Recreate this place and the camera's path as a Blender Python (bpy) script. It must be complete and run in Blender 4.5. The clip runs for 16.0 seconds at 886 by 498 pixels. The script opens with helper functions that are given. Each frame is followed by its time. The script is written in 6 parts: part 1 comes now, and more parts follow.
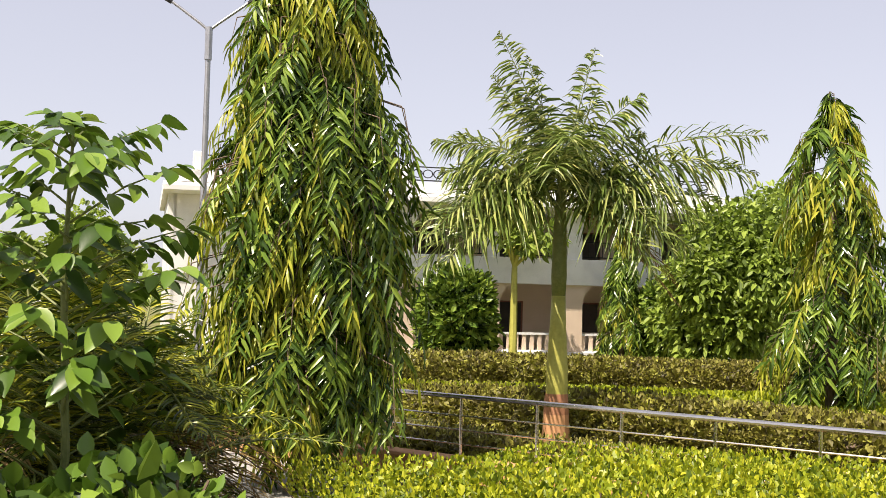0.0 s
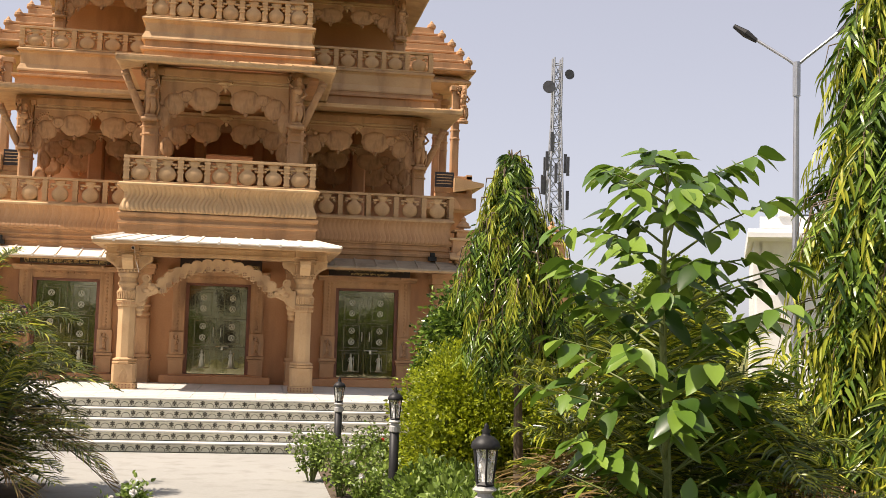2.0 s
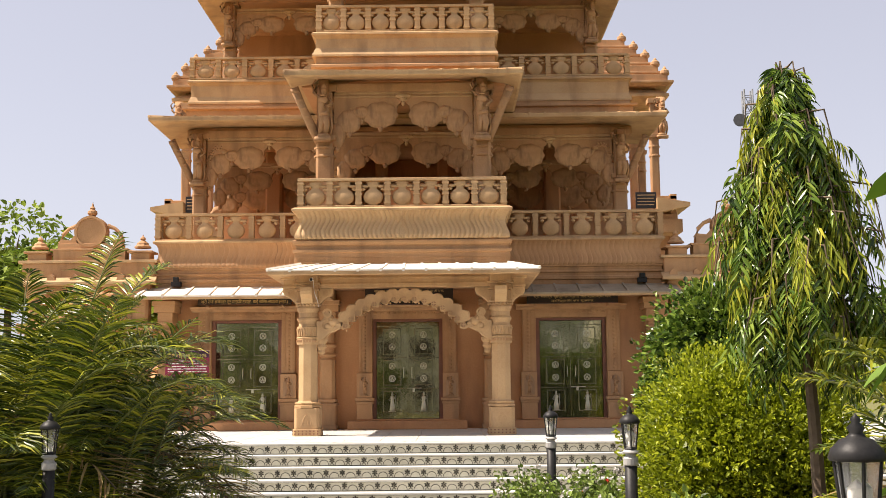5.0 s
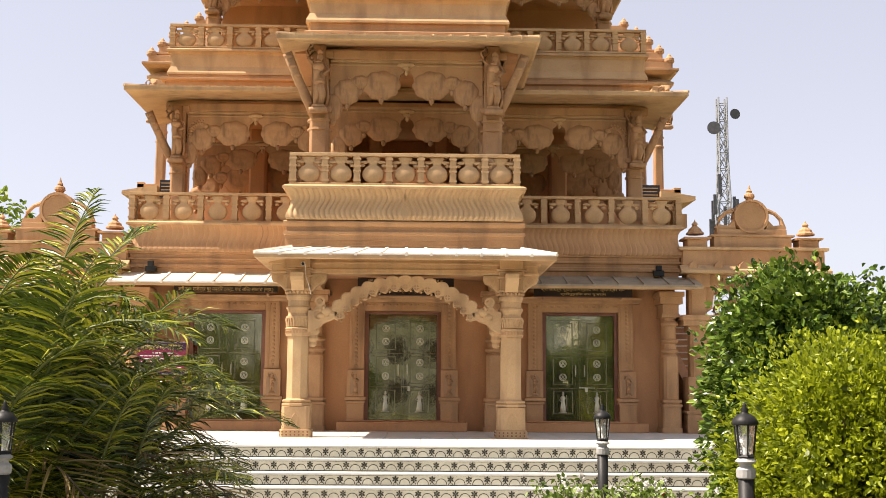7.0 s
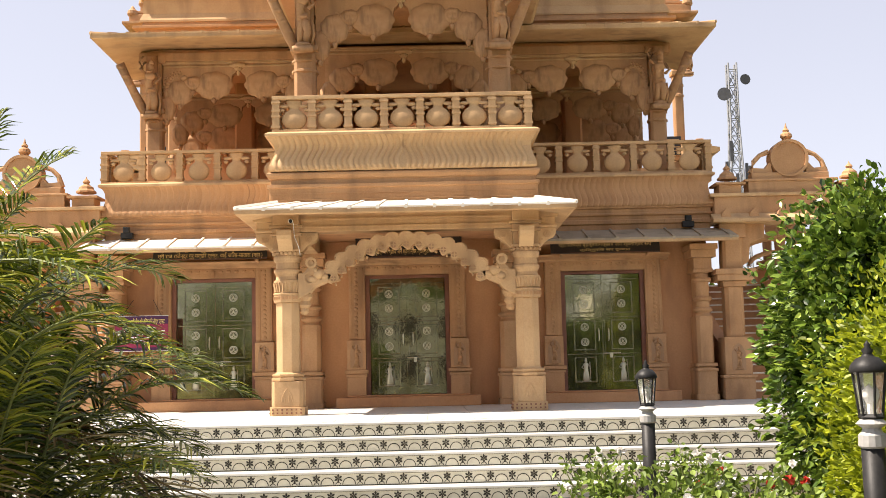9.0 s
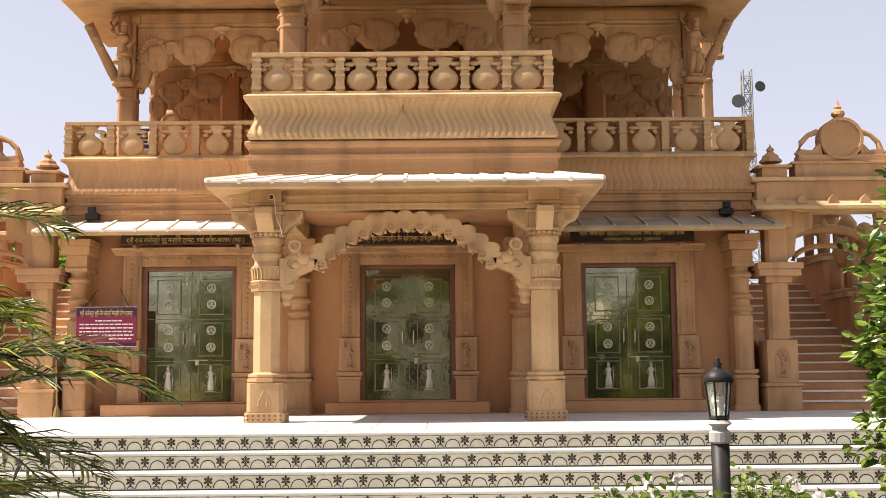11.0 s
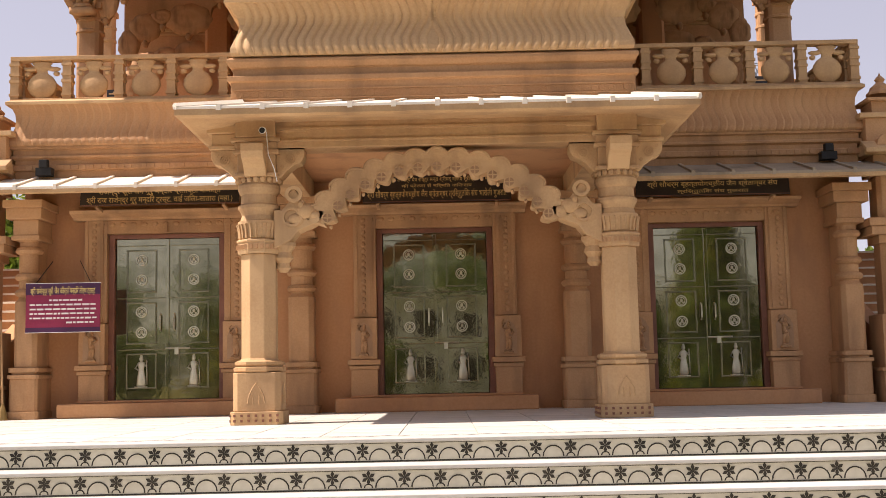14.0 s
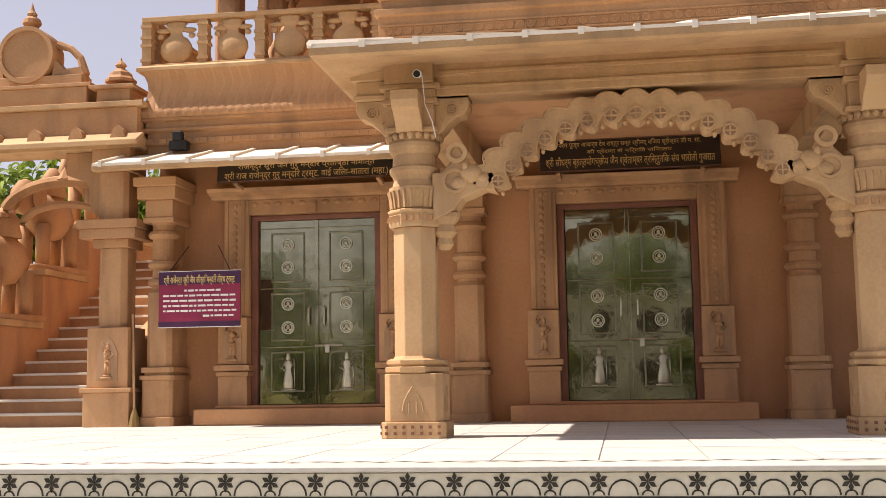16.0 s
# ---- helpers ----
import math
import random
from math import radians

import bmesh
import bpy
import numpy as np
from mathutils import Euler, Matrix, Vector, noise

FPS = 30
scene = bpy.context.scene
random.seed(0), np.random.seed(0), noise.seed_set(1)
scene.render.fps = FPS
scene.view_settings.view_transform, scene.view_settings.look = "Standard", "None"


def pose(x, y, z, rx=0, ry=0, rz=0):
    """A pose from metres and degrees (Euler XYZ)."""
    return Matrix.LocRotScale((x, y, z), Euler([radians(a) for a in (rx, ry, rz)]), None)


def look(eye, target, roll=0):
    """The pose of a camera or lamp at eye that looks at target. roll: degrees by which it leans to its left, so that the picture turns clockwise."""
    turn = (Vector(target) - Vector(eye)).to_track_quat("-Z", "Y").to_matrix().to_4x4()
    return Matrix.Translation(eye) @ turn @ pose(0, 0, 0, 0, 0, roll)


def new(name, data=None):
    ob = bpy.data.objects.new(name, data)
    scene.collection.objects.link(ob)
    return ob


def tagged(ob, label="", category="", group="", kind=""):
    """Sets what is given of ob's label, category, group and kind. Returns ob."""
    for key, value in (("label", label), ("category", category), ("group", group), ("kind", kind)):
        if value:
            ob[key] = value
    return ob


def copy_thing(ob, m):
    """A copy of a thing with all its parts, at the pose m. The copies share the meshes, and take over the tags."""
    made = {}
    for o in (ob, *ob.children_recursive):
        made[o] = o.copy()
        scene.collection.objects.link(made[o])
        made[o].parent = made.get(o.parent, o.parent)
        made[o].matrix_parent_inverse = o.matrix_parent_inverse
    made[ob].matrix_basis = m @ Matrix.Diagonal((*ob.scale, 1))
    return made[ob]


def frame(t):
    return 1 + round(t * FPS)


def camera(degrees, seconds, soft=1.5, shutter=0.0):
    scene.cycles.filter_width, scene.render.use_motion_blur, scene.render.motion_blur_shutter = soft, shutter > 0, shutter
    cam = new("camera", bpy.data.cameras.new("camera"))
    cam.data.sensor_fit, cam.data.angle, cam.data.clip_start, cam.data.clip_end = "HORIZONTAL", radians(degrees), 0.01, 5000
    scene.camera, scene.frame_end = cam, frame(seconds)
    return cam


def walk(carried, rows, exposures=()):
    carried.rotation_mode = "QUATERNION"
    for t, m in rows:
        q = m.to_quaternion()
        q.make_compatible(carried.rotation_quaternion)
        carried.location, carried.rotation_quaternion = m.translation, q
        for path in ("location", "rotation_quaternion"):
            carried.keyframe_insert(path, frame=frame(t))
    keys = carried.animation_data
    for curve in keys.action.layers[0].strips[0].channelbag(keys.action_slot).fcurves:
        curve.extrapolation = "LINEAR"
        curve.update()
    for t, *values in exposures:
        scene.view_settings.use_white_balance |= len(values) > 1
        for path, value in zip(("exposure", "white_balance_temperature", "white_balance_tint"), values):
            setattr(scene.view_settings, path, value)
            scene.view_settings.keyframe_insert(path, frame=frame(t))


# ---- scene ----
cam = camera(41.6, 16.0, soft=0.6)
PATH = [
    (0, (-0.506, 0.043, 2.145), (0.703, 1.633, 2.237), 1.5),
    (0.5, (-0.439, 0.156, 2.119), (0.571, 1.88, 2.212), 1.0),
    (1, (-0.467, 0.198, 2.102), (0.305, 2.04, 2.197), 1.2),
    (1.5, (-0.466, 0.311, 2.086), (0.054, 2.239, 2.19), 1.4),
    (2, (-0.445, 0.443, 2.072), (-0.13, 2.411, 2.225), 1.7),
    (2.5, (-0.416, 0.743, 2.006), (-0.194, 2.718, 2.231), 2.0),
    (3, (-0.412, 1.272, 1.903), (-0.273, 3.249, 2.17), 2.2),
    (3.5, (-0.366, 1.709, 1.823), (-0.307, 3.691, 2.09), 1.6),
    (4, (-0.322, 2.261, 1.755), (-0.319, 4.244, 2.012), 0.3),
    (4.5, (-0.323, 2.816, 1.71), (-0.329, 4.801, 1.956), -0.4),
    (5, (-0.357, 3.36, 1.687), (-0.369, 5.345, 1.926), -0.5),
    (7.5, (-1.085, 5.967, 1.55), (-1.025, 7.95, 1.797), 0.2),
    (8, (-1.049, 6.525, 1.508), (-0.995, 8.511, 1.744), -1.0),
    (8.5, (-0.98, 7.06, 1.468), (-0.94, 9.047, 1.691), -1.3),
    (9, (-0.887, 7.661, 1.444), (-0.863, 9.65, 1.654), -1.3),
    (11.5, (-0.799, 10.701, 1.382), (-0.8, 12.687, 1.614), -0.2),
    (12, (-0.845, 11.299, 1.373), (-0.857, 13.284, 1.617), 0.0),
    (12.5, (-0.947, 11.854, 1.353), (-0.95, 13.84, 1.583), -0.4),
    (13, (-0.977, 12.443, 1.33), (-0.987, 14.431, 1.542), -1.0),
    (13.5, (-1.019, 13.018, 1.332), (-1.033, 15.007, 1.538), -1.0),
    (14, (-1.18, 13.649, 1.291), (-1.181, 15.638, 1.507), -1.2),
    (14.5, (-1.235, 14.255, 1.289), (-1.237, 16.242, 1.512), -1.2),
    (15, (-1.251, 14.842, 1.288), (-1.27, 16.83, 1.504), -2.2),
    (15.5, (-1.178, 15.427, 1.315), (-1.279, 17.412, 1.533), -2.4),
    (16, (-1.412, 16.006, 1.292), (-1.707, 17.971, 1.518), -0.9),
]
EXPOSURES = [(0, 0.86, 6900, 16), (1.5, 0.82, 6900, 16), (2, 0.70, 6900, 16), (3.5, 0.77, 6900, 16), (5, 0.82, 6900, 16), (7.5, 1.05, 6900, 15), (9, 1.08, 6900, 15), (11.5, 0.92, 6850, 18), (13, 0.80, 6900, 20), (14.5, 0.65, 6950, 23), (16, 0.63, 6850, 21)]
walk(cam, [(t, look(eye, target, roll)) for t, eye, target, roll in PATH], EXPOSURES)

# ---- light ----
SUN = Vector((-0.52, -0.07, 0.85)).normalized()
world = bpy.data.worlds.new("sky")
scene.world = world
world.use_nodes = True
wn = world.node_tree.nodes
sky = wn.new("ShaderNodeTexSky")
sky.sky_type = "NISHITA"
sky.sun_disc = False
sky.sun_elevation = math.asin(SUN.z)
sky.sun_rotation = math.atan2(SUN.x, SUN.y)
sky.altitude, sky.air_density, sky.dust_density, sky.ozone_density = 0, 0.9, 1.2, 1.0
wn["Background"].inputs["Strength"].default_value = 0.130
haze = wn.new("ShaderNodeHueSaturation")
haze.inputs["Saturation"].default_value, haze.inputs["Value"].default_value = 0.50, 0.78
world.node_tree.links.new(sky.outputs["Color"], haze.inputs["Color"])
veil = wn.new("ShaderNodeMix")
veil.data_type = "RGBA"
veil.inputs["Factor"].default_value = 0.5
veil.inputs["B"].default_value = (2.75, 2.95, 3.6, 1)
world.node_tree.links.new(haze.outputs["Color"], veil.inputs["A"])
world.node_tree.links.new(veil.outputs["Result"], wn["Background"].inputs["Color"])
lamp = bpy.data.lights.new("sun", "SUN")
lamp.energy, lamp.angle, lamp.color = 5.0, radians(0.6), (1.0, 0.93, 0.82)
new("sun", lamp).matrix_world = look(SUN * 60, (0, 0, 0))


# ---- materials ----
def material(name, c1, c2, rough=0.7, scale=3.0, bump=0.3, fine=60.0, metal=0.0, spec=0.4, stain=None, coat=0.0):
    """A surface of two tones at a coarse and a fine scale, with relief; stain: a third tone in uneven blots."""
    mat = bpy.data.materials.new(name)
    mat.use_nodes = True
    n, l = mat.node_tree.nodes, mat.node_tree.links
    b = n["Principled BSDF"]
    co = n.new("ShaderNodeTexCoord")
    big, small = n.new("ShaderNodeTexNoise"), n.new("ShaderNodeTexNoise")
    big.inputs["Scale"].default_value, big.inputs["Detail"].default_value = scale, 6
    small.inputs["Scale"].default_value, small.inputs["Detail"].default_value = fine, 4
    for t in (big, small):
        l.new(co.outputs["Object"], t.inputs["Vector"])
    info = n.new("ShaderNodeObjectInfo")
    add = n.new("ShaderNodeMath")
    add.operation = "MULTIPLY_ADD"
    l.new(small.outputs["Fac"], add.inputs[0])
    add.inputs[1].default_value = 0.5
    l.new(big.outputs["Fac"], add.inputs[2])
    more = n.new("ShaderNodeMath")
    more.operation = "MULTIPLY_ADD"
    l.new(info.outputs["Random"], more.inputs[0])
    more.inputs[1].default_value = 0.18
    l.new(add.outputs[0], more.inputs[2])
    ramp = n.new("ShaderNodeValToRGB")
    ramp.color_ramp.elements[0].position, ramp.color_ramp.elements[1].position = 0.55, 1.05
    ramp.color_ramp.elements[0].color, ramp.color_ramp.elements[1].color = (*c1, 1), (*c2, 1)
    l.new(more.outputs[0], ramp.inputs["Fac"])
    out = ramp.outputs["Color"]
    if stain:
        blot = n.new("ShaderNodeTexNoise")
        blot.inputs["Scale"].default_value, blot.inputs["Detail"].default_value = 1.3, 9
        run = n.new("ShaderNodeMapping")
        run.inputs["Scale"].default_value = (2.2, 2.2, 0.55)
        l.new(co.outputs["Object"], run.inputs["Vector"])
        l.new(run.outputs["Vector"], blot.inputs["Vector"])
        cut = n.new("ShaderNodeMapRange")
        cut.inputs["From Min"].default_value, cut.inputs["From Max"].default_value = 0.50, 0.70
        cut.inputs["To Max"].default_value = 0.8
        l.new(blot.outputs["Fac"], cut.inputs["Value"])
        mix = n.new("ShaderNodeMix")
        mix.data_type = "RGBA"
        l.new(cut.outputs["Result"], mix.inputs["Factor"])
        l.new(out, mix.inputs["A"])
        mix.inputs["B"].default_value = (*stain, 1)
        out = mix.outputs["Result"]
    l.new(out, b.inputs["Base Color"])
    b.inputs["Roughness"].default_value, b.inputs["Metallic"].default_value = rough, metal
    b.inputs["Specular IOR Level"].default_value = spec
    b.inputs["Coat Weight"].default_value = coat
    b.inputs["Coat Roughness"].default_value = 0.05
    if bump:
        bp = n.new("ShaderNodeBump")
        bp.inputs["Strength"].default_value, bp.inputs["Distance"].default_value = bump, 0.01
        l.new(add.outputs[0], bp.inputs["Height"])
        l.new(bp.outputs["Normal"], b.inputs["Normal"])
    return mat


def leaf_material(name, dark, mid, light, gloss=0.45, through_light=0.35):
    """Leaves: each one its own tone, some light passing through."""
    mat = bpy.data.materials.new(name)
    mat.use_nodes = True
    n, l = mat.node_tree.nodes, mat.node_tree.links
    b = n["Principled BSDF"]
    geo = n.new("ShaderNodeNewGeometry")
    ramp = n.new("ShaderNodeValToRGB")
    e = ramp.color_ramp.elements
    e[0].color, e[1].color = (*dark, 1), (*light, 1)
    e.new(0.5).color = (*mid, 1)
    l.new(geo.outputs["Random Per Island"], ramp.inputs["Fac"])
    l.new(ramp.outputs["Color"], b.inputs["Base Color"])
    b.inputs["Roughness"].default_value = gloss
    b.inputs["Specular IOR Level"].default_value = 0.4
    tr = n.new("ShaderNodeBsdfTranslucent")
    l.new(ramp.outputs["Color"], tr.inputs["Color"])
    mix = n.new("ShaderNodeMixShader")
    mix.inputs["Fac"].default_value = through_light
    l.new(b.outputs["BSDF"], mix.inputs[1])
    l.new(tr.outputs["BSDF"], mix.inputs[2])
    l.new(mix.outputs["Shader"], n["Material Output"].inputs["Surface"])
    return mat


STONE = material("sandstone", (0.38, 0.20, 0.092), (0.51, 0.298, 0.149), 0.8, 1.6, 0.35, 45, stain=(0.25, 0.14, 0.072))
STONE_PALE = material("pale_sandstone", (0.425, 0.255, 0.121), (0.555, 0.365, 0.191), 0.8, 1.6, 0.35, 45, stain=(0.31, 0.19, 0.10))
# CREAM has the sun on eave tops and treads put into its pale tone
CREAM = material("sunlit_stone_top", (0.62, 0.55, 0.45), (0.74, 0.68, 0.58), 0.8, 2.0, 0.3, 50)
# weathered stone of the right-hand eave, its shade mixed into the tone
WEATHERED_SHADE = material("shaded_weathered_stone", (0.27, 0.22, 0.155), (0.37, 0.31, 0.225), 0.85, 2.0, 0.4, 50, stain=(0.18, 0.145, 0.10))
PLASTER = material("pink_plaster", (0.43, 0.208, 0.092), (0.54, 0.290, 0.140), 0.85, 0.9, 0.15, 30, stain=(0.36, 0.18, 0.092))
MARBLE = material("white_marble", (0.46, 0.445, 0.40), (0.58, 0.565, 0.52), 0.55, 1.2, 0.05, 20, spec=0.25)
RISER = material("cream_marble", (0.52, 0.49, 0.385), (0.66, 0.63, 0.51), 0.4, 1.5, 0.05, 20)
INLAY = material("dark_inlay", (0.016, 0.015, 0.010), (0.05, 0.042, 0.028), 0.5, 5, 0.0)
DOOR = material("green_lacquer", (0.20, 0.18, 0.09), (0.34, 0.31, 0.19), 0.03, 4.0, 0.10, 9, metal=0.85, spec=0.8, coat=0.8)
EMBOSS = material("embossed_panel_edge", (0.18, 0.17, 0.10), (0.28, 0.26, 0.17), 0.22, 8, 0.2, 40, metal=0.85)
SILVER = material("silver_relief", (0.42, 0.40, 0.29), (0.60, 0.57, 0.44), 0.36, 8, 0.2, 80, metal=0.7)
JAMB = material("red_wood", (0.16, 0.06, 0.035), (0.24, 0.10, 0.06), 0.5, 4, 0.2, 60)
BLACK = material("black_plaque", (0.012, 0.010, 0.010), (0.03, 0.022, 0.018), 0.3, 4, 0.02)
GOLD = material("gold_lettering", (0.50, 0.33, 0.11), (0.62, 0.44, 0.18), 0.5, 9, 0.0)
MAROON = material("maroon_board", (0.19, 0.014, 0.045), (0.27, 0.025, 0.07), 0.35, 3, 0.02)
NAVY = material("dark_purple_border", (0.045, 0.012, 0.045), (0.075, 0.02, 0.07), 0.35, 3, 0.02)
WHITE = material("white_paint", (0.70, 0.70, 0.68), (0.82, 0.82, 0.80), 0.6, 2.0, 0.1, 30)
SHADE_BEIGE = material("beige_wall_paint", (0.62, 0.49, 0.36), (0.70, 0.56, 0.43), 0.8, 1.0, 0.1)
DARK = material("dark_opening", (0.02, 0.015, 0.012), (0.05, 0.035, 0.028), 0.6, 2, 0.0)
IRON = material("black_iron", (0.008, 0.008, 0.008), (0.022, 0.021, 0.02), 0.5, 8, 0.15, 60, spec=0.25)
PALEGREY = material("worn_pale_paint", (0.24, 0.235, 0.22), (0.40, 0.39, 0.37), 0.6, 9, 0.2, 50)
GREYMETAL = material("galvanised_steel", (0.30, 0.31, 0.33), (0.42, 0.43, 0.45), 0.45, 6, 0.05, 60, metal=0.7)
STEEL = material("stainless_steel", (0.55, 0.52, 0.48), (0.66, 0.63, 0.60), 0.22, 5, 0.0, metal=1.0)
CONCRETE = material("plaza_concrete", (0.265, 0.258, 0.23), (0.325, 0.317, 0.285), 0.85, 0.35, 0.15, 18, stain=(0.25, 0.24, 0.21))
GRASS = material("dry_lawn", (0.075, 0.085, 0.02), (0.15, 0.15, 0.04), 0.95, 1.2, 0.6, 40, stain=(0.20, 0.15, 0.07))
SOIL = material("bed_soil", (0.06, 0.042, 0.025), (0.11, 0.08, 0.05), 0.95, 3, 0.8, 30)
BARK = material("brown_bark", (0.09, 0.062, 0.04), (0.17, 0.125, 0.085), 0.9, 6, 0.8, 30)
GREENSTEM = material("green_stem", (0.10, 0.13, 0.03), (0.18, 0.20, 0.06), 0.6, 8, 0.3, 40)
OCHRE = material("yellow_green_palm_trunk", (0.29, 0.29, 0.055), (0.42, 0.40, 0.09), 0.55, 5, 0.2, 25)
REDBAND = material("terracotta_band", (0.28, 0.11, 0.05), (0.36, 0.17, 0.09), 0.8, 6, 0.2)
DISH = material("dark_grey_dish", (0.05, 0.05, 0.055), (0.09, 0.09, 0.10), 0.5, 4, 0.0)
TOWERRED = material("tower_paint", (0.24, 0.25, 0.28), (0.34, 0.35, 0.38), 0.6, 6, 0.0)
L_ASHOKA = leaf_material("ashoka_leaf", (0.015, 0.04, 0.005), (0.105, 0.185, 0.022), (0.287, 0.38, 0.0575), 0.27, 0.24)
L_YOUNG = leaf_material("young_ashoka_leaf", (0.1, 0.125, 0.01), (0.31, 0.36, 0.03), (0.529, 0.494, 0.0575), 0.38, 0.31)
L_TEAK = leaf_material("broad_leaf", (0.022, 0.055, 0.007), (0.10, 0.185, 0.020), (0.21, 0.31, 0.045), 0.34, 0.22)
L_GOLD = leaf_material("golden_hedge_leaf", (0.06, 0.10, 0.006), (0.27, 0.33, 0.014), (0.50, 0.50, 0.03), 0.42, 0.32)
L_LIME = leaf_material("lime_shrub_leaf", (0.085, 0.115, 0.006), (0.28, 0.34, 0.016), (0.483, 0.517, 0.0287), 0.45, 0.43)
L_FICUS = leaf_material("glossy_ficus_leaf", (0.02, 0.0425, 0.006), (0.1, 0.175, 0.022), (0.265, 0.356, 0.0517), 0.27, 0.19)
L_ARECA = leaf_material("areca_leaflet", (0.015, 0.028, 0.003), (0.085, 0.125, 0.011), (0.46, 0.45, 0.04), 0.30, 0.14)
L_DRY = leaf_material("dry_palm_leaflet", (0.1, 0.06, 0.02), (0.28, 0.18, 0.06), (0.38, 0.287, 0.115), 0.7, 0.28)
L_ROYAL = leaf_material("royal_palm_leaflet", (0.035, 0.0625, 0.01), (0.16, 0.23, 0.04), (0.414, 0.437, 0.138), 0.33, 0.21)
L_HEDGE = leaf_material("brown_green_hedge_leaf", (0.05, 0.042, 0.010), (0.19, 0.17, 0.032), (0.36, 0.36, 0.06), 0.55, 0.25)
L_ROSE = leaf_material("rose_leaf", (0.045, 0.075, 0.01), (0.15, 0.23, 0.03), (0.287, 0.38, 0.0805), 0.45, 0.33)
L_FAR = leaf_material("far_tree_leaf", (0.06, 0.095, 0.0125), (0.2, 0.29, 0.035), (0.322, 0.414, 0.069), 0.5, 0.33)
PETAL = leaf_material("white_petal", (0.75, 0.72, 0.68), (0.8, 0.78, 0.75), (0.85, 0.83, 0.8), 0.6, 0.2)
PETALRED = leaf_material("red_petal", (0.45, 0.03, 0.02), (0.6, 0.05, 0.03), (0.65, 0.1, 0.05), 0.6, 0.2)
glass = bpy.data.materials.new("lantern_glass")
glass.use_nodes = True
glass.node_tree.nodes["Principled BSDF"].inputs["Base Color"].default_value = (0.88, 0.87, 0.82, 1)
glass.node_tree.nodes["Principled BSDF"].inputs["Transmission Weight"].default_value = 0.85
glass.node_tree.nodes["Principled BSDF"].inputs["Roughness"].default_value = 0.25


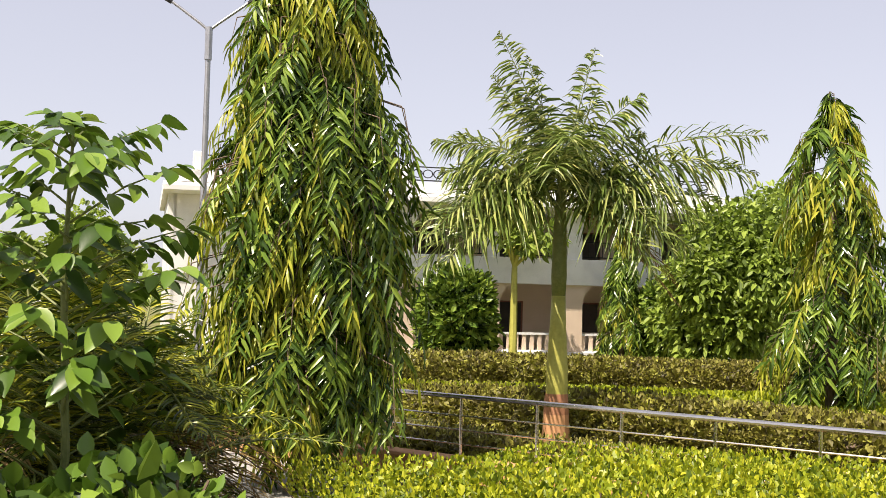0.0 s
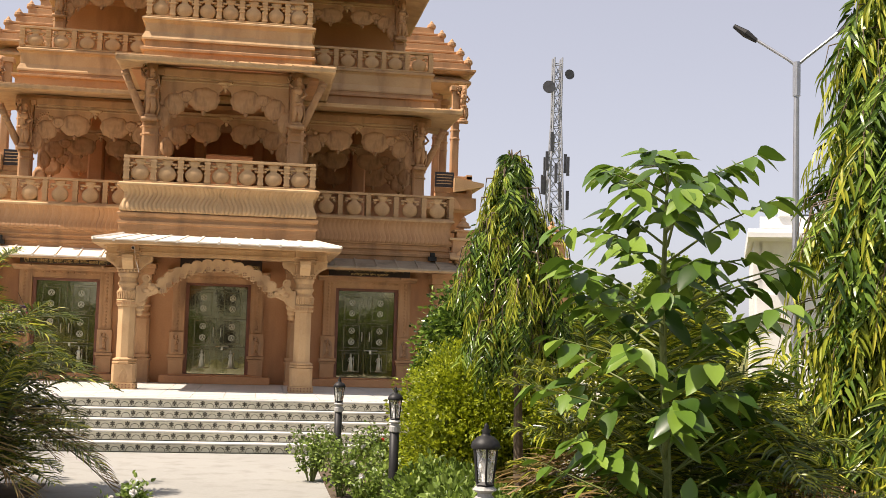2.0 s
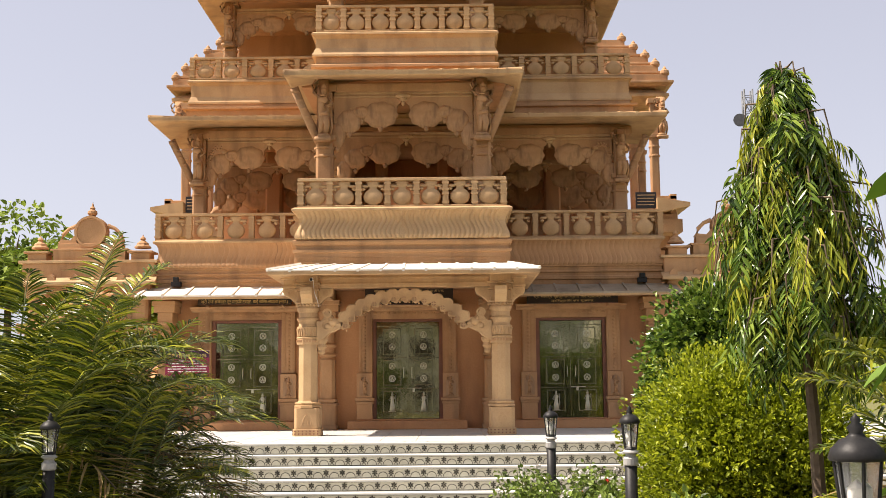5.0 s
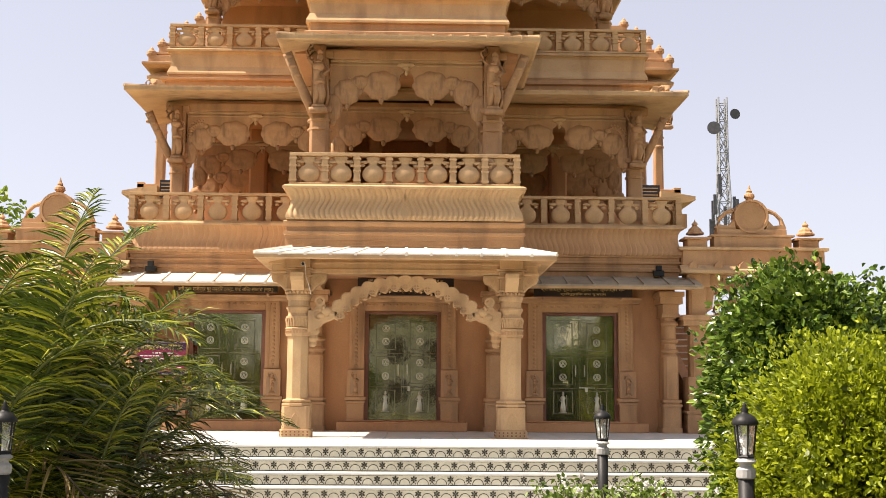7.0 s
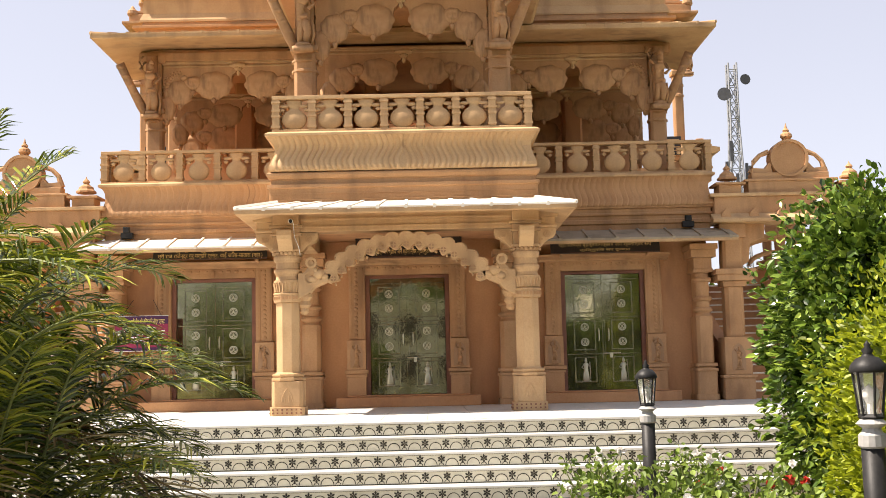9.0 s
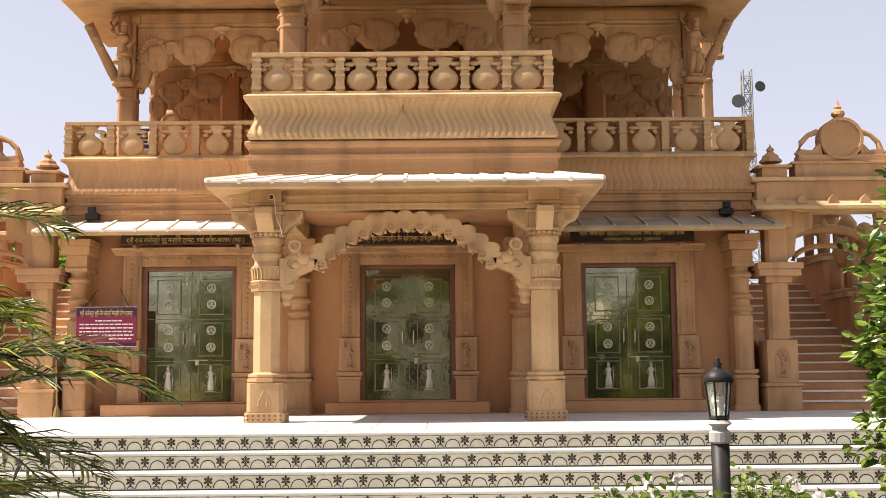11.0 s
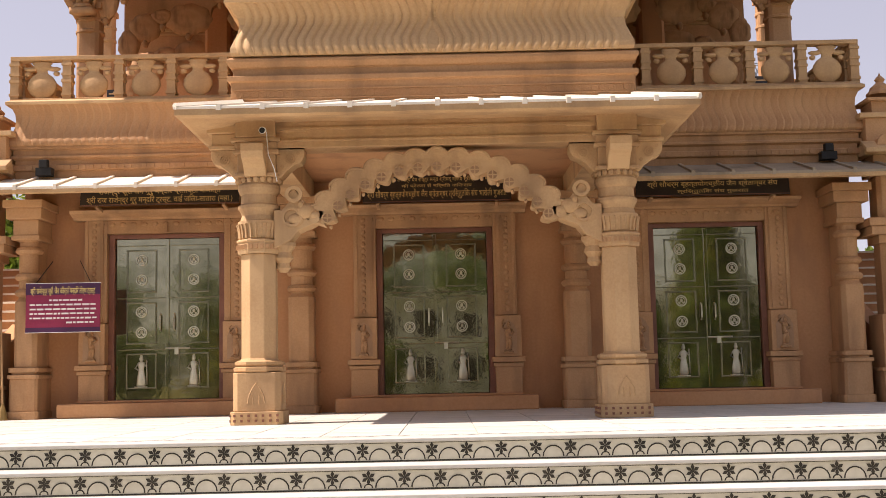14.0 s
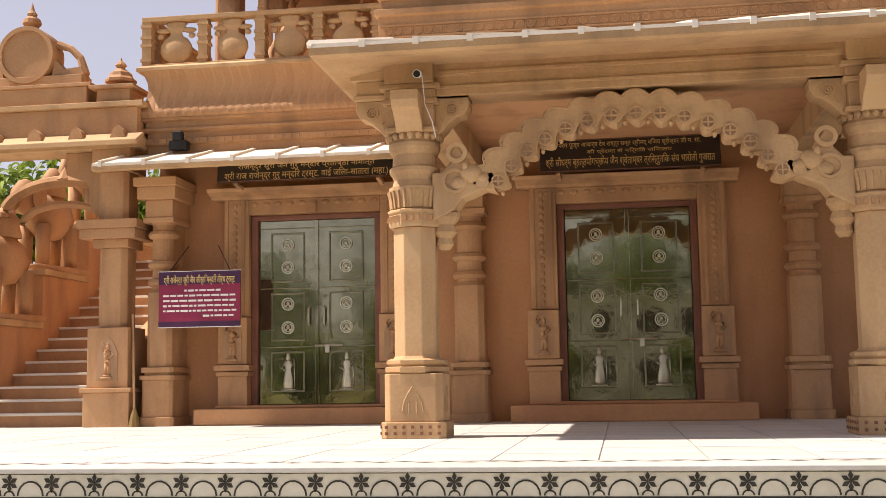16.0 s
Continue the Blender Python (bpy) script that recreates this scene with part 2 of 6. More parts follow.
# ---- building blocks ----
class Geo:
    """A mesh in the making."""

    def __init__(self):
        self.v, self.f = [], []

    def add(self, verts, faces):
        k = len(self.v)
        self.v += [tuple(p) for p in verts]
        self.f += [tuple(i + k for i in f) for f in faces]
        return self

    def box(self, x0, x1, y0, y1, z0, z1, c=0.0):
        """A box; c: how far its long edges are chamfered in plan."""
        if c:
            pl = [(x0 + c, y0), (x1 - c, y0), (x1, y0 + c), (x1, y1 - c), (x1 - c, y1), (x0 + c, y1), (x0, y1 - c), (x0, y0 + c)]
        else:
            pl = [(x0, y0), (x1, y0), (x1, y1), (x0, y1)]
        n = len(pl)
        return self.add([(*p, z0) for p in pl] + [(*p, z1) for p in pl],
                        [(i, (i + 1) % n, n + (i + 1) % n, n + i) for i in range(n)] + [tuple(range(n - 1, -1, -1)), tuple(range(n, 2 * n))])

    def prism_x(self, prof, x0, x1):
        """A profile of (y, z) drawn out along x."""
        n = len(prof)
        return self.add([(x0, *p) for p in prof] + [(x1, *p) for p in prof],
                        [(i, (i + 1) % n, n + (i + 1) % n, n + i) for i in range(n)] + [tuple(range(n - 1, -1, -1)), tuple(range(n, 2 * n))])

    def prism_y(self, prof, y0, y1):
        """An outline of (x, z) drawn out along y."""
        n = len(prof)
        return self.add([(x, y0, z) for x, z in prof] + [(x, y1, z) for x, z in prof],
                        [(i, (i + 1) % n, n + (i + 1) % n, n + i) for i in range(n)] + [tuple(range(n - 1, -1, -1)), tuple(range(n, 2 * n))])

    def lathe(self, prof, cx=0, cy=0, n=12, turn=0.0, sy=1.0):
        """A profile of (r, z) turned round an upright axis."""
        vs, fs = [], []
        for r, z in prof:
            for i in range(n):
                a = 2 * math.pi * (i + turn) / n
                vs.append((cx + r * math.cos(a), cy + sy * r * math.sin(a), z))
        for j in range(len(prof) - 1):
            for i in range(n):
                k = (i + 1) % n
                fs.append((j * n + i, j * n + k, j * n + n + k, j * n + n + i))
        fs += [tuple(range(n - 1, -1, -1)), tuple(range((len(prof) - 1) * n, len(prof) * n))]
        return self.add(vs, fs)

    def tube(self, pts, rad, n=6):
        """A round bar along points; rad: one radius or one for each point."""
        pts = [Vector(p) for p in pts]
        rad = [rad] * len(pts) if isinstance(rad, (int, float)) else rad
        vs, fs = [], []
        for i, p in enumerate(pts):
            d = (pts[min(i + 1, len(pts) - 1)] - pts[max(i - 1, 0)]).normalized()
            a = d.cross(Vector((0, 0, 1)) if abs(d.z) < 0.95 else Vector((1, 0, 0))).normalized()
            b = d.cross(a)
            vs += [p + rad[i] * (math.cos(t) * a + math.sin(t) * b) for t in [2 * math.pi * k / n for k in range(n)]]
        for j in range(len(pts) - 1):
            for i in range(n):
                k = (i + 1) % n
                fs.append((j * n + i, j * n + k, j * n + n + k, j * n + n + i))
        fs += [tuple(range(n - 1, -1, -1)), tuple(range((len(pts) - 1) * n, len(pts) * n))]
        return self.add(vs, fs)

    def blob(self, c, r, n=10, m=6):
        """An ellipsoid."""
        vs = [(c[0], c[1], c[2] - r[2])]
        for j in range(1, m):
            t = math.pi * j / m
            vs += [(c[0] + r[0] * math.sin(t) * math.cos(2 * math.pi * i / n), c[1] + r[1] * math.sin(t) * math.sin(2 * math.pi * i / n), c[2] - r[2] * math.cos(t)) for i in range(n)]
        vs.append((c[0], c[1], c[2] + r[2]))
        fs = [(0, 1 + (i + 1) % n, 1 + i) for i in range(n)]
        for j in range(m - 2):
            fs += [(1 + j * n + i, 1 + j * n + (i + 1) % n, 1 + (j + 1) * n + (i + 1) % n, 1 + (j + 1) * n + i) for i in range(n)]
        k = 1 + (m - 2) * n
        fs += [(k + i, k + (i + 1) % n, len(vs) - 1) for i in range(n)]
        return self.add(vs, fs)

    def skirt(self, prof, half, yf, yb):
        """A closed moulding of (out, z) that runs round the front and two sides of a bay."""
        n, vs, fs = len(prof), [], []
        for o, z in prof:
            vs += [(-half - o, yb, z), (-half - o, yf - o, z), (half + o, yf - o, z), (half + o, yb, z)]
        for i in range(n):
            j = (i + 1) % n
            for k in range(3):
                fs.append((4 * i + k, 4 * i + k + 1, 4 * j + k + 1, 4 * j + k))
        fs += [tuple(4 * i for i in range(n)), tuple(4 * i + 3 for i in range(n - 1, -1, -1))]
        return self.add(vs, fs)

    def ring(self, c, r, w, y0, y1, n=20):
        """A flat ring facing the front, with depth."""
        vs, fs = [], []
        for i in range(n):
            a = 2 * math.pi * i / n
            for rr, y in ((r, y1), (r, y0), (r - w, y0), (r - w, y1)):
                vs.append((c[0] + rr * math.cos(a), y, c[1] + rr * math.sin(a)))
        for i in range(n):
            j = (i + 1) % n
            fs += [(4 * i + k, 4 * i + (k + 1) % 4, 4 * j + (k + 1) % 4, 4 * j + k) for k in range(4)]
        return self.add(vs, fs)

    def disc(self, c, r, y0, y1, n=16):
        return self.prism_y([(c[0] + r * math.cos(2 * math.pi * i / n), c[1] + r * math.sin(2 * math.pi * i / n)) for i in range(n)], y0, y1)

    def mesh(self, name, mat, smooth=False):
        me = bpy.data.meshes.new(name)
        me.from_pydata(self.v, [], self.f)
        bm = bmesh.new()
        bm.from_mesh(me)
        bmesh.ops.recalc_face_normals(bm, faces=bm.faces)
        bm.to_mesh(me)
        bm.free()
        me.materials.append(mat)
        if smooth:
            me.polygons.foreach_set("use_smooth", [True] * len(me.polygons))
        return me


def part(name, geo, mat, parent=None, label="", at=None, smooth=False, bevel=0.0):
    """One mesh object, under a thing or a part; at: its pose, in the thing's own frame."""
    me = geo if isinstance(geo, bpy.types.Mesh) else geo.mesh(name, mat, smooth)
    ob = new(name, me)
    ob.parent = parent
    if at is not None:
        ob.matrix_basis = at
    if bevel:
        md = ob.modifiers.new("worn_edges", "BEVEL")
        md.width, md.segments, md.limit_method, md.angle_limit = bevel, 2, "ANGLE", radians(40)
    if label:
        tagged(ob, label)
    return ob


def thing(name, label, category, m=None, group="", kind=""):
    ob = new(name)
    if m is not None:
        ob.matrix_basis = m
    return tagged(ob, label, category, group, kind)


def text_mesh(name, body, size, mat):
    """Lettering as a mesh, lying in x and z, its middle at the origin."""
    cu = bpy.data.curves.new(name, "FONT")
    cu.body, cu.size, cu.align_x, cu.align_y, cu.extrude = body, size, "CENTER", "CENTER", 0.002
    cu.resolution_u = 2
    ob = bpy.data.objects.new(name, cu)
    scene.collection.objects.link(ob)
    bpy.context.view_layer.update()
    me = bpy.data.meshes.new_from_object(ob.evaluated_get(bpy.context.evaluated_depsgraph_get()))
    bpy.data.objects.remove(ob)
    me.transform(Matrix.Rotation(radians(90), 4, "X"))
    me.materials.clear()
    me.materials.append(mat)
    return me


def leaf_mesh(name, mat, P, D, N, L, W, droop=0.25, fold=0.2, broad=False):
    """Many leaves in one mesh: base points, directions, normals, lengths and widths."""
    P, D, N = np.asarray(P, float), np.asarray(D, float), np.asarray(N, float)
    n = len(P)
    D /= np.linalg.norm(D, axis=1, keepdims=True) + 1e-9
    S = np.cross(D, N)
    S /= np.linalg.norm(S, axis=1, keepdims=True) + 1e-9
    N = np.cross(S, D)
    L, W = np.broadcast_to(L, n)[:, None], np.broadcast_to(W, n)[:, None]
    down = np.array((0, 0, -1.0)) * L * droop
    m1, m2, tip = P + D * L * 0.28 + down * 0.1, P + D * L * 0.66 + down * 0.42, P + D * L + down
    up = N * W * fold
    V = np.stack([P, m1 + S * W * 0.5 + up, m1, m1 - S * W * 0.5 + up, m2 + S * W * 0.41 + up, m2, m2 - S * W * 0.41 + up, tip], 1).reshape(-1, 3)
    q = np.array([(0, 2, 1, 1), (0, 3, 2, 2), (1, 2, 5, 4), (2, 3, 6, 5), (4, 5, 7, 7), (5, 6, 7, 7)])
    k = 8
    if broad:
        rows = [(0.0, 0.0), (0.10, 0.22), (0.26, 0.44), (0.46, 0.5), (0.68, 0.40), (0.86, 0.20), (1.0, 0.0)]
        cols = [P] + [c for u, w in rows[1:-1] for m in (P + D * L * u + down * u ** 1.6,) for c in (m + S * W * w + up * 2 * w, m, m - S * W * w + up * 2 * w)] + [tip]
        V = np.stack(cols, 1).reshape(-1, 3)
        k = len(cols)
        q = [(0, 2, 1, 1), (0, 3, 2, 2)]
        for r in range(4):
            a = 1 + 3 * r
            q += [(a, a + 1, a + 4, a + 3), (a + 1, a + 2, a + 5, a + 4)]
        q = np.array(q + [(k - 4, k - 3, k - 1, k - 1), (k - 3, k - 2, k - 1, k - 1)])
    faces = []
    base = (np.arange(n) * k)[:, None, None] + q[None]
    for f in base.reshape(-1, 4).tolist():
        faces.append(f if f[2] != f[3] else f[:3])
    me = bpy.data.meshes.new(name)
    me.from_pydata(V.tolist(), [], faces)
    me.materials.append(mat)
    if broad:
        me.polygons.foreach_set("use_smooth", [True] * len(me.polygons))
    return me


rng = np.random.default_rng(7)


def unit(a):
    return a / (np.linalg.norm(a, axis=-1, keepdims=True) + 1e-9)

# ---- ground ----
P = 0.85          # platform level
XC = -1.25        # the temple's middle line
EDGE = 22.15      # front edge of the platform


def sheet(name, x0, x1, y0, y1, z, mat, label, thick=0.06):
    return tagged(part(name, Geo().box(x0, x1, y0, y1, z - thick, z), mat), label, "ground", kind="structure")


tagged(part("ground", Geo().add([(-900, -900, -0.06), (900, -900, -0.06), (900, 900, -0.06), (-900, 900, -0.06)], [(0, 1, 2, 3)]), GRASS), "dry patchy lawn reaching the horizon", "ground", kind="structure")
sheet("pavement", -16, 0.62, -9, 20.92, 0.0, CONCRETE, "pale concrete plaza before the temple steps")
sheet("garden_bed", 0.62, 4.6, 2.2, 20.92, 0.02, SOIL, "dark soil bed planted with shrubs and palms")
sheet("garden_bed", -9.0, -3.05, 12.6, 16.6, 0.02, SOIL, "dark soil bed under the cane palms")
sheet("garden_path", 4.6, 7.3, 2.2, 30.0, 0.0, CONCRETE, "pale concrete path beside the low wall")

# ---- platform and steps ----
stairs = thing("platform_steps", "five white marble steps with dark floral inlay risers", "steps", pose(XC, EDGE, 0), kind="structure")
HALF = 12.5
RISE, TREAD = 0.17, 0.30


def motif(g, x, z, y):
    """An arch and a six-petalled flower, inlaid in a riser."""
    for k in range(9):
        a0, a1 = math.pi * k / 9, math.pi * (k + 1) / 9
        q = [(x + r * math.cos(a), z + 1.05 * r * math.sin(a)) for r, a in ((0.079, a0), (0.079, a1), (0.070, a1), (0.070, a0))]
        g.prism_y(q, y, y + 0.02)
    fx, fz = x + 0.125, z + 0.070
    for k in range(6):
        a0, a1 = math.pi * k / 6, math.pi * (k + 1) / 6
        g.prism_y([(fx + r * 1.1 * math.cos(a), z + r * math.sin(a)) for r, a in ((0.030, a0), (0.030, a1), (0.022, a1), (0.022, a0))], y, y + 0.02)
    for k in range(6):
        a = math.pi * k / 3 + math.pi / 6
        c, s = math.cos(a), math.sin(a)
        g.prism_y([(fx, fz), (fx + 0.030 * c - 0.013 * s, fz + 0.030 * s + 0.013 * c), (fx + 0.052 * c, fz + 0.052 * s), (fx + 0.030 * c + 0.013 * s, fz + 0.030 * s - 0.013 * c)], y, y + 0.02)


for i in range(5):
    y0, top = -i * TREAD, P - i * RISE
    back = 10.0 if i == 0 else 0.1
    st = part("step", Geo().box(-HALF, HALF, y0 + 0.012, y0 + TREAD + back, top - RISE - (0.05 if i == 4 else 0.0), top - 0.028), RISER, stairs)
    part("tread", Geo().box(-HALF, HALF, y0 - 0.018, y0 + (TREAD + 0.02 if i else 0.42), top - 0.028, top), MARBLE, st, bevel=0.006)
    g = Geo()
    for k in range(int(HALF * 2 / 0.25)):
        motif(g, -HALF + 0.08 + 0.25 * k + (0.06 if i % 2 else 0.0), top - RISE + 0.018, y0 + 0.008)
    tagged(part("inlay", g, INLAY, st), kind="stuff")
    part("inlay_line", Geo().box(-HALF, HALF, y0 + 0.008, y0 + 0.02, top - RISE + 0.004, top - RISE + 0.013).box(-HALF, HALF, y0 + 0.009, y0 + 0.02, top - 0.036, top - 0.033), INLAY, st)
deck = part("platform_floor", Geo().box(-HALF, HALF, 0.42, 16.0, P - 0.06, P - 0.012), RISER, stairs)

g = Geo()
for k in range(100):
    for yy in (0.30, 0.36):
        x = -HALF + 0.25 * k + (0.125 if yy > 0.33 else 0)
        g.add([(x - 0.07, yy, P + 0.003), (x, yy - 0.02, P + 0.003), (x + 0.07, yy, P + 0.003), (x, yy + 0.02, P + 0.003)], [(0, 1, 2, 3)])
tagged(part("floor_inlay", g, INLAY, deck), kind="stuff")

# ---- temple ----
BASE = 28.87
OFF = Matrix.Translation((0, -BASE, 0))
temple = thing("temple", "carved pink sandstone temple of three storeys with balconies", "temple", pose(XC, BASE, 0))


def tpart(name, geo, mat, label="", m=None, smooth=False, bevel=0.0):
    return part(name, geo, mat, temple, label, OFF if m is None else OFF @ m, smooth, bevel)


POT = Geo().lathe([(0.05, 0.0), (0.07, 0.02), (0.125, 0.06), (0.155, 0.13), (0.15, 0.20), (0.11, 0.265), (0.062, 0.30), (0.055, 0.335), (0.085, 0.36), (0.10, 0.385), (0.085, 0.40), (0.11, 0.42), (0.08, 0.445)], 0, 0, 16, 0, 0.42)
for sx in (-1, 1):
    POT.blob((sx * 0.125, 0, 0.355), (0.07, 0.035, 0.028))
    POT.blob((sx * 0.15, 0, 0.30), (0.035, 0.03, 0.03))
POT = POT.mesh("pot", STONE_PALE, True)


def balustrade(x0, x1, y, z0, z1, n, m=None):
    """A stone railing of n panels, each with a flattened pot between posts."""
    h = z1 - z0
    rail = tpart("balustrade", Geo().box(x0, x1, y - 0.075, y + 0.075, z1 - 0.055, z1).box(x0, x1, y - 0.07, y + 0.07, z0, z0 + 0.035), STONE_PALE, m=m, bevel=0.006)
    pw = 0.055
    post = Geo().box(-pw, pw, -0.065, 0.065, z0 + 0.035, z1 - 0.055)
    for zz in (0.06, 0.22, 0.30, 0.42):
        post.box(-pw - 0.012, pw + 0.012, -0.078, 0.078, z0 + zz * h / 0.53, z0 + (zz + 0.03) * h / 0.53)
    post = post.mesh("post", STONE_PALE)
    step = (x1 - x0 - 2 * pw) / n
    for k in range(n + 1):
        part("post", post, None, rail, at=Matrix.Translation((x0 + pw + k * step, y, 0)))
    for k in range(n):
        sx = min(1.0, (step - 2 * pw) / 0.36) * 1.22
        part("pot", POT, None, rail, at=Matrix.Translation((x0 + pw + (k + 0.5) * step, y, z0 + 0.035)) @ Matrix.Diagonal((sx * random.uniform(0.97, 1.03), 1, (h - 0.09) / 0.445, 1)))
    return rail


def side_balustrade(x, y0, y1, z0, z1, n):
    return balustrade(-(y1 - y0) / 2, (y1 - y0) / 2, 0, z0, z1, n, Matrix.Translation((x, (y0 + y1) / 2, 0)) @ Matrix.Rotation(radians(90), 4, "Z"))


def ribs(half, yf, prof, gap, panel, lean=0.05, proud=0.016, spans=None, mat=None):
    """Curved flutes standing proud on a swelling panel; prof: (out, z)."""
    n = int(2 * half / gap)
    zt, zb = prof[0][1], prof[-1][1]
    made = []
    for sgn in (-1, 1):
        vs, fs = [], []
        for o, z in prof:
            x = sgn * lean * math.sin((z - zb) / (zt - zb) * 2 * math.pi)
            vs += [(x - gap * 0.40, yf - o, z), (x - gap * 0.2, yf - o - proud, z), (x + gap * 0.2, yf - o - proud, z), (x + gap * 0.40, yf - o, z)]
        for j in range(len(prof) - 1):
            fs += [(4 * j + i, 4 * j + i + 1, 4 * j + i + 5, 4 * j + i + 4) for i in range(3)]
        made.append(Geo().add(vs, fs).mesh("flute", mat or STONE_PALE, True))
    for k in range(n):
        x = -half + gap * (k + 0.5)
        if abs(x) < (spans or 0.0):
            continue
        part("flute", made[x > 0], None, panel, at=Matrix.Translation((x, 0, 0)))


def sloped_eave(half, yf, yb, zf, zb, yend, gap, label="", top=CREAM, thick=0.07, shift=0.0):
    """A sloping eave round front and sides, with battens on its top."""
    out = yb - yf
    inner = half - out
    slab = tpart("eave", Geo().skirt([(out, zf), (out, zf - thick), (out - 0.05, zf - thick - 0.015), (0.0, zb - 0.16), (-0.12, zb - 0.16), (-0.12, zb), (0, zb)], inner, yb, yend), STONE_PALE, label, Matrix.Translation((shift, 0, 0)))
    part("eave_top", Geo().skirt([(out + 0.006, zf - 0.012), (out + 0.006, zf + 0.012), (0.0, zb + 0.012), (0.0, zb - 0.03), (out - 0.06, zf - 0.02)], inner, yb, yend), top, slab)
    n = max(2, round(2 * half / gap))
    for k in range(1, n):
        bat = Geo()
        x = -half + 2 * half * k / n
        xi = x * inner / half
        w = 0.022
        bat.add([(x - w, yf - 0.010, zf - 0.03), (x + w, yf - 0.010, zf - 0.03), (x + w, yf - 0.010, zf + 0.030), (x - w, yf - 0.010, zf + 0.030),
                 (xi - w, yb, zb - 0.03), (xi + w, yb, zb - 0.03), (xi + w, yb, zb + 0.030), (xi - w, yb, zb + 0.030)],
                [(0, 1, 2, 3), (7, 6, 5, 4), (0, 4, 5, 1), (1, 5, 6, 2), (2, 6, 7, 3), (3, 7, 4, 0)])
        part("batten", bat, top, slab)
    for s in (-1, 1):
        part("hip_roll", Geo().tube([(s * half, yf, zf + 0.015), (s * inner, yb, zb + 0.015)], 0.035, 5), top, slab)
    return slab


# lobes of a cusped arch from its middle outwards: centre, half-width, spring, depth
LOBES = ((0.10, 0.08, 0.05, 0.14), (0.33, 0.235, 0.28, 0.44), (0.60, 0.12, 0.30, 0.22), (0.78, 0.165, 0.46, 0.40), (0.95, 0.11, 0.80, 0.42))
LOBE, NA = Geo(), 36
shape, rings = [(0.0, -0.055, 0.0)], (0.3, 0.55, 0.66, 0.78, 0.92, 1.0)
for rho in rings:
    for q in range(NA):
        a = 2 * math.pi * q / NA
        edge = 1 + 0.09 * rho ** 3 * abs(math.sin(4.5 * a))
        shape.append((rho * edge * math.cos(a), -0.03 * (1 - rho ** 2) - (0.012 if rho == 0.66 else 0.0) - 0.025 * (rho < 1), rho * edge * math.sin(a)))
skin = [(0, 1 + q, 1 + (q + 1) % NA) for q in range(NA)]
for r in range(len(rings) - 1):
    skin += [(1 + r * NA + q, 1 + r * NA + NA + q, 1 + r * NA + NA + (q + 1) % NA, 1 + r * NA + (q + 1) % NA) for q in range(NA)]
LOBE = LOBE.add(shape, skin).mesh("lobe", STONE, True)
PETAL_TIP = Geo().blob((0, 0, 0), (0.045, 0.05, 0.06), 8, 5).mesh("lobe_tip", STONE, True)


def torana(x0, x1, ztop, depth, y0, y1):
    """A cusped stone arch hung between two columns."""
    cx, hw = (x0 + x1) / 2, (x1 - x0) / 2
    low = []
    for k in range(-90, 91):
        s = abs(k) / 90
        d = 0.05 + 0.30 * s
        for c, r, b, a in LOBES:
            e = abs(s - c) / r
            if e < 1:
                d = max(d, b + a * (1 - e * e) ** 0.6 + 0.14 * max(0.0, 1 - 4 * e) ** 1.5)
        low.append((cx + k / 90 * hw, ztop - d * depth))
    ob = tpart("cusped_arch", Geo().prism_y([(x1, ztop + 0.12), (x0, ztop + 0.12)] + low, y0, y1), STONE)
    for c, r, b, a in LOBES[1:]:
        for sx in (-1, 1):
            part("lobe", LOBE, None, ob, at=Matrix.Translation((cx + sx * c * hw, y0, ztop - (b + 0.36 * a) * depth)) @ Matrix.Diagonal((1.0 * r * hw * sx, 1, 0.72 * a * depth, 1)))
            part("lobe_tip", PETAL_TIP, None, ob, at=Matrix.Translation((cx + sx * c * hw, y0 - 0.01, ztop - (b + a + 0.08) * depth)))
    part("keystone", Geo().blob((cx, y0 - 0.02, ztop + 0.02), (0.17, 0.09, 0.055)).blob((cx, y0 - 0.02, ztop - 0.04), (0.08, 0.07, 0.05)).blob((cx, y0 - 0.02, ztop - 0.12), (0.035, 0.04, 0.06)), STONE_PALE, ob)
    part("roll_moulding", Geo().box(x0, x1, y0 - 0.035, y0 + 0.01, ztop + 0.06, ztop + 0.11).box(x0, x1, y0 - 0.02, y0 + 0.01, ztop + 0.0, ztop + 0.03), STONE_PALE, ob, bevel=0.006)
    return ob


FIG = Geo()
FIG.lathe([(0.10, 0), (0.12, 0.04), (0.10, 0.07)], 0, 0, 10)
FIG.tube([(0.03, 0, 0.05), (0.07, -0.03, 0.25), (0.02, 0, 0.45)], [0.045, 0.06, 0.075])
FIG.tube([(-0.05, 0, 0.05), (-0.03, 0.0, 0.25), (0.0, 0, 0.45)], [0.045, 0.055, 0.075])
FIG.blob((0.01, 0, 0.45), (0.10, 0.08, 0.09))
FIG.tube([(0.0, 0, 0.45), (-0.035, 0, 0.6), (0.0, 0, 0.74)], [0.085, 0.06, 0.09])
FIG.blob((0.0, -0.02, 0.72), (0.10, 0.075, 0.08))
FIG.blob((0.02, -0.01, 0.89), (0.055, 0.06, 0.075))
FIG.lathe([(0.05, 0.94), (0.045, 1.0), (0.0, 1.06)], 0.02, 0, 8)
FIG.tube([(0.09, 0, 0.78), (0.17, -0.03, 0.66), (0.09, -0.07, 0.58)], 0.03)
FIG.tube([(-0.09, 0, 0.78), (-0.17, -0.02, 0.86), (-0.08, 0.0, 1.0)], 0.03)
FIG.box(-0.15, 0.15, -0.12, 0.12, -0.07, 0.01, 0.03).box(-0.10, 0.10, 0.05, 0.16, 0.0, 1.12, 0.03)
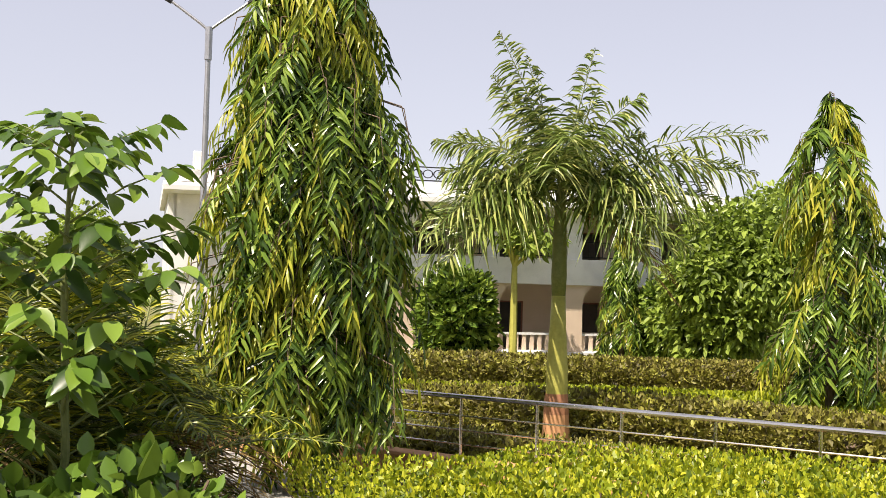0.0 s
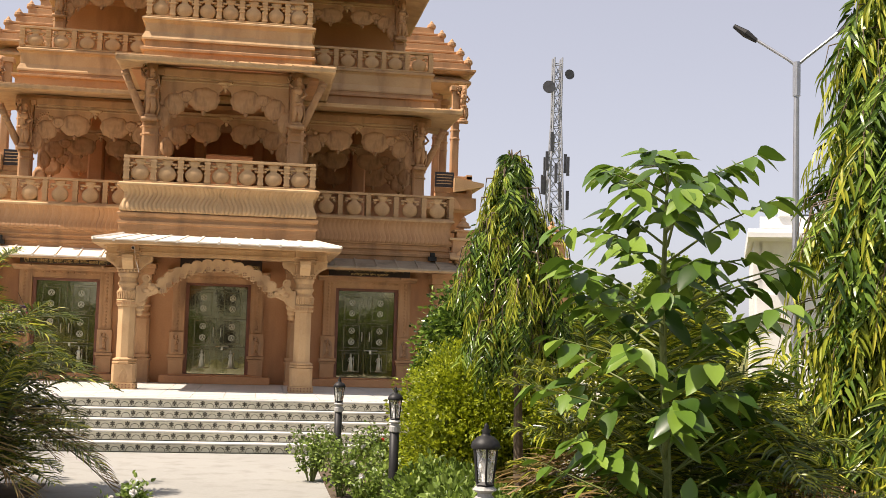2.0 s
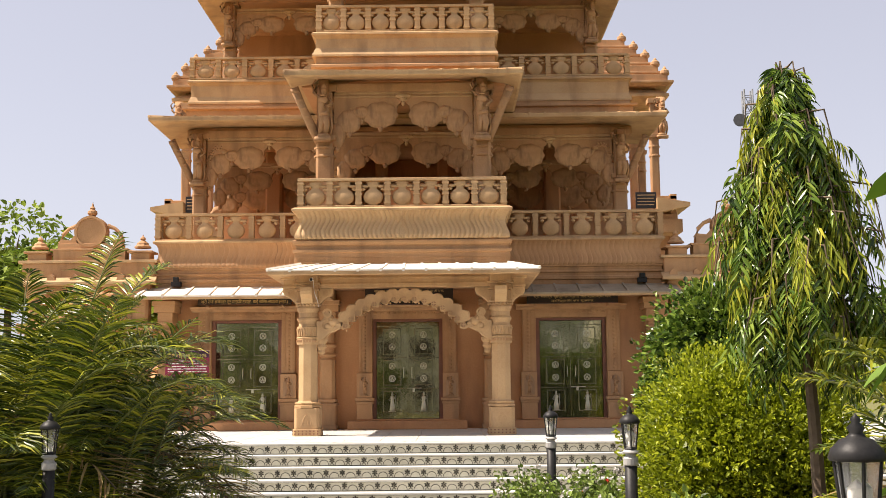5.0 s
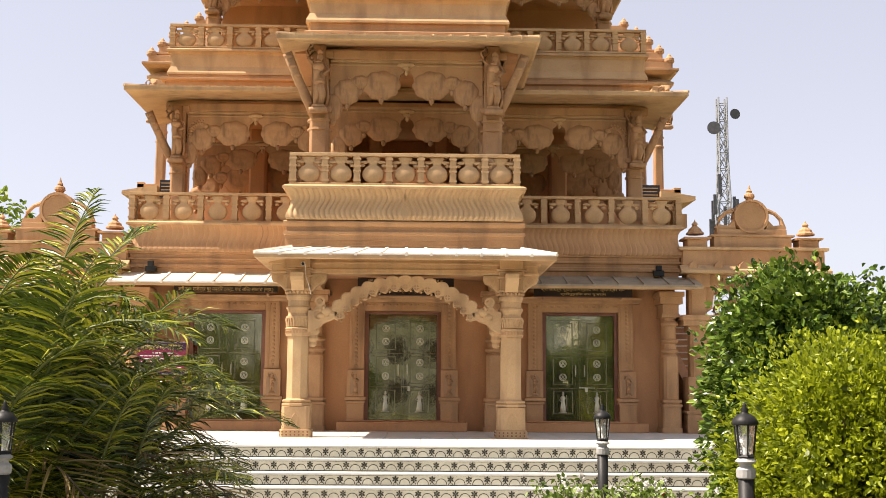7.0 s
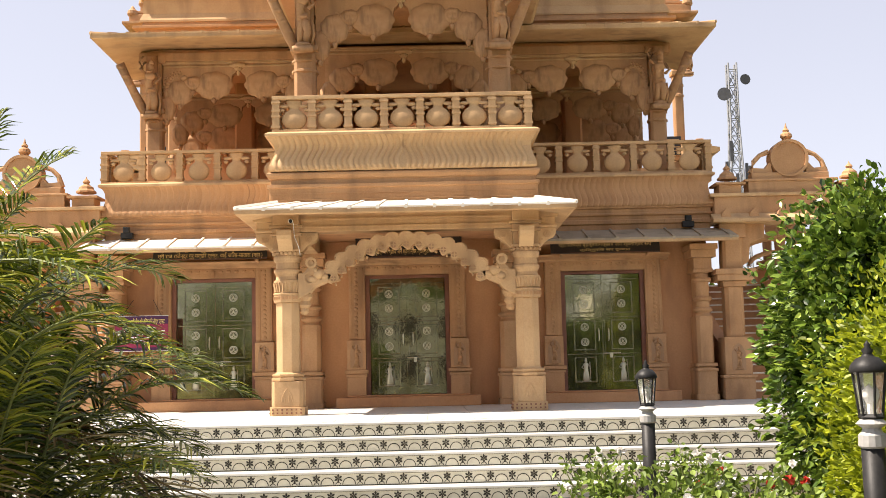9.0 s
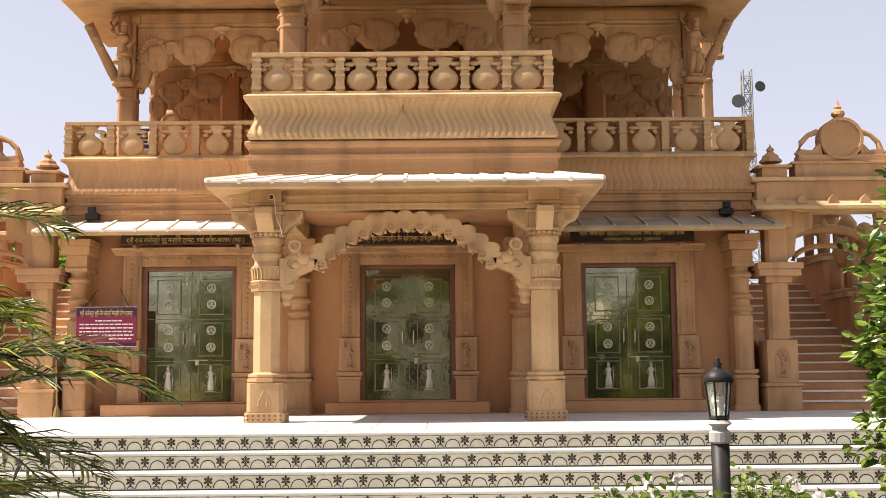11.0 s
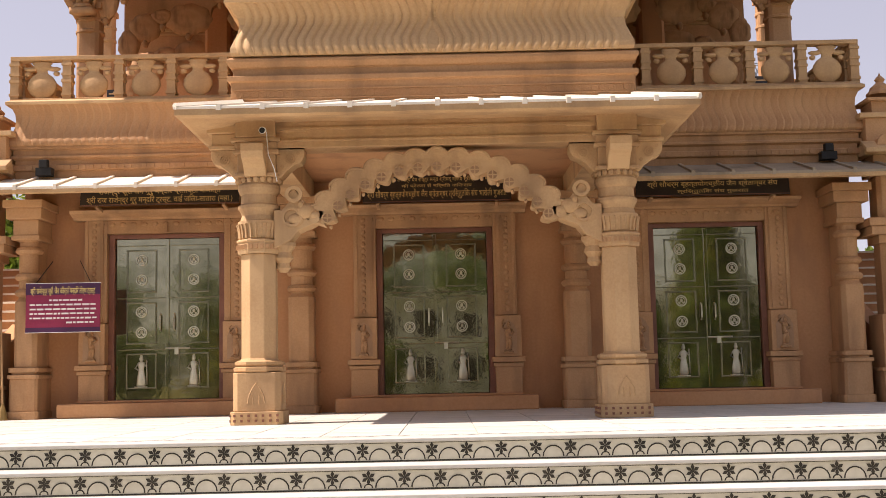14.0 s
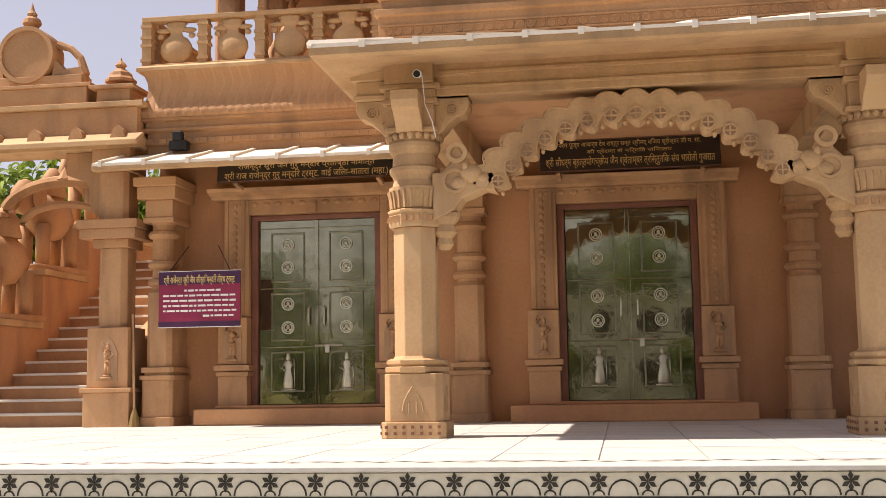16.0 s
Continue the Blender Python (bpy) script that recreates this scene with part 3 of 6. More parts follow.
FIG.blob((0.02, -0.09, 0.46), (0.07, 0.03, 0.03), 8, 5).blob((0.0, -0.09, 0.80), (0.06, 0.03, 0.02), 8, 5)
FIG.tube([(0.10, 0.05, 0.0), (0.15, 0.05, 0.2), (0.13, 0.05, 0.42)], 0.025, 5).tube([(-0.14, 0.03, 0.86), (-0.20, 0.0, 1.0), (-0.12, 0.0, 1.10)], 0.022, 5)
FIG = FIG.mesh("statue", STONE, True)
STRUT = Geo().tube([(0, 0, 0), (0.10, -0.10, 0.25), (0.26, -0.26, 0.60), (0.42, -0.42, 0.98)], [0.06, 0.09, 0.075, 0.085], 8)
for q in range(6):
    STRUT.blob((0.05 + 0.07 * q, -0.07 - 0.07 * q, 0.16 + 0.15 * q), (0.085, 0.085, 0.05), 8, 5)
STRUT = STRUT.mesh("bracket_arm", STONE, True)
HOOK = Geo()
for q in range(9):
    a0, a1 = 0.7 * math.pi * q / 9 - 0.2, 0.7 * math.pi * (q + 1) / 9 - 0.2
    HOOK.tube([(0.20 * math.cos(a0), 0, 0.26 * math.sin(a0)), (0.20 * math.cos(a1), 0, 0.26 * math.sin(a1))], 0.055 - 0.002 * q, 8)
    HOOK.blob((0.26 * math.cos(a0), 0, 0.32 * math.sin(a0)), (0.03, 0.05, 0.03), 6, 4)
HOOK.blob((-0.12, 0, 0.20), (0.075, 0.07, 0.06), 10, 6).blob((0.20, 0, -0.12), (0.07, 0.07, 0.14), 10, 6).lathe([(0.03, -0.46), (0.06, -0.42), (0.05, -0.36), (0.085, -0.30), (0.07, -0.24), (0.09, -0.18)], 0.20, 0, 10)
HOOK = HOOK.mesh("scroll_bracket", STONE, True)


def scroll(x, y, z, s, k=1.0):
    """A hooked scroll bracket springing from a column towards the arch."""
    return part("scroll_bracket", HOOK, None, temple, at=OFF @ Matrix.Translation((x, y, z)) @ Matrix.Diagonal((-s * k, k, k, 1)))


def statue(x, y, z, h, turn=0.0, lean=0.0):
    return part("statue", FIG, None, temple, at=OFF @ pose(x, y, z, lean, 0, turn) @ Matrix.Diagonal((h * 1.12, h * 1.1, h * 1.04, 1)))


def oct_(r):
    return r / math.cos(math.pi / 8)


def great_column(x, y):
    """A porch column: pierced foot, square base, eight-sided shaft, fluted neck and capital."""
    c = tpart("column", Geo().lathe([(oct_(0.19), 1.47), (oct_(0.172), 1.50), (oct_(0.172), 2.54)], x, y, 8, 0.5), STONE_PALE, bevel=0.008)
    part("column_base", Geo().box(x - 0.235, x + 0.235, y - 0.235, y + 0.235, P + 0.13, 1.36, 0.05).box(x - 0.26, x + 0.26, y - 0.26, y + 0.26, P, P + 0.13, 0.05), STONE_PALE, c, bevel=0.008)
    # holes of the foot as raised brown blocks, their inner shade painted on
    g = Geo()
    for k in range(7):
        for zz in (P + 0.03, P + 0.08):
            xx = x - 0.21 + 0.07 * k
            g.box(xx - 0.012, xx + 0.012, y - 0.265, y - 0.258, zz, zz + 0.024)
            g.box(x - 0.265, x - 0.258, y - 0.21 + 0.07 * k - 0.012, y - 0.21 + 0.07 * k + 0.012, zz, zz + 0.024)
    tagged(part("pierced_band", g, JAMB, c), kind="stuff")
    part("torus", Geo().lathe([(oct_(0.22), 1.36), (oct_(0.245), 1.375), (oct_(0.245), 1.41), (oct_(0.215), 1.42), (oct_(0.235), 1.44), (oct_(0.235), 1.465), (oct_(0.2), 1.48)], x, y, 8, 0.5), STONE_PALE, c)
    g = Geo().lathe([(oct_(0.20), 2.54), (oct_(0.205), 2.56), (oct_(0.205), 2.65), (oct_(0.215), 2.66), (oct_(0.215), 2.675), (oct_(0.185), 2.69)], x, y, 8, 0.5)
    part("neck_band", g, STONE_PALE, c)
    g = Geo()
    for k in range(8):
        a = math.pi * k / 4 + math.pi / 2
        for d in (-0.055, 0.0, 0.055):
            px, py = x + 0.207 * math.cos(a) - d * math.sin(a), y + 0.207 * math.sin(a) + d * math.cos(a)
            g.box(px - 0.016, px + 0.016, py - 0.016, py + 0.016, 2.585, 2.63)
    tagged(part("neck_ornament", g, STONE, c), kind="stuff")
    g = Geo().lathe([(0.18, 2.69), (0.195, 2.70), (0.20, 2.78), (0.215, 2.84), (0.215, 2.87), (0.19, 2.88), (0.175, 2.93), (0.19, 2.97), (0.21, 3.0), (0.21, 3.03), (0.185, 3.05), (0.18, 3.14), (0.20, 3.16), (0.215, 3.2), (0.215, 3.23), (0.20, 3.25), (0.20, 3.31)], x, y, 24)
    part("neck", g, STONE_PALE, c)
    g = Geo()
    for k in range(24):
        a = 2 * math.pi * k / 24
        g.tube([(x + 0.197 * math.cos(a), y + 0.197 * math.sin(a), 2.70), (x + 0.205 * math.cos(a), y + 0.205 * math.sin(a), 2.78), (x + 0.22 * math.cos(a), y + 0.22 * math.sin(a), 2.84)], 0.014, 4)
    tagged(part("fluting", g, STONE_PALE, c), kind="stuff")
    g = Geo().box(x - 0.22, x + 0.22, y - 0.22, y + 0.22, 3.31, 3.35, 0.03).box(x - 0.19, x + 0.19, y - 0.19, y + 0.19, 3.35, 3.54)
    g.box(x - 0.23, x + 0.23, y - 0.23, y + 0.23, 3.54, 3.58).box(x - 0.21, x + 0.21, y - 0.21, y + 0.21, 3.58, 3.66).box(x - 0.25, x + 0.25, y - 0.25, y + 0.25, 3.66, 3.70).box(x - 0.20, x + 0.20, y - 0.27, y + 0.2, 3.70, 3.93)
    part("capital", g, STONE_PALE, c, bevel=0.008)
    for turn in (0, 90, 180, 270):
        b = Geo().prism_x([(-0.19, 3.30), (-0.24, 3.31), (-0.30, 3.38), (-0.38, 3.44), (-0.44, 3.46), (-0.47, 3.52), (-0.47, 3.60), (-0.19, 3.60)], -0.11, 0.11)
        part("capital_arm", b, STONE_PALE, c, at=Matrix.Translation((x, y, 0)) @ Matrix.Rotation(radians(turn), 4, "Z"), bevel=0.008)
    for s in (-1, 1):
        part("roundel", Geo().ring((x + s * 0.33, 3.50), 0.055, 0.014, y - 0.125, y - 0.108, 14).ring((x + s * 0.33, 3.50), 0.03, 0.010, y - 0.122, y - 0.108, 10).disc((x + s * 0.33, 3.50), 0.010, y - 0.125, y - 0.108, 8).disc((x + s * 0.41, 3.555), 0.018, y - 0.122, y - 0.108, 8).disc((x + s * 0.25, 3.42), 0.018, y - 0.122, y - 0.108, 8), STONE_PALE, c)
        part("capital_block", Geo().box(x + s * 0.33 - 0.15, x + s * 0.33 + 0.15, y - 0.158, y + 0.15, 3.60, 3.64).box(x + s * 0.33 - 0.13, x + s * 0.33 + 0.13, y - 0.135, y + 0.13, 3.64, 3.76).box(x + s * 0.33 - 0.17, x + s * 0.33 + 0.17, y - 0.182, y + 0.17, 3.76, 3.90), STONE_PALE, c, bevel=0.006)
    g = Geo()
    for k in range(20):
        a = 2 * math.pi * k / 20
        g.blob((x + 0.215 * math.cos(a), y + 0.215 * math.sin(a), 3.285), (0.03, 0.03, 0.035), 6, 4)
    part("leaf_ring", g, STONE_PALE, c)
    # leaf reliefs on the faces of the base
    g = Geo()
    for k in range(4):
        a = math.pi * k / 2
        ux, uy = math.cos(a), math.sin(a)
        for e in (-1, 1):
            for h0, h1, w0, w1 in ((1.06, 1.14, 0.085, 0.07), (1.14, 1.21, 0.07, 0.035), (1.21, 1.26, 0.035, 0.0)):
                g.tube([(x + ux * 0.237 - uy * e * w0, y + uy * 0.237 + ux * e * w0, h0), (x + ux * 0.237 - uy * e * w1, y + uy * 0.237 + ux * e * w1, h1)], 0.006, 4)
            g.tube([(x + ux * 0.237 - uy * e * 0.03, y + uy * 0.237 + ux * e * 0.03, 1.05), (x + ux * 0.237 - uy * e * 0.03, y + uy * 0.237 + ux * e * 0.03, 1.14)], 0.006, 4)
    tagged(part("base_relief", g, STONE_PALE, c), kind="stuff")
    return c


def pilaster(x, y, w, z1, niche=True):
    """A wall pier with moulded foot, ringed shaft and bracket head."""
    h = w / 2
    c = tpart("pilaster", Geo().box(x - h * 0.82, x + h * 0.82, y - h * 0.82, y + 0.4, 1.5, z1 - 1.28, h * 0.3).box(x - h * 0.6, x + h * 0.6, y - h * 0.2, y + 0.4, z1 - 1.28, z1 - 0.5), STONE, bevel=0.008)
    part("upper_shaft", Geo().lathe([(h * 0.86, z1 - 1.28), (h * 0.70, z1 - 1.24), (h * 0.70, z1 - 0.52), (h * 0.84, z1 - 0.5)], x, y, 20), STONE, c, smooth=False)
    part("pilaster_base", Geo().box(x - h * 1.12, x + h * 1.12, y - h * 1.12, y + 0.4, P, P + 0.1, 0.03).box(x - h, x + h, y - h, y + 0.4, P + 0.1, 1.36, 0.03).box(x - h * 1.12, x + h * 1.12, y - h * 1.12, y + 0.4, 1.36, 1.41, 0.03).box(x - h * 0.9, x + h * 0.9, y - h * 0.9, y + 0.4, 1.41, 1.44, 0.03).box(x - h * 1.06, x + h * 1.06, y - h * 1.06, y + 0.4, 1.44, 1.5, 0.03), STONE, c, bevel=0.006)
    for zz in (z1 - 1.22, z1 - 1.02, z1 - 0.68):
        part("shaft_ring", Geo().lathe([(h * 0.68, zz), (h * 0.88, zz + 0.015), (h * 0.98, zz + 0.05), (h * 0.88, zz + 0.085), (h * 0.68, zz + 0.10)], x, y, 20), STONE, c)
    part("capital", Geo().box(x - h, x + h, y - h, y + 0.4, z1 - 0.5, z1 - 0.44).box(x - h * 0.9, x + h * 0.9, y - h * 0.9, y + 0.4, z1 - 0.44, z1 - 0.24).box(x - h * 1.25, x + h * 1.25, y - h * 1.4, y + 0.4, z1 - 0.24, z1 - 0.1).box(x - h * 1.4, x + h * 1.4, y - h * 1.7, y + 0.4, z1 - 0.1, z1), STONE, c, bevel=0.008)
    return c


def upper_column(x, y, z0, z1, w, fig=0.95, mat=None):
    """An upper-storey column: square shaft, ringed neck, statue bracket before its head."""
    h = w / 2
    mat = mat or STONE
    zc = z1 - fig - 0.1
    c = tpart("column", Geo().box(x - h * 0.85, x + h * 0.85, y - h * 0.85, y + h * 0.85, z0, zc, h * 0.25), mat, bevel=0.008)
    for zz in (z0 + 0.75 * (zc - z0), z0 + 0.86 * (zc - z0)):
        part("neck_ring", Geo().lathe([(h * 0.9, zz), (h * 1.1, zz + 0.02), (h * 1.1, zz + 0.05), (h * 0.9, zz + 0.07)], x, y, 12), mat, c)
    part("capital", Geo().box(x - h * 1.1, x + h * 1.1, y - h * 1.1, y + h * 1.1, zc - 0.04, zc + 0.05).box(x - h * 0.75, x + h * 0.75, y - h * 0.75, y + h * 0.75, zc + 0.05, z1 - 0.12).box(x - h * 1.2, x + h * 1.2, y - h * 1.2, y + h * 1.2, z1 - 0.12, z1), mat, c, bevel=0.008)
    return c


# ground storey: wall with three door openings
W0, W1 = 28.90, 29.25
DX = (-3.56, -0.05, 3.51)
wall = Geo()
edges = [-5.45] + [e for d in DX for e in (d - 0.76, d + 0.76)] + [5.45]
XS = edges
vsx = []
for y in (W0, W1):
    for x in XS:
        vsx += [(x, y, P), (x, y, 1.04), (x, y, 3.22), (x, y, 4.3)]
m = 4 * len(XS)
fcs = []
for k in range(len(XS) - 1):
    for row in range(3):
        if k % 2 and row == 1:
            a = 4 * k + 1
            fcs += [(a, a + 4, a + 4 + m, a + m), (a + 1, a + 5, a + 5 + m, a + 1 + m), (a, a + 1, a + 1 + m, a + m), (a + 4, a + 5, a + 5 + m, a + 4 + m)]
            continue
        a = 4 * k + row
        fcs += [(a, a + 4, a + 5, a + 1), (a + m, a + 1 + m, a + 5 + m, a + 4 + m)]
wall.add(vsx, fcs)
tpart("wall", wall, PLASTER, "pink plastered front wall")
tpart("side_wall", Geo().box(-5.45, -5.1, W1, 31.0, P, 4.3).box(5.1, 5.45, W1, 31.0, P, 4.3).box(-5.45, 5.45, 30.9, 31.2, P, 4.3), PLASTER)

RINGM = Geo().ring((0, 0), 0.074, 0.014, -0.022, 0.0).ring((0, 0), 0.05, 0.008, -0.014, 0.0).blob((0, 0, 0.008), (0.02, 0.02, 0.026), 8, 5).blob((-0.022, 0, -0.02), (0.014, 0.012, 0.012), 6, 4).blob((0.022, 0, -0.02), (0.014, 0.012, 0.012), 6, 4).mesh("medallion", SILVER)
SAINT = Geo().box(-0.062, 0.062, -0.018, 0, -0.17, -0.155).lathe([(0.036, -0.155), (0.046, -0.14), (0.040, -0.06), (0.030, 0.0), (0.026, 0.03), (0.036, 0.08), (0.030, 0.105), (0.012, 0.115)], 0, 0, 12, 0, 0.55)
SAINT.blob((0, -0.004, 0.138), (0.020, 0.018, 0.026), 10, 6).lathe([(0.017, 0.155), (0.013, 0.175), (0.0, 0.20)], 0, 0, 8).tube([(-0.03, -0.008, 0.09), (-0.056, -0.012, 0.04), (-0.022, -0.02, 0.02)], 0.010, 5).tube([(0.03, -0.008, 0.09), (0.052, -0.01, 0.05), (0.052, -0.012, 0.12)], 0.010, 5).tube([(0.052, -0.01, 0.13), (0.058, -0.008, -0.14)], 0.006, 4)
SAINT = SAINT.mesh("figure_relief", SILVER, True)


def door(cx):
    """A pair of green lacquered leaves with framed panels, medallions and figures."""
    d = tpart("door", Geo().box(cx - 0.76, cx + 0.76, 28.99, 29.04, 1.04, 3.22), DARK, "closed double door of dark green lacquer with silver reliefs")
    part("door_frame", Geo().box(cx - 0.76, cx - 0.685, 28.86, 29.0, 1.04, 3.22).box(cx + 0.685, cx + 0.76, 28.86, 29.0, 1.04, 3.22).box(cx - 0.685, cx + 0.685, 28.86, 29.0, 3.165, 3.22).box(cx - 0.685, cx + 0.685, 28.86, 29.0, 1.04, 1.06), JAMB, d, "dark red wooden frame", bevel=0.005)
    for s in (-1, 1):
        lc = cx + s * 0.342
        leaf = part("door_leaf", Geo().box(lc - 0.338, lc + 0.338, 28.92, 28.985, 1.062, 3.163), DOOR, d, bevel=0.006)
        g = Geo()
        for z0, z1 in ((2.45, 3.02), (1.78, 2.33), (1.20, 1.66)):
            x0, x1 = lc - 0.20, lc + 0.20
            for a, b, c2, e in ((x0, x1, z1 - 0.02, z1), (x0, x1, z0, z0 + 0.02), (x0, x0 + 0.02, z0 + 0.02, z1 - 0.02), (x1 - 0.02, x1, z0 + 0.02, z1 - 0.02)):
                g.box(a, b, 28.903, 28.922, c2, e)
            g.box(lc - 0.33, lc + 0.33, 28.912, 28.922, z1 + 0.045, z1 + 0.058)
        part("panel_moulding", g, EMBOSS, leaf, bevel=0.004)
        for zz in (2.88, 2.62, 2.20, 1.93):
            part("medallion", RINGM, None, leaf, at=Matrix.Translation((lc, 28.921, zz)))
        part("figure_relief", SAINT, None, leaf, at=Matrix.Translation((lc, 28.921, 1.42)) @ Matrix.Diagonal((1.35, 1, 1.2, 1)))
    part("meeting_strip", Geo().box(cx - 0.022, cx + 0.022, 28.895, 28.92, 1.065, 3.16), DOOR, d, bevel=0.004)
    part("bolt", Geo().tube([(cx - 0.02, 28.89, 1.72), (cx + 0.30, 28.89, 1.72)], 0.012).box(cx + 0.10, cx + 0.15, 28.875, 28.9, 1.64, 1.73), SILVER, d, "steel bolt and hanging padlock")
    for s in (-1, 1):
        part("handle", Geo().tube([(cx + s * 0.09, 28.92, 1.95), (cx + s * 0.09, 28.87, 1.98), (cx + s * 0.09, 28.87, 2.14), (cx + s * 0.09, 28.92, 2.17)], 0.011), SILVER, d)
    # carved surround
    f = tpart("door_surround", Geo().box(cx - 0.765, cx + 0.765, 28.78, 28.90, 3.225, 3.40), STONE, bevel=0.008)
    for s in (-1, 1):
        part("door_jamb", Geo().box(cx + s * 0.9125 - 0.1475, cx + s * 0.9125 + 0.1475, 28.78, 28.90, 2.06, 3.40), STONE, f, bevel=0.008)
    g = Geo()
    for s in (-1, 1):
        for k in range(16):
            zz = 2.10 + 0.08 * k
            g.blob((cx + s * 0.93, 28.78, zz + 0.035), (0.035, 0.018, 0.034), 6, 4)
        g.box(cx + s * 0.83 - 0.02, cx + s * 0.83 + 0.02, 28.765, 28.785, 2.06, 3.40).box(cx + s * 1.02 - 0.015, cx + s * 1.02 + 0.015, 28.765, 28.785, 2.06, 3.40)
    for k in range(13):
        g.blob((cx - 0.84 + 0.14 * k, 28.78, 3.345), (0.05, 0.018, 0.03), 6, 4)
    g.box(cx - 0.03, cx + 0.03, 28.75, 28.79, 3.23, 3.33)
    part("carving", g, STONE, f)
    part("cornice", Geo().prism_x([(28.90, 3.40), (28.74, 3.40), (28.72, 3.43), (28.58, 3.47), (28.56, 3.51), (28.90, 3.53)], cx - 1.2, cx + 1.2), STONE, f, bevel=0.006)
    for s in (-1, 1):
        x = cx + s * 0.93
        n = part("niche", Geo().box(x - 0.17, x + 0.17, 28.70, 28.90, 1.52, 2.05), STONE, f, bevel=0.008)
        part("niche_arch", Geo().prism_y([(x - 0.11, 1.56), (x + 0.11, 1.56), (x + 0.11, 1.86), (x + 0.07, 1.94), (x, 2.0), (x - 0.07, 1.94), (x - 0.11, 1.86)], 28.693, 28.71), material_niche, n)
        part("niche_figure", FIG, None, n, at=Matrix.Translation((x, 28.69, 1.585)) @ Matrix.Diagonal((0.42, 0.36, 0.37, 1)))
        part("niche_base", Geo().box(x - 0.21, x + 0.21, 28.66, 28.90, 1.45, 1.515).box(x - 0.19, x + 0.19, 28.69, 28.90, 1.39, 1.44).box(x - 0.17, x + 0.17, 28.71, 28.90, 1.04, 1.39), STONE, n, bevel=0.006)
    part("door_sill", Geo().box(cx - 1.28, cx + 1.28, 28.42, 28.90, P, 1.03).box(cx - 1.1, cx + 1.1, 28.60, 28.90, 1.03, 1.06), PLASTER, f, bevel=0.015)
    return d


# darker tone painting the shade of recesses onto flat faces
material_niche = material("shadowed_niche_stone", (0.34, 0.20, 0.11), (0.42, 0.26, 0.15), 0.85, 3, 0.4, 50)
for cx in DX:
    door(cx)
for s in (-1, 1):
    pilaster(s * 5.25, 28.55, 0.36, 3.62)
    pilaster(s * 1.78, 28.75, 0.40, 3.62)

# porch
for s in (-1, 1):
    great_column(0.02 + s * 1.81, 25.36)
YB = 25.36
porch_beam = tpart("beam", Geo().box(-1.79, 1.83, YB - 0.17, YB + 0.17, 3.60, 3.86), STONE_PALE, bevel=0.008)
for z0, z1, o in ((3.775, 3.80, 0.205), (3.80, 3.86, 0.19), (3.66, 3.68, 0.185)):
    part("fillet", Geo().box(-1.55, 1.55, YB - o, YB - 0.165, z0, z1), STONE_PALE, porch_beam)
for s in (-1, 1):
    tpart("side_beam", Geo().box(0.02 + s * 1.81 - 0.175, 0.02 + s * 1.81 + 0.175, YB + 0.17, 28.8, 3.60, 3.86), STONE_PALE, bevel=0.008)
tpart("porch_ceiling", Geo().box(-1.95, 1.95, 25.0, 28.9, 3.86, 3.98), PLASTER)

ac, bc, zc = 1.34, 1.06, 2.42
outer, inner = [], []
NL = 15
for k in range(NL * 6 + 1):
    th = math.pi * (0.135 + 0.73 * k / (NL * 6))
    ph = (k % 6) / 6 * math.pi
    ro, ri = 1 + 0.05 * abs(math.sin(ph)) ** 0.8 + 0.06, 1 - 0.07 - 0.075 * abs(math.sin(ph + 0.4))
    outer.append((ac * ro * math.cos(th), zc + bc * ro * math.sin(th)))
    inner.append((ac * ri * math.cos(th), zc + bc * ri * math.sin(th)))
strip = Geo()
nn = len(outer)
vs = []
for (xo, zo), (xi, zi) in zip(outer, inner):
    vs += [(xo, YB - 0.13, zo), (xi, YB - 0.13, zi), (xi, YB + 0.13, zi), (xo, YB + 0.13, zo)]
fs = []
for k in range(nn - 1):
    fs += [(4 * k + j, 4 * k + (j + 1) % 4, 4 * k + 4 + (j + 1) % 4, 4 * k + 4 + j) for j in range(4)]
fs += [(0, 1, 2, 3), (4 * nn - 1, 4 * nn - 2, 4 * nn - 3, 4 * nn - 4)]
arch_ob = tpart("scalloped_arch", strip.add(vs, fs), STONE_PALE, "scalloped stone arch with pierced lobes", Matrix.Translation((0.02, 0, 0)) @ Matrix.Diagonal((1.03, 1, 1, 1)))
part("rim", Geo().tube([(x * 0.985, YB - 0.13, zc + (z - zc) * 0.985) for x, z in outer], 0.011, 5), STONE_PALE, arch_ob)
for k in range(NL):
    th = math.pi * (0.135 + 0.73 * (k + 0.5) / NL)
    x, z = ac * math.cos(th), zc + bc * math.sin(th)
    part("lobe", Geo().ring((x * 0.915, zc + (z - zc) * 0.915), 0.056, 0.012, YB - 0.150, YB - 0.12, 14).box(x * 0.915 - 0.006, x * 0.915 + 0.006, YB - 0.146, YB - 0.12, zc + (z - zc) * 0.915 - 0.05, zc + (z - zc) * 0.915 + 0.05).box(x * 0.915 - 0.05, x * 0.915 + 0.05, YB - 0.145, YB - 0.12, zc + (z - zc) * 0.915 - 0.006, zc + (z - zc) * 0.915 + 0.006), STONE_PALE, arch_ob)
    # flat disc, the lobe's inner shade given by its darker tone
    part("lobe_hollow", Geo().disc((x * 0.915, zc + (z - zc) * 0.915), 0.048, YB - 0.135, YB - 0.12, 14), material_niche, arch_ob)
    xi, zi = ac * 0.86 * math.cos(th + 0.07), zc + bc * 0.86 * math.sin(th + 0.07)
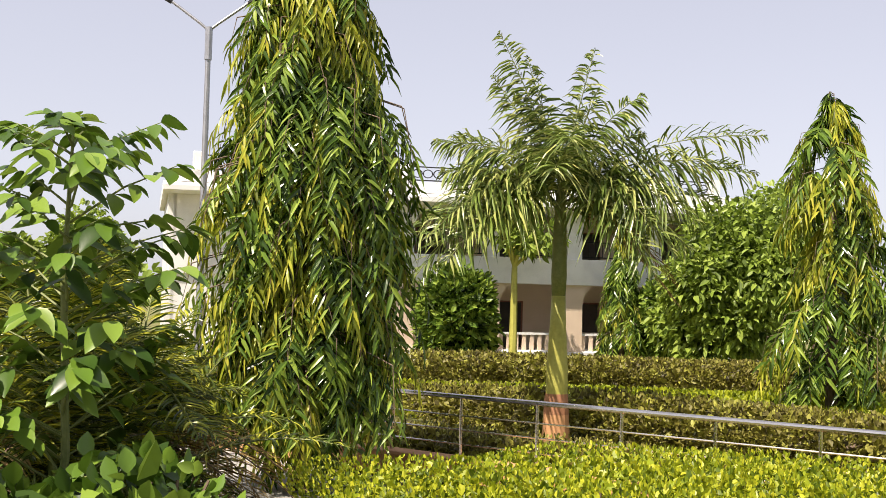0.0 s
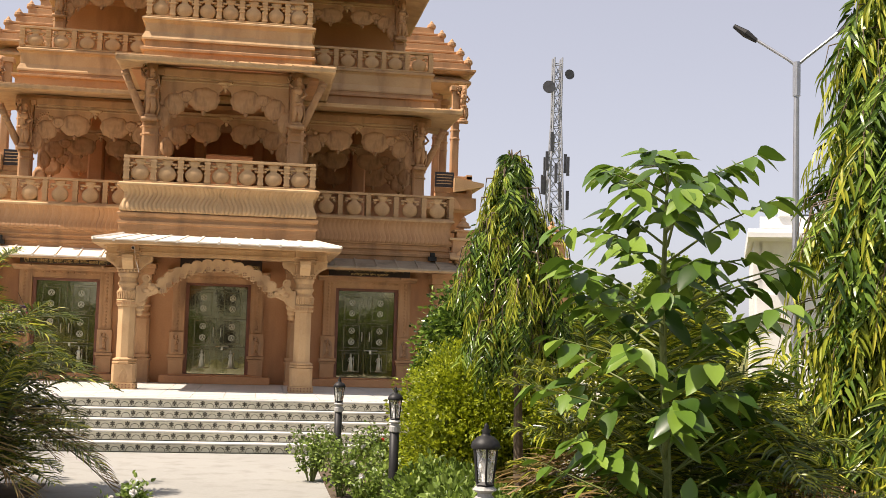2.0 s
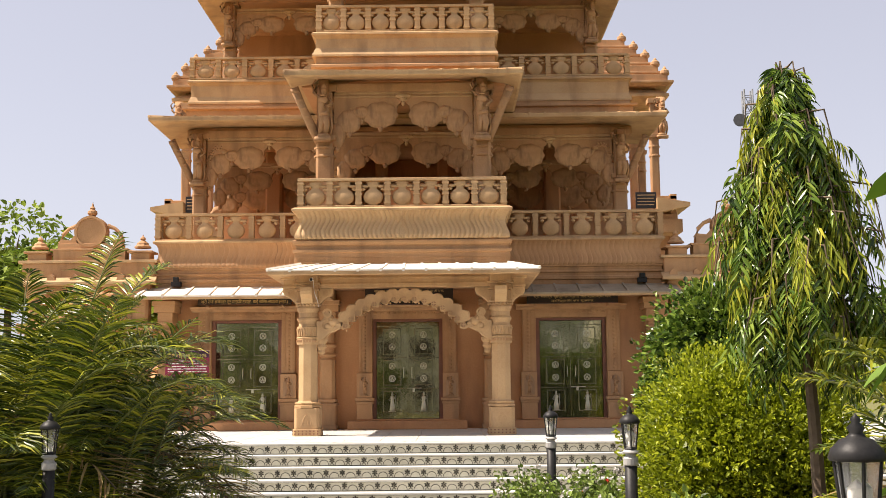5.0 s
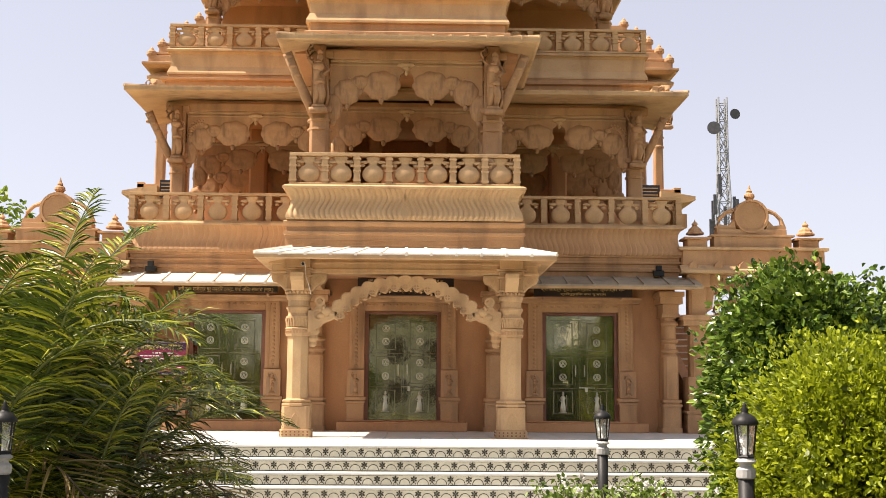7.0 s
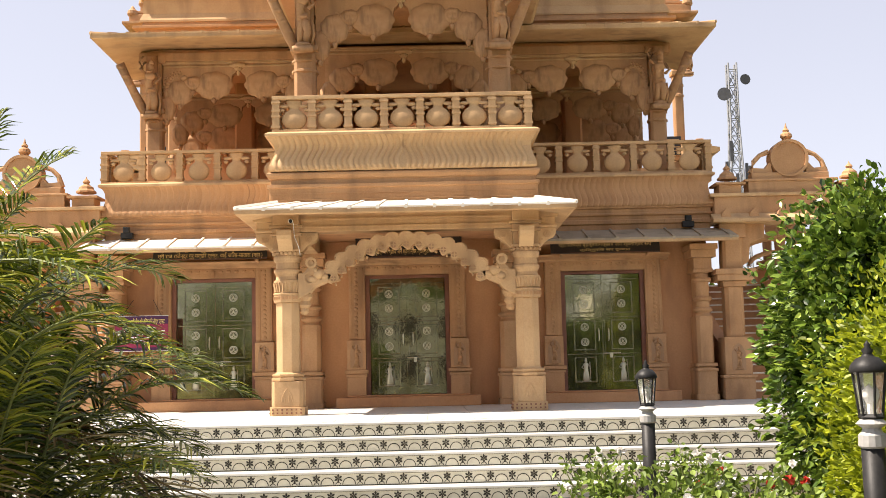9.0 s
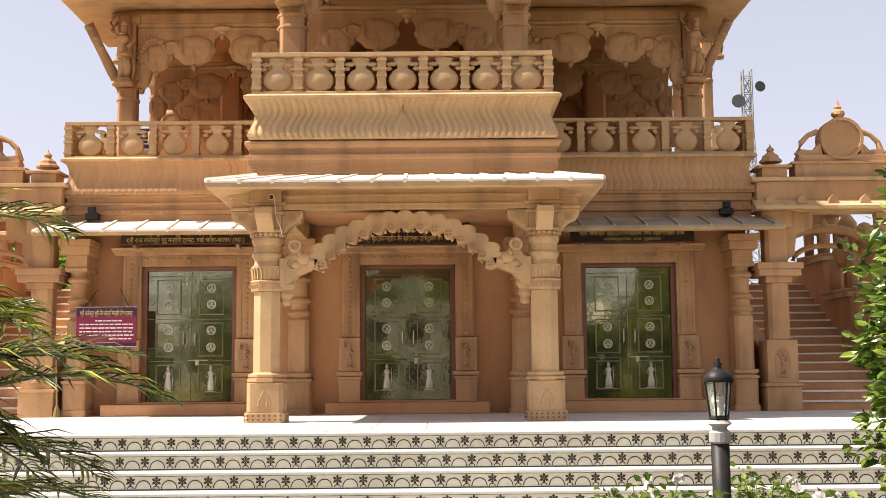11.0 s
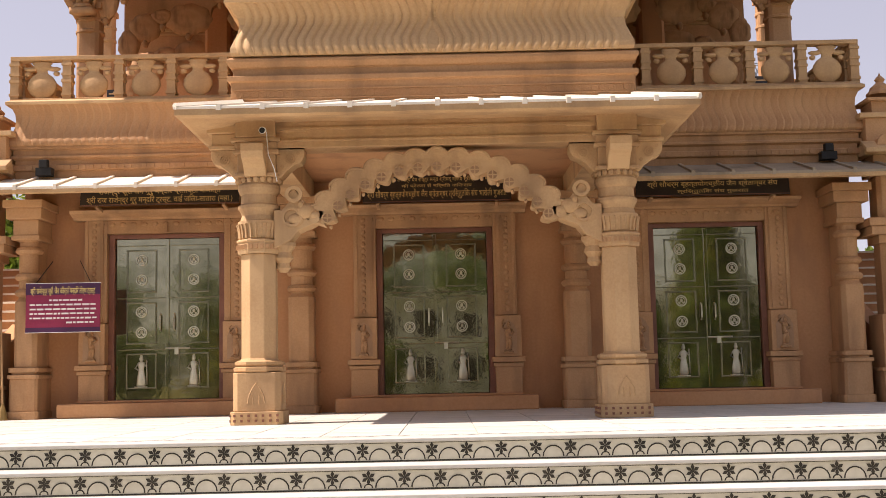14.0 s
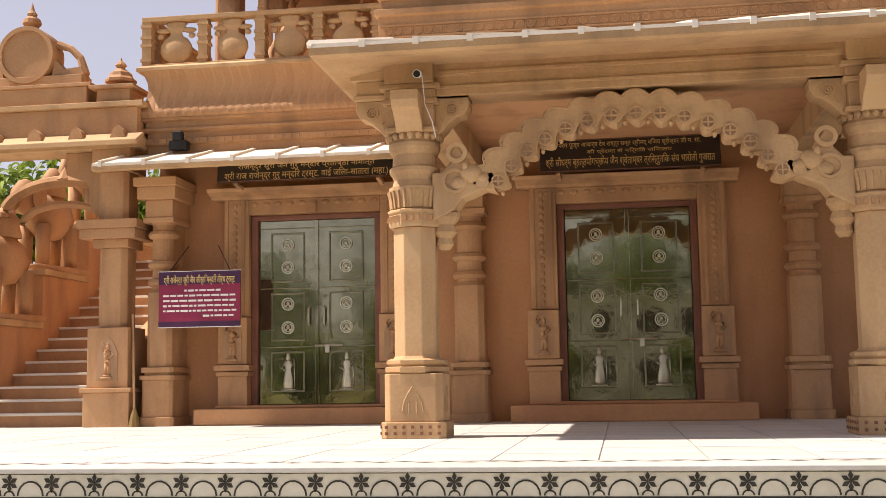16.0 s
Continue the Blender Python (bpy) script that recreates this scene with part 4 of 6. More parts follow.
    part("pendant", Geo().blob((xi, YB - 0.06, zi), (0.018, 0.06, 0.022), 8, 5), STONE_PALE, arch_ob)
for s in (-1, 1):
    # a beast's head and curled bracket at the arch's foot
    g = Geo().prism_y([(s * x, z) for x, z in ((1.60, 2.58), (1.52, 2.62), (1.42, 2.68), (1.36, 2.76), (1.22, 2.82), (1.08, 2.90), (1.12, 2.98), (1.26, 2.94), (1.30, 3.06), (1.40, 3.20), (1.50, 3.14), (1.45, 3.06), (1.52, 2.98), (1.60, 2.98))], YB - 0.13, YB + 0.13)
    b = part("arch_foot", g, STONE_PALE, arch_ob, bevel=0.015)
    part("curl", Geo().ring((s * 1.40, 3.13), 0.085, 0.035, YB - 0.16, YB - 0.12).ring((s * 1.42, 2.90), 0.10, 0.025, YB - 0.155, YB - 0.12).disc((s * 1.2, 2.88), 0.05, YB - 0.15, YB - 0.12), STONE_PALE, b)
    part("beast_head", Geo().blob((s * 1.29, YB - 0.10, 2.96), (0.10, 0.085, 0.085), 12, 8).blob((s * 1.20, YB - 0.11, 2.92), (0.06, 0.06, 0.05), 10, 6).blob((s * 1.33, YB - 0.15, 3.02), (0.03, 0.03, 0.04), 8, 5).blob((s * 1.38, YB - 0.10, 2.88), (0.09, 0.07, 0.07), 10, 6), STONE_PALE, b, smooth=True)
    part("corbel", Geo().lathe([(0.04, 2.36), (0.07, 2.40), (0.06, 2.45), (0.10, 2.50), (0.08, 2.56), (0.12, 2.62), (0.12, 2.66)], s * 1.52, YB, 12), STONE_PALE, b)

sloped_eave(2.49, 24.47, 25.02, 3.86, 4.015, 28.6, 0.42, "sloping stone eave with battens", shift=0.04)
# porch balcony
BF = 25.06
blk = Geo().skirt([(0.02, 3.98), (0.02, 4.24), (0.05, 4.25), (0.05, 4.30), (0.0, 4.31), (0.0, 4.38), (0.03, 4.39), (0.06, 4.44), (0.06, 4.47), (0.03, 4.49), (-0.3, 4.49), (-0.3, 3.98)], 2.0, BF, 28.6)
tpart("moulding", blk, STONE, bevel=0.004)
g = Geo()
for k in range(48):
    x = -1.98 + 0.0826 * k
    g.ring((x + 0.04, 4.115), 0.034, 0.010, BF - 0.030, BF - 0.01, 8).box(x + 0.078, x + 0.0835, BF - 0.029, BF - 0.01, 4.08, 4.15)
g.box(-2.0, 2.0, BF - 0.034, BF - 0.01, 4.155, 4.17).box(-2.0, 2.0, BF - 0.034, BF - 0.01, 4.06, 4.075)
tagged(tpart("frieze", g, STONE), kind="stuff")
wave = [(0.10, 5.03), (0.055, 4.98), (0.01, 4.91), (-0.005, 4.84), (0.01, 4.75), (0.045, 4.66), (0.075, 4.58), (0.08, 4.53), (0.06, 4.50)]
panel = tpart("balcony_panel", Geo().skirt(wave + [(-0.3, 4.49), (-0.3, 5.03)], 1.94, BF, 28.6), STONE_PALE)
ribs(1.93, BF, wave, 0.088, panel)
tpart("balcony_slab", Geo().skirt([(0.13, 5.03), (0.13, 5.07), (0.08, 5.10), (-0.6, 5.10), (-0.6, 5.03)], 1.94, BF, 28.6).box(-1.9, 1.9, BF + 0.1, 29.5, 4.95, 5.06), STONE_PALE, bevel=0.004)
balustrade(-1.965, 1.965, 25.06, 5.10, 5.655, 7)
for s in (-1, 1):
    side_balustrade(s * 1.90, 25.14, 28.4, 5.10, 5.655, 6)

# side bays of the ground storey
for s in (-1, 1):
    lo, hi = (2.05, 5.75) if s > 0 else (-5.75, -2.05)
    e = tpart("eave", Geo().prism_x([(27.72, 3.68), (27.72, 3.62), (27.78, 3.61), (28.60, 3.78), (28.60, 3.91), (28.5, 3.91)], lo, hi), STONE_PALE)
    # light painted by side: shaded tone on the right eave, sunlit on the left
    part("eave_top", Geo().prism_x([(27.712, 3.66), (27.712, 3.692), (28.5, 3.925), (28.5, 3.89)], lo + 0.01, hi - 0.01), WEATHERED_SHADE if s > 0 else CREAM, e)
    for k in range(8):
        g = Geo()
        x = lo + (hi - lo) * k / 7.5 + 0.1
        g.add([(x - 0.02, 27.705, 3.65), (x + 0.02, 27.705, 3.65), (x + 0.02, 27.705, 3.72), (x - 0.02, 27.705, 3.72), (x - 0.02, 28.5, 3.88), (x + 0.02, 28.5, 3.88), (x + 0.02, 28.5, 3.95), (x - 0.02, 28.5, 3.95)],
              [(0, 1, 2, 3), (7, 6, 5, 4), (0, 4, 5, 1), (1, 5, 6, 2), (2, 6, 7, 3), (3, 7, 4, 0)])
        part("batten", g, WEATHERED_SHADE if s > 0 else CREAM, e)
SF = 28.52
tpart("moulding", Geo().skirt([(0.0, 3.9), (0.0, 4.02), (0.04, 4.03), (0.04, 4.10), (0.0, 4.11), (0.0, 4.17), (0.05, 4.19), (0.05, 4.22), (0.02, 4.23), (0.02, 4.30), (0.07, 4.31), (0.07, 4.34), (-0.3, 4.35), (-0.3, 3.9)], 5.45, SF, 31.0), STONE, bevel=0.004)
wave2 = [(0.10, 4.88), (0.06, 4.84), (0.03, 4.77), (0.02, 4.68), (0.035, 4.58), (0.07, 4.48), (0.10, 4.41), (0.10, 4.36), (0.08, 4.34)]
side_panel = tpart("balcony_panel", Geo().skirt(wave2 + [(-0.3, 4.34), (-0.3, 4.88)], 5.42, SF, 31.0), STONE)
ribs(5.4, SF, wave2, 0.105, side_panel, 0.03, 0.006, 2.1, STONE)
g = Geo()
for s in (-1, 1):
    for k in range(34):
        x = s * (2.1 + 0.098 * k)
        g.box(x - 0.03, x + 0.03, SF - 0.055, SF - 0.03, 4.04, 4.09)
tagged(tpart("frieze", g, STONE), kind="stuff")
tpart("balcony_slab", Geo().skirt([(0.13, 4.88), (0.13, 4.92), (0.08, 4.95), (-0.7, 4.95), (-0.7, 4.88)], 5.42, SF, 31.0), STONE_PALE, bevel=0.004)
tpart("balcony_floor", Geo().box(-5.4, 5.4, SF + 0.3, 33.0, 4.75, 4.90), PLASTER)
for s in (-1, 1):
    balustrade(*((2.02, 5.53) if s > 0 else (-5.53, -2.02)), SF + 0.05, 4.95, 5.545, 5)
    side_balustrade(s * 5.46, SF + 0.15, 30.2, 4.95, 5.545, 3)

# second storey
for s in (-1, 1):
    upper_column(s * 1.54, 25.85, 5.06, 7.62, 0.40)
    statue(s * 1.54, 25.52, 6.55, 0.98, 0, 6)
    part("bracket_arm", STRUT, None, temple, at=OFF @ Matrix.Translation((s * 1.66, 25.7, 6.5)) @ Matrix.Diagonal((s, 1, 1, 1)))
    upper_column(s * 1.54, 28.9, 5.06, 7.62, 0.38)
    upper_column(s * 4.72, 29.25, 4.9, 7.45, 0.36)
    statue(s * 4.72, 28.92, 6.3, 0.95, 0, 6)
    part("bracket_arm", STRUT, None, temple, at=OFF @ Matrix.Translation((s * 4.84, 29.15, 6.25)) @ Matrix.Diagonal((s, 1, 1, 1)))
    torana(*((1.74, 4.56) if s > 0 else (-4.56, -1.74)), 7.25, 0.80, 29.18, 29.32)
    torana(*((1.74, 4.56) if s > 0 else (-4.56, -1.74)), 6.90, 0.72, 30.35, 30.45)
for s in (-1, 1):
    scroll(s * 1.14, 25.84, 6.98, -s)
    scroll(s * 2.0, 29.2, 6.85, s)
    scroll(s * 4.3, 29.2, 6.85, -s)
    scroll(s * 1.14, 27.58, 10.5, -s, 0.9)
    scroll(s * 3.9, 30.08, 10.25, -s, 0.85)
torana(-1.36, 1.36, 7.40, 0.80, 25.78, 25.92)
torana(-1.36, 1.36, 6.92, 0.74, 27.3, 27.42)
# unseen walls, added to keep daylight out of the middle bay
for s in (-1, 1):
    tpart("inner_wall", Geo().box(s * 1.6 - 0.1, s * 1.6 + 0.1, 29.15, 36.0, 5.06, 7.6), PLASTER)
tpart("beam", Geo().box(-1.75, 1.75, 25.68, 26.02, 7.50, 7.66), STONE, bevel=0.008)
for s in (-1, 1):
    tpart("side_beam", Geo().box(s * 1.575 - 0.175, s * 1.575 + 0.175, 26.02, 29, 7.5, 7.66), STONE, bevel=0.008)
for s in (-1, 1):
    lo, hi = (1.75, 5.0) if s > 0 else (-5.0, -1.75)
    tpart("beam", Geo().box(lo, hi, 29.1, 29.4, 7.36, 7.52), STONE, bevel=0.008)
sloped_eave(2.27, 24.9, 25.95, 7.70, 7.95, 29.0, 0.30, top=STONE_PALE, shift=0.04)
sloped_eave(5.60, 28.0, 29.1, 7.58, 7.78, 31.0, 0.33, top=STONE_PALE)
tpart("upper_ceiling", Geo().box(-2.0, 2.0, 25.8, 33, 7.62, 7.72).box(-5.0, 5.0, 29.2, 33, 7.50, 7.60), PLASTER)
# behind the middle opening the wall is set deep, to keep it dark
for a, b, c, d in ((-5.0, -0.9, 32.6, 4.9), (0.9, 5.0, 32.6, 4.9), (-0.9, 0.9, 32.6, 6.9), (-1.3, 1.3, 36.0, 4.9)):
    tpart("upper_wall", Geo().box(a, b, c, c + 0.3, d, 7.6), PLASTER)

# third storey
CF = 26.95
tpart("moulding", Geo().skirt([(0.05, 7.78), (0.05, 8.30), (0.12, 8.32), (0.12, 8.38), (0.03, 8.42), (0.03, 8.56), (-0.3, 8.56), (-0.3, 7.78)], 1.83, CF, 30.0), STONE, bevel=0.006)
tpart("balcony_panel", Geo().skirt([(0.08, 9.02), (0.03, 8.95), (0.03, 8.75), (0.10, 8.60), (0.10, 8.56), (-0.3, 8.56), (-0.3, 9.02)], 1.83, CF, 30.0), STONE_PALE)
tpart("balcony_slab", Geo().skirt([(0.11, 9.02), (0.11, 9.06), (0.06, 9.09), (-0.6, 9.09), (-0.6, 9.02)], 1.83, CF, 30.0).box(-1.8, 1.8, CF + 0.3, 31, 8.9, 9.04), STONE_PALE)
balustrade(-1.85, 1.85, CF, 9.09, 9.66, 7)
RF = 29.5
tpart("moulding", Geo().skirt([(0.3, 7.66), (0.3, 7.72), (0.12, 7.78), (0.12, 8.05), (0.2, 8.07), (0.2, 8.12), (0.06, 8.15), (0.06, 8.22), (-0.3, 8.22), (-0.3, 7.66)], 4.98, RF, 32.0), STONE, bevel=0.006)
tpart("balcony_panel", Geo().skirt([(0.06, 8.72), (0.02, 8.66), (0.02, 8.4), (0.08, 8.26), (0.08, 8.22), (-0.3, 8.22), (-0.3, 8.72)], 5.0, RF, 32.0), STONE_PALE)
tpart("balcony_slab", Geo().skirt([(0.1, 8.72), (0.1, 8.76), (0.05, 8.8), (-0.6, 8.8), (-0.6, 8.72)], 5.0, RF, 32.0).box(-5, 5, RF + 0.3, 34, 8.6, 8.75), STONE_PALE)
for s in (-1, 1):
    balustrade(*((1.92, 5.05) if s > 0 else (-5.05, -1.92)), RF, 8.80, 9.32, 5)
    upper_column(s * 4.25, 30.1, 8.75, 10.85, 0.34, 0.85)
    statue(s * 4.25, 29.84, 9.75, 0.85, 0, 6)
    upper_column(s * 1.5, 27.6, 9.06, 11.2, 0.36, 0.85)
    statue(s * 1.5, 27.36, 10.05, 0.9, 0, 6)
    torana(*((1.6, 4.1) if s > 0 else (-4.1, -1.6)), 10.55, 0.62, 30.04, 30.16)
torana(-1.34, 1.34, 10.85, 0.62, 27.54, 27.66)
sloped_eave(2.15, 26.75, 27.7, 11.1, 11.4, 30.5, 0.3, top=STONE_PALE)
sloped_eave(4.88, 29.0, 30.0, 10.72, 11.0, 33.0, 0.3, top=STONE_PALE)
tpart("upper_ceiling", Geo().box(-4.5, 4.5, 30.0, 34, 10.8, 10.9).box(-1.8, 1.8, 27.5, 33, 11.15, 11.25), PLASTER)
for a, b, c, d in ((-4.5, 4.5, 32.6, 32.9), (-4.5, -4.2, 32.9, 38), (4.2, 4.5, 32.9, 38)):
    tpart("upper_wall", Geo().box(a, b, c, d, 8.7, 10.9), PLASTER)
par = tpart("parapet", Geo().skirt([(0.0, 10.98), (0.0, 11.1), (0.08, 11.12), (0.08, 11.16), (0.0, 11.2), (0.0, 11.36), (-0.3, 11.36), (-0.3, 10.98)], 4.4, 29.9, 34.0).box(-1.9, 1.9, 27.7, 30.2, 11.3, 12.0), STONE, bevel=0.006)
fin = Geo().lathe([(0.10, 0), (0.13, 0.05), (0.12, 0.12), (0.06, 0.17), (0.05, 0.2), (0.0, 0.26)], 0, 0, 10).mesh("finial", STONE)
for k in range(19):
    part("finial", fin, None, par, at=Matrix.Translation((-4.32 + 0.48 * k, 29.98, 11.36)))

# the wider hall behind, drawn small and set back at its true size
REAR = Matrix.Translation((0, 5, 1.5)) @ Matrix.Scale(1.31, 4) @ Matrix.Translation((0, -5, -1.5))
front_parts = {ob.name for ob in bpy.data.objects}
tpart("rear_wall", Geo().box(-5.9, -5.5, 31.2, 41, P, 5.2).box(5.5, 5.9, 31.2, 41, P, 5.2).box(-5.9, 5.9, 41, 41.3, P, 9).box(-5.5, -5.1, 31.0, 31.4, P, 5.2).box(5.1, 5.5, 31.0, 31.4, P, 5.2), PLASTER)
tpart("rear_floor", Geo().box(-6.05, 6.05, 30.4, 41, 5.2, 5.5), STONE)
for s in (-1, 1):
    tpart("rear_eave", Geo().prism_y([(s * x, z) for x, z in ((5.45, 5.62), (6.2, 5.78), (6.2, 5.86), (5.45, 5.98))], 30.2, 41), STONE_PALE)
    tpart("rear_railing", Geo().box(min(s * 5.0, s * 5.95), max(s * 5.0, s * 5.95), 30.5, 30.62, 5.98, 6.06).box(min(s * 5.0, s * 5.95), max(s * 5.0, s * 5.95), 30.45, 30.65, 5.5, 5.62).box(min(s * 5.8, s * 5.95), max(s * 5.8, s * 5.95), 30.5, 40, 5.5, 6.1), STONE, bevel=0.006)
    upper_column(s * 5.5, 30.7, 5.5, 8.4, 0.24, 0.8)
    upper_column(s * 5.5, 32.6, 5.5, 8.4, 0.24, 0.8)
    upper_column(s * 5.2, 31.9, 5.5, 8.4, 0.22, 0.8)
    statue(s * 5.68, 30.6, 7.5, 0.8, 0, 4)
rf = tpart("rear_roof", Geo().skirt([(0.40, 8.62), (0.40, 8.56), (0.0, 8.42), (-0.3, 8.42), (-0.3, 8.86), (0.0, 8.86)], 5.55, 31.4, 40), STONE_PALE)
for k, (hw, z0, z1) in enumerate(((5.92, 8.80, 9.08), (5.74, 9.08, 9.36), (5.54, 9.36, 9.64), (5.3, 9.64, 9.92), (5.05, 9.92, 10.2))):
    part("roof_tier", Geo().skirt([(0.0, z0), (0.12, z0 + 0.05), (0.12, z0 + 0.10), (0.0, z0 + 0.13), (0.0, z1), (-1.2, z1), (-1.2, z0)], hw, 30.95 + 0.22 * k, 39.0), STONE, rf, bevel=0.006)
    for s in (-1, 1):
        for j in range(5):
            part("finial", fin, None, rf, at=Matrix.Translation((s * (hw - 0.06), 31.02 + 0.22 * k + 0.55 * j, z1 - 0.02)) @ Matrix.Diagonal((0.9, 0.9, 0.9 + 0.1 * (j % 2), 1)))
for ob in bpy.data.objects:
    if ob.parent == temple and ob.name not in front_parts:
        ob.matrix_basis = OFF @ REAR @ OFF.inverted() @ ob.matrix_basis

# pink interior glimpsed on the side bays
for s in (-1, 1):
    torana(*((1.7, 4.9) if s > 0 else (-4.9, -1.7)), 6.75, 0.85, 31.7, 31.82)
for x, y, w in ((-3.4, 31.6, 0.2), (3.4, 31.6, 0.2), (-0.75, 31.2, 0.15), (0.75, 31.2, 0.15)):
    tpart("inner_pier", Geo().box(x - w, x + w, y - w, y + w, 4.9, 7.55, 0.05), PLASTER)

# ---- side gateways and stairs ----
GY = 28.55


def gate_statue_elephant():
    g = Geo().blob((0, 0, 0.55), (0.24, 0.42, 0.26)).blob((0, -0.44, 0.72), (0.17, 0.17, 0.2))
    g.tube([(0, -0.56, 0.72), (0, -0.70, 0.55), (0, -0.68, 0.30), (0, -0.76, 0.22)], [0.09, 0.07, 0.05, 0.04])
    for sx in (-1, 1):
        g.blob((sx * 0.19, -0.38, 0.72), (0.04, 0.12, 0.16))
        for yy in (-0.26, 0.26):
            g.tube([(sx * 0.14, yy, 0.45), (sx * 0.14, yy, 0.0)], [0.10, 0.085])
    g.box(-0.3, 0.3, -0.5, 0.45, -0.06, 0.0)
    g.lathe([(0.2, 0.78), (0.16, 0.9), (0.17, 0.95), (0.05, 1.1)], 0, 0.05, 10)
    return g.mesh("elephant_statue", STONE, True)


ELEPHANT = gate_statue_elephant()
SPIRE = [(0.23, 0.0), (0.23, 0.16), (0.29, 0.18), (0.29, 0.22), (0.20, 0.27), (0.20, 0.31), (0.15, 0.36), (0.14, 0.41), (0.09, 0.45), (0.05, 0.49), (0.075, 0.53), (0.05, 0.57), (0.02, 0.60), (0.0, 0.66)]


def gateway(s):
    """A stone gateway with a roundel crest, set against the temple's flank; s: its side."""
    gt = thing("gateway", "carved sandstone gateway with a round crest and little spires", "gateway", pose(XC + s * 6.92, GY, P), "gateways beside the temple")
    M = Matrix.Translation((0, -GY, -P))

    def gp(name, g, mat=STONE, par=gt, bevel=0.0, smooth=False, label=""):
        return part(name, g, mat, par, label, M if par is gt else None, smooth, bevel)

    for e in (-1, 1):
        x = e * 1.12
        c = gp("column", Geo().box(x - 0.17, x + 0.17, GY - 0.17, GY + 0.17, 1.95, 2.85, 0.06), bevel=0.008)
        gp("column_base", Geo().box(x - 0.27, x + 0.27, GY - 0.27, GY + 0.27, P, P + 0.38).box(x - 0.30, x + 0.30, GY - 0.30, GY + 0.30, P + 0.38, P + 0.43).box(x - 0.24, x + 0.24, GY - 0.24, GY + 0.24, P + 0.43, 1.95), STONE, c, 0.008)
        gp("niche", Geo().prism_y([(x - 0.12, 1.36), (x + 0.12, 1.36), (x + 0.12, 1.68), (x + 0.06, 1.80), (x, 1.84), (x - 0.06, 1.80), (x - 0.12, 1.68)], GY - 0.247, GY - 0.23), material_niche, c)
        part("niche_figure", FIG, None, c, at=Matrix.Translation((x, GY - 0.24, 1.40)) @ Matrix.Diagonal((0.42, 0.36, 0.37, 1)))
        gp("capital", Geo().box(x - 0.21, x + 0.21, GY - 0.21, GY + 0.21, 2.85, 2.95).box(x - 0.33, x + 0.33, GY - 0.30, GY + 0.30, 2.95, 3.06).box(x - 0.36, x + 0.36, GY - 0.33, GY + 0.33, 3.06, 3.16).box(x - 0.18, x + 0.18, GY - 0.18, GY + 0.18, 3.16, 3.72, 0.05).box(x - 0.23, x + 0.23, GY - 0.23, GY + 0.23, 3.72, 3.98), STONE, c, 0.008)
        sp = gp("spire", Geo().box(x - 0.2, x + 0.2, GY - 0.2, GY + 0.2, 4.52, 4.68).box(x - 0.27, x + 0.27, GY - 0.27, GY + 0.27, 4.68, 4.72), bevel=0.006)
        gp("spire_cap", Geo().lathe([(r * 0.9, z * 0.8 + 4.58) for r, z in SPIRE[4:]], x, GY, 8, 0.5), STONE, sp)
        gp("bracket", Geo().prism_y([(x - e * 0.15, 3.2), (x - e * 0.3, 3.3), (x - e * 0.34, 3.62), (x - e * 0.6, 3.72), (x - e * 0.62, 3.98), (x - e * 0.15, 3.98)], GY - 0.09, GY + 0.09), STONE, c, 0.01)
    b = gp("beam", Geo().box(-1.42, 1.42, GY - 0.22, GY + 0.22, 4.14, 4.46), bevel=0.008)
    gp("cornice", Geo().prism_x([(GY - 0.2, 4.12), (GY - 0.42, 3.98), (GY - 0.42, 4.04), (GY - 0.22, 4.16)], -1.5, 1.5).box(-1.46, 1.46, GY - 0.24, GY + 0.24, 3.98, 4.12).box(-1.5, 1.5, GY - 0.27, GY + 0.27, 4.46, 4.52), STONE_PALE, b, 0.006)
    for k in range(6):
        gp("antefix", Geo().prism_y([(-1.25 + 0.5 * k - 0.09, 4.08), (-1.25 + 0.5 * k + 0.09, 4.08), (-1.25 + 0.5 * k + 0.06, 4.17), (-1.25 + 0.5 * k, 4.22), (-1.25 + 0.5 * k - 0.06, 4.17)], GY - 0.36, GY - 0.2), STONE, b)
    cr = gp("crest", Geo().box(-0.78, 0.78, GY - 0.17, GY + 0.17, 4.52, 4.74).box(-0.84, 0.84, GY - 0.2, GY + 0.2, 4.74, 4.78).box(-0.70, 0.70, GY - 0.13, GY + 0.13, 4.78, 4.90), bevel=0.006)
    gp("roundel", Geo().disc((0, 5.16), 0.34, GY - 0.12, GY + 0.12, 32).ring((0, 5.16), 0.345, 0.05, GY - 0.15, GY + 0.14, 32), STONE, cr)
    gp("crest_finial", Geo().lathe([(0.05, 5.48), (0.07, 5.52), (0.11, 5.57), (0.10, 5.62), (0.05, 5.66), (0.06, 5.69), (0.03, 5.73), (0.0, 5.84)], 0, GY, 12), STONE, cr)
    for e in (-1, 1):
        gp("scroll", Geo().tube([(e * 0.68, GY, 4.92), (e * 0.62, GY, 5.12), (e * 0.50, GY, 5.24), (e * 0.34, GY, 5.30)], [0.06, 0.045, 0.04, 0.05], 8).prism_y([(e * 0.30, 4.90), (e * 0.70, 4.90), (e * 0.66, 5.0), (e * 0.45, 4.98), (e * 0.34, 5.10)], GY - 0.08, GY + 0.08), STONE, cr)
    # scalloped inner arch, low behind the gateway
    arch = []
    for k in range(25):
        a = math.pi * k / 24
        arch.append((0.80 * math.cos(a), 3.42 + 0.42 * math.sin(a)))
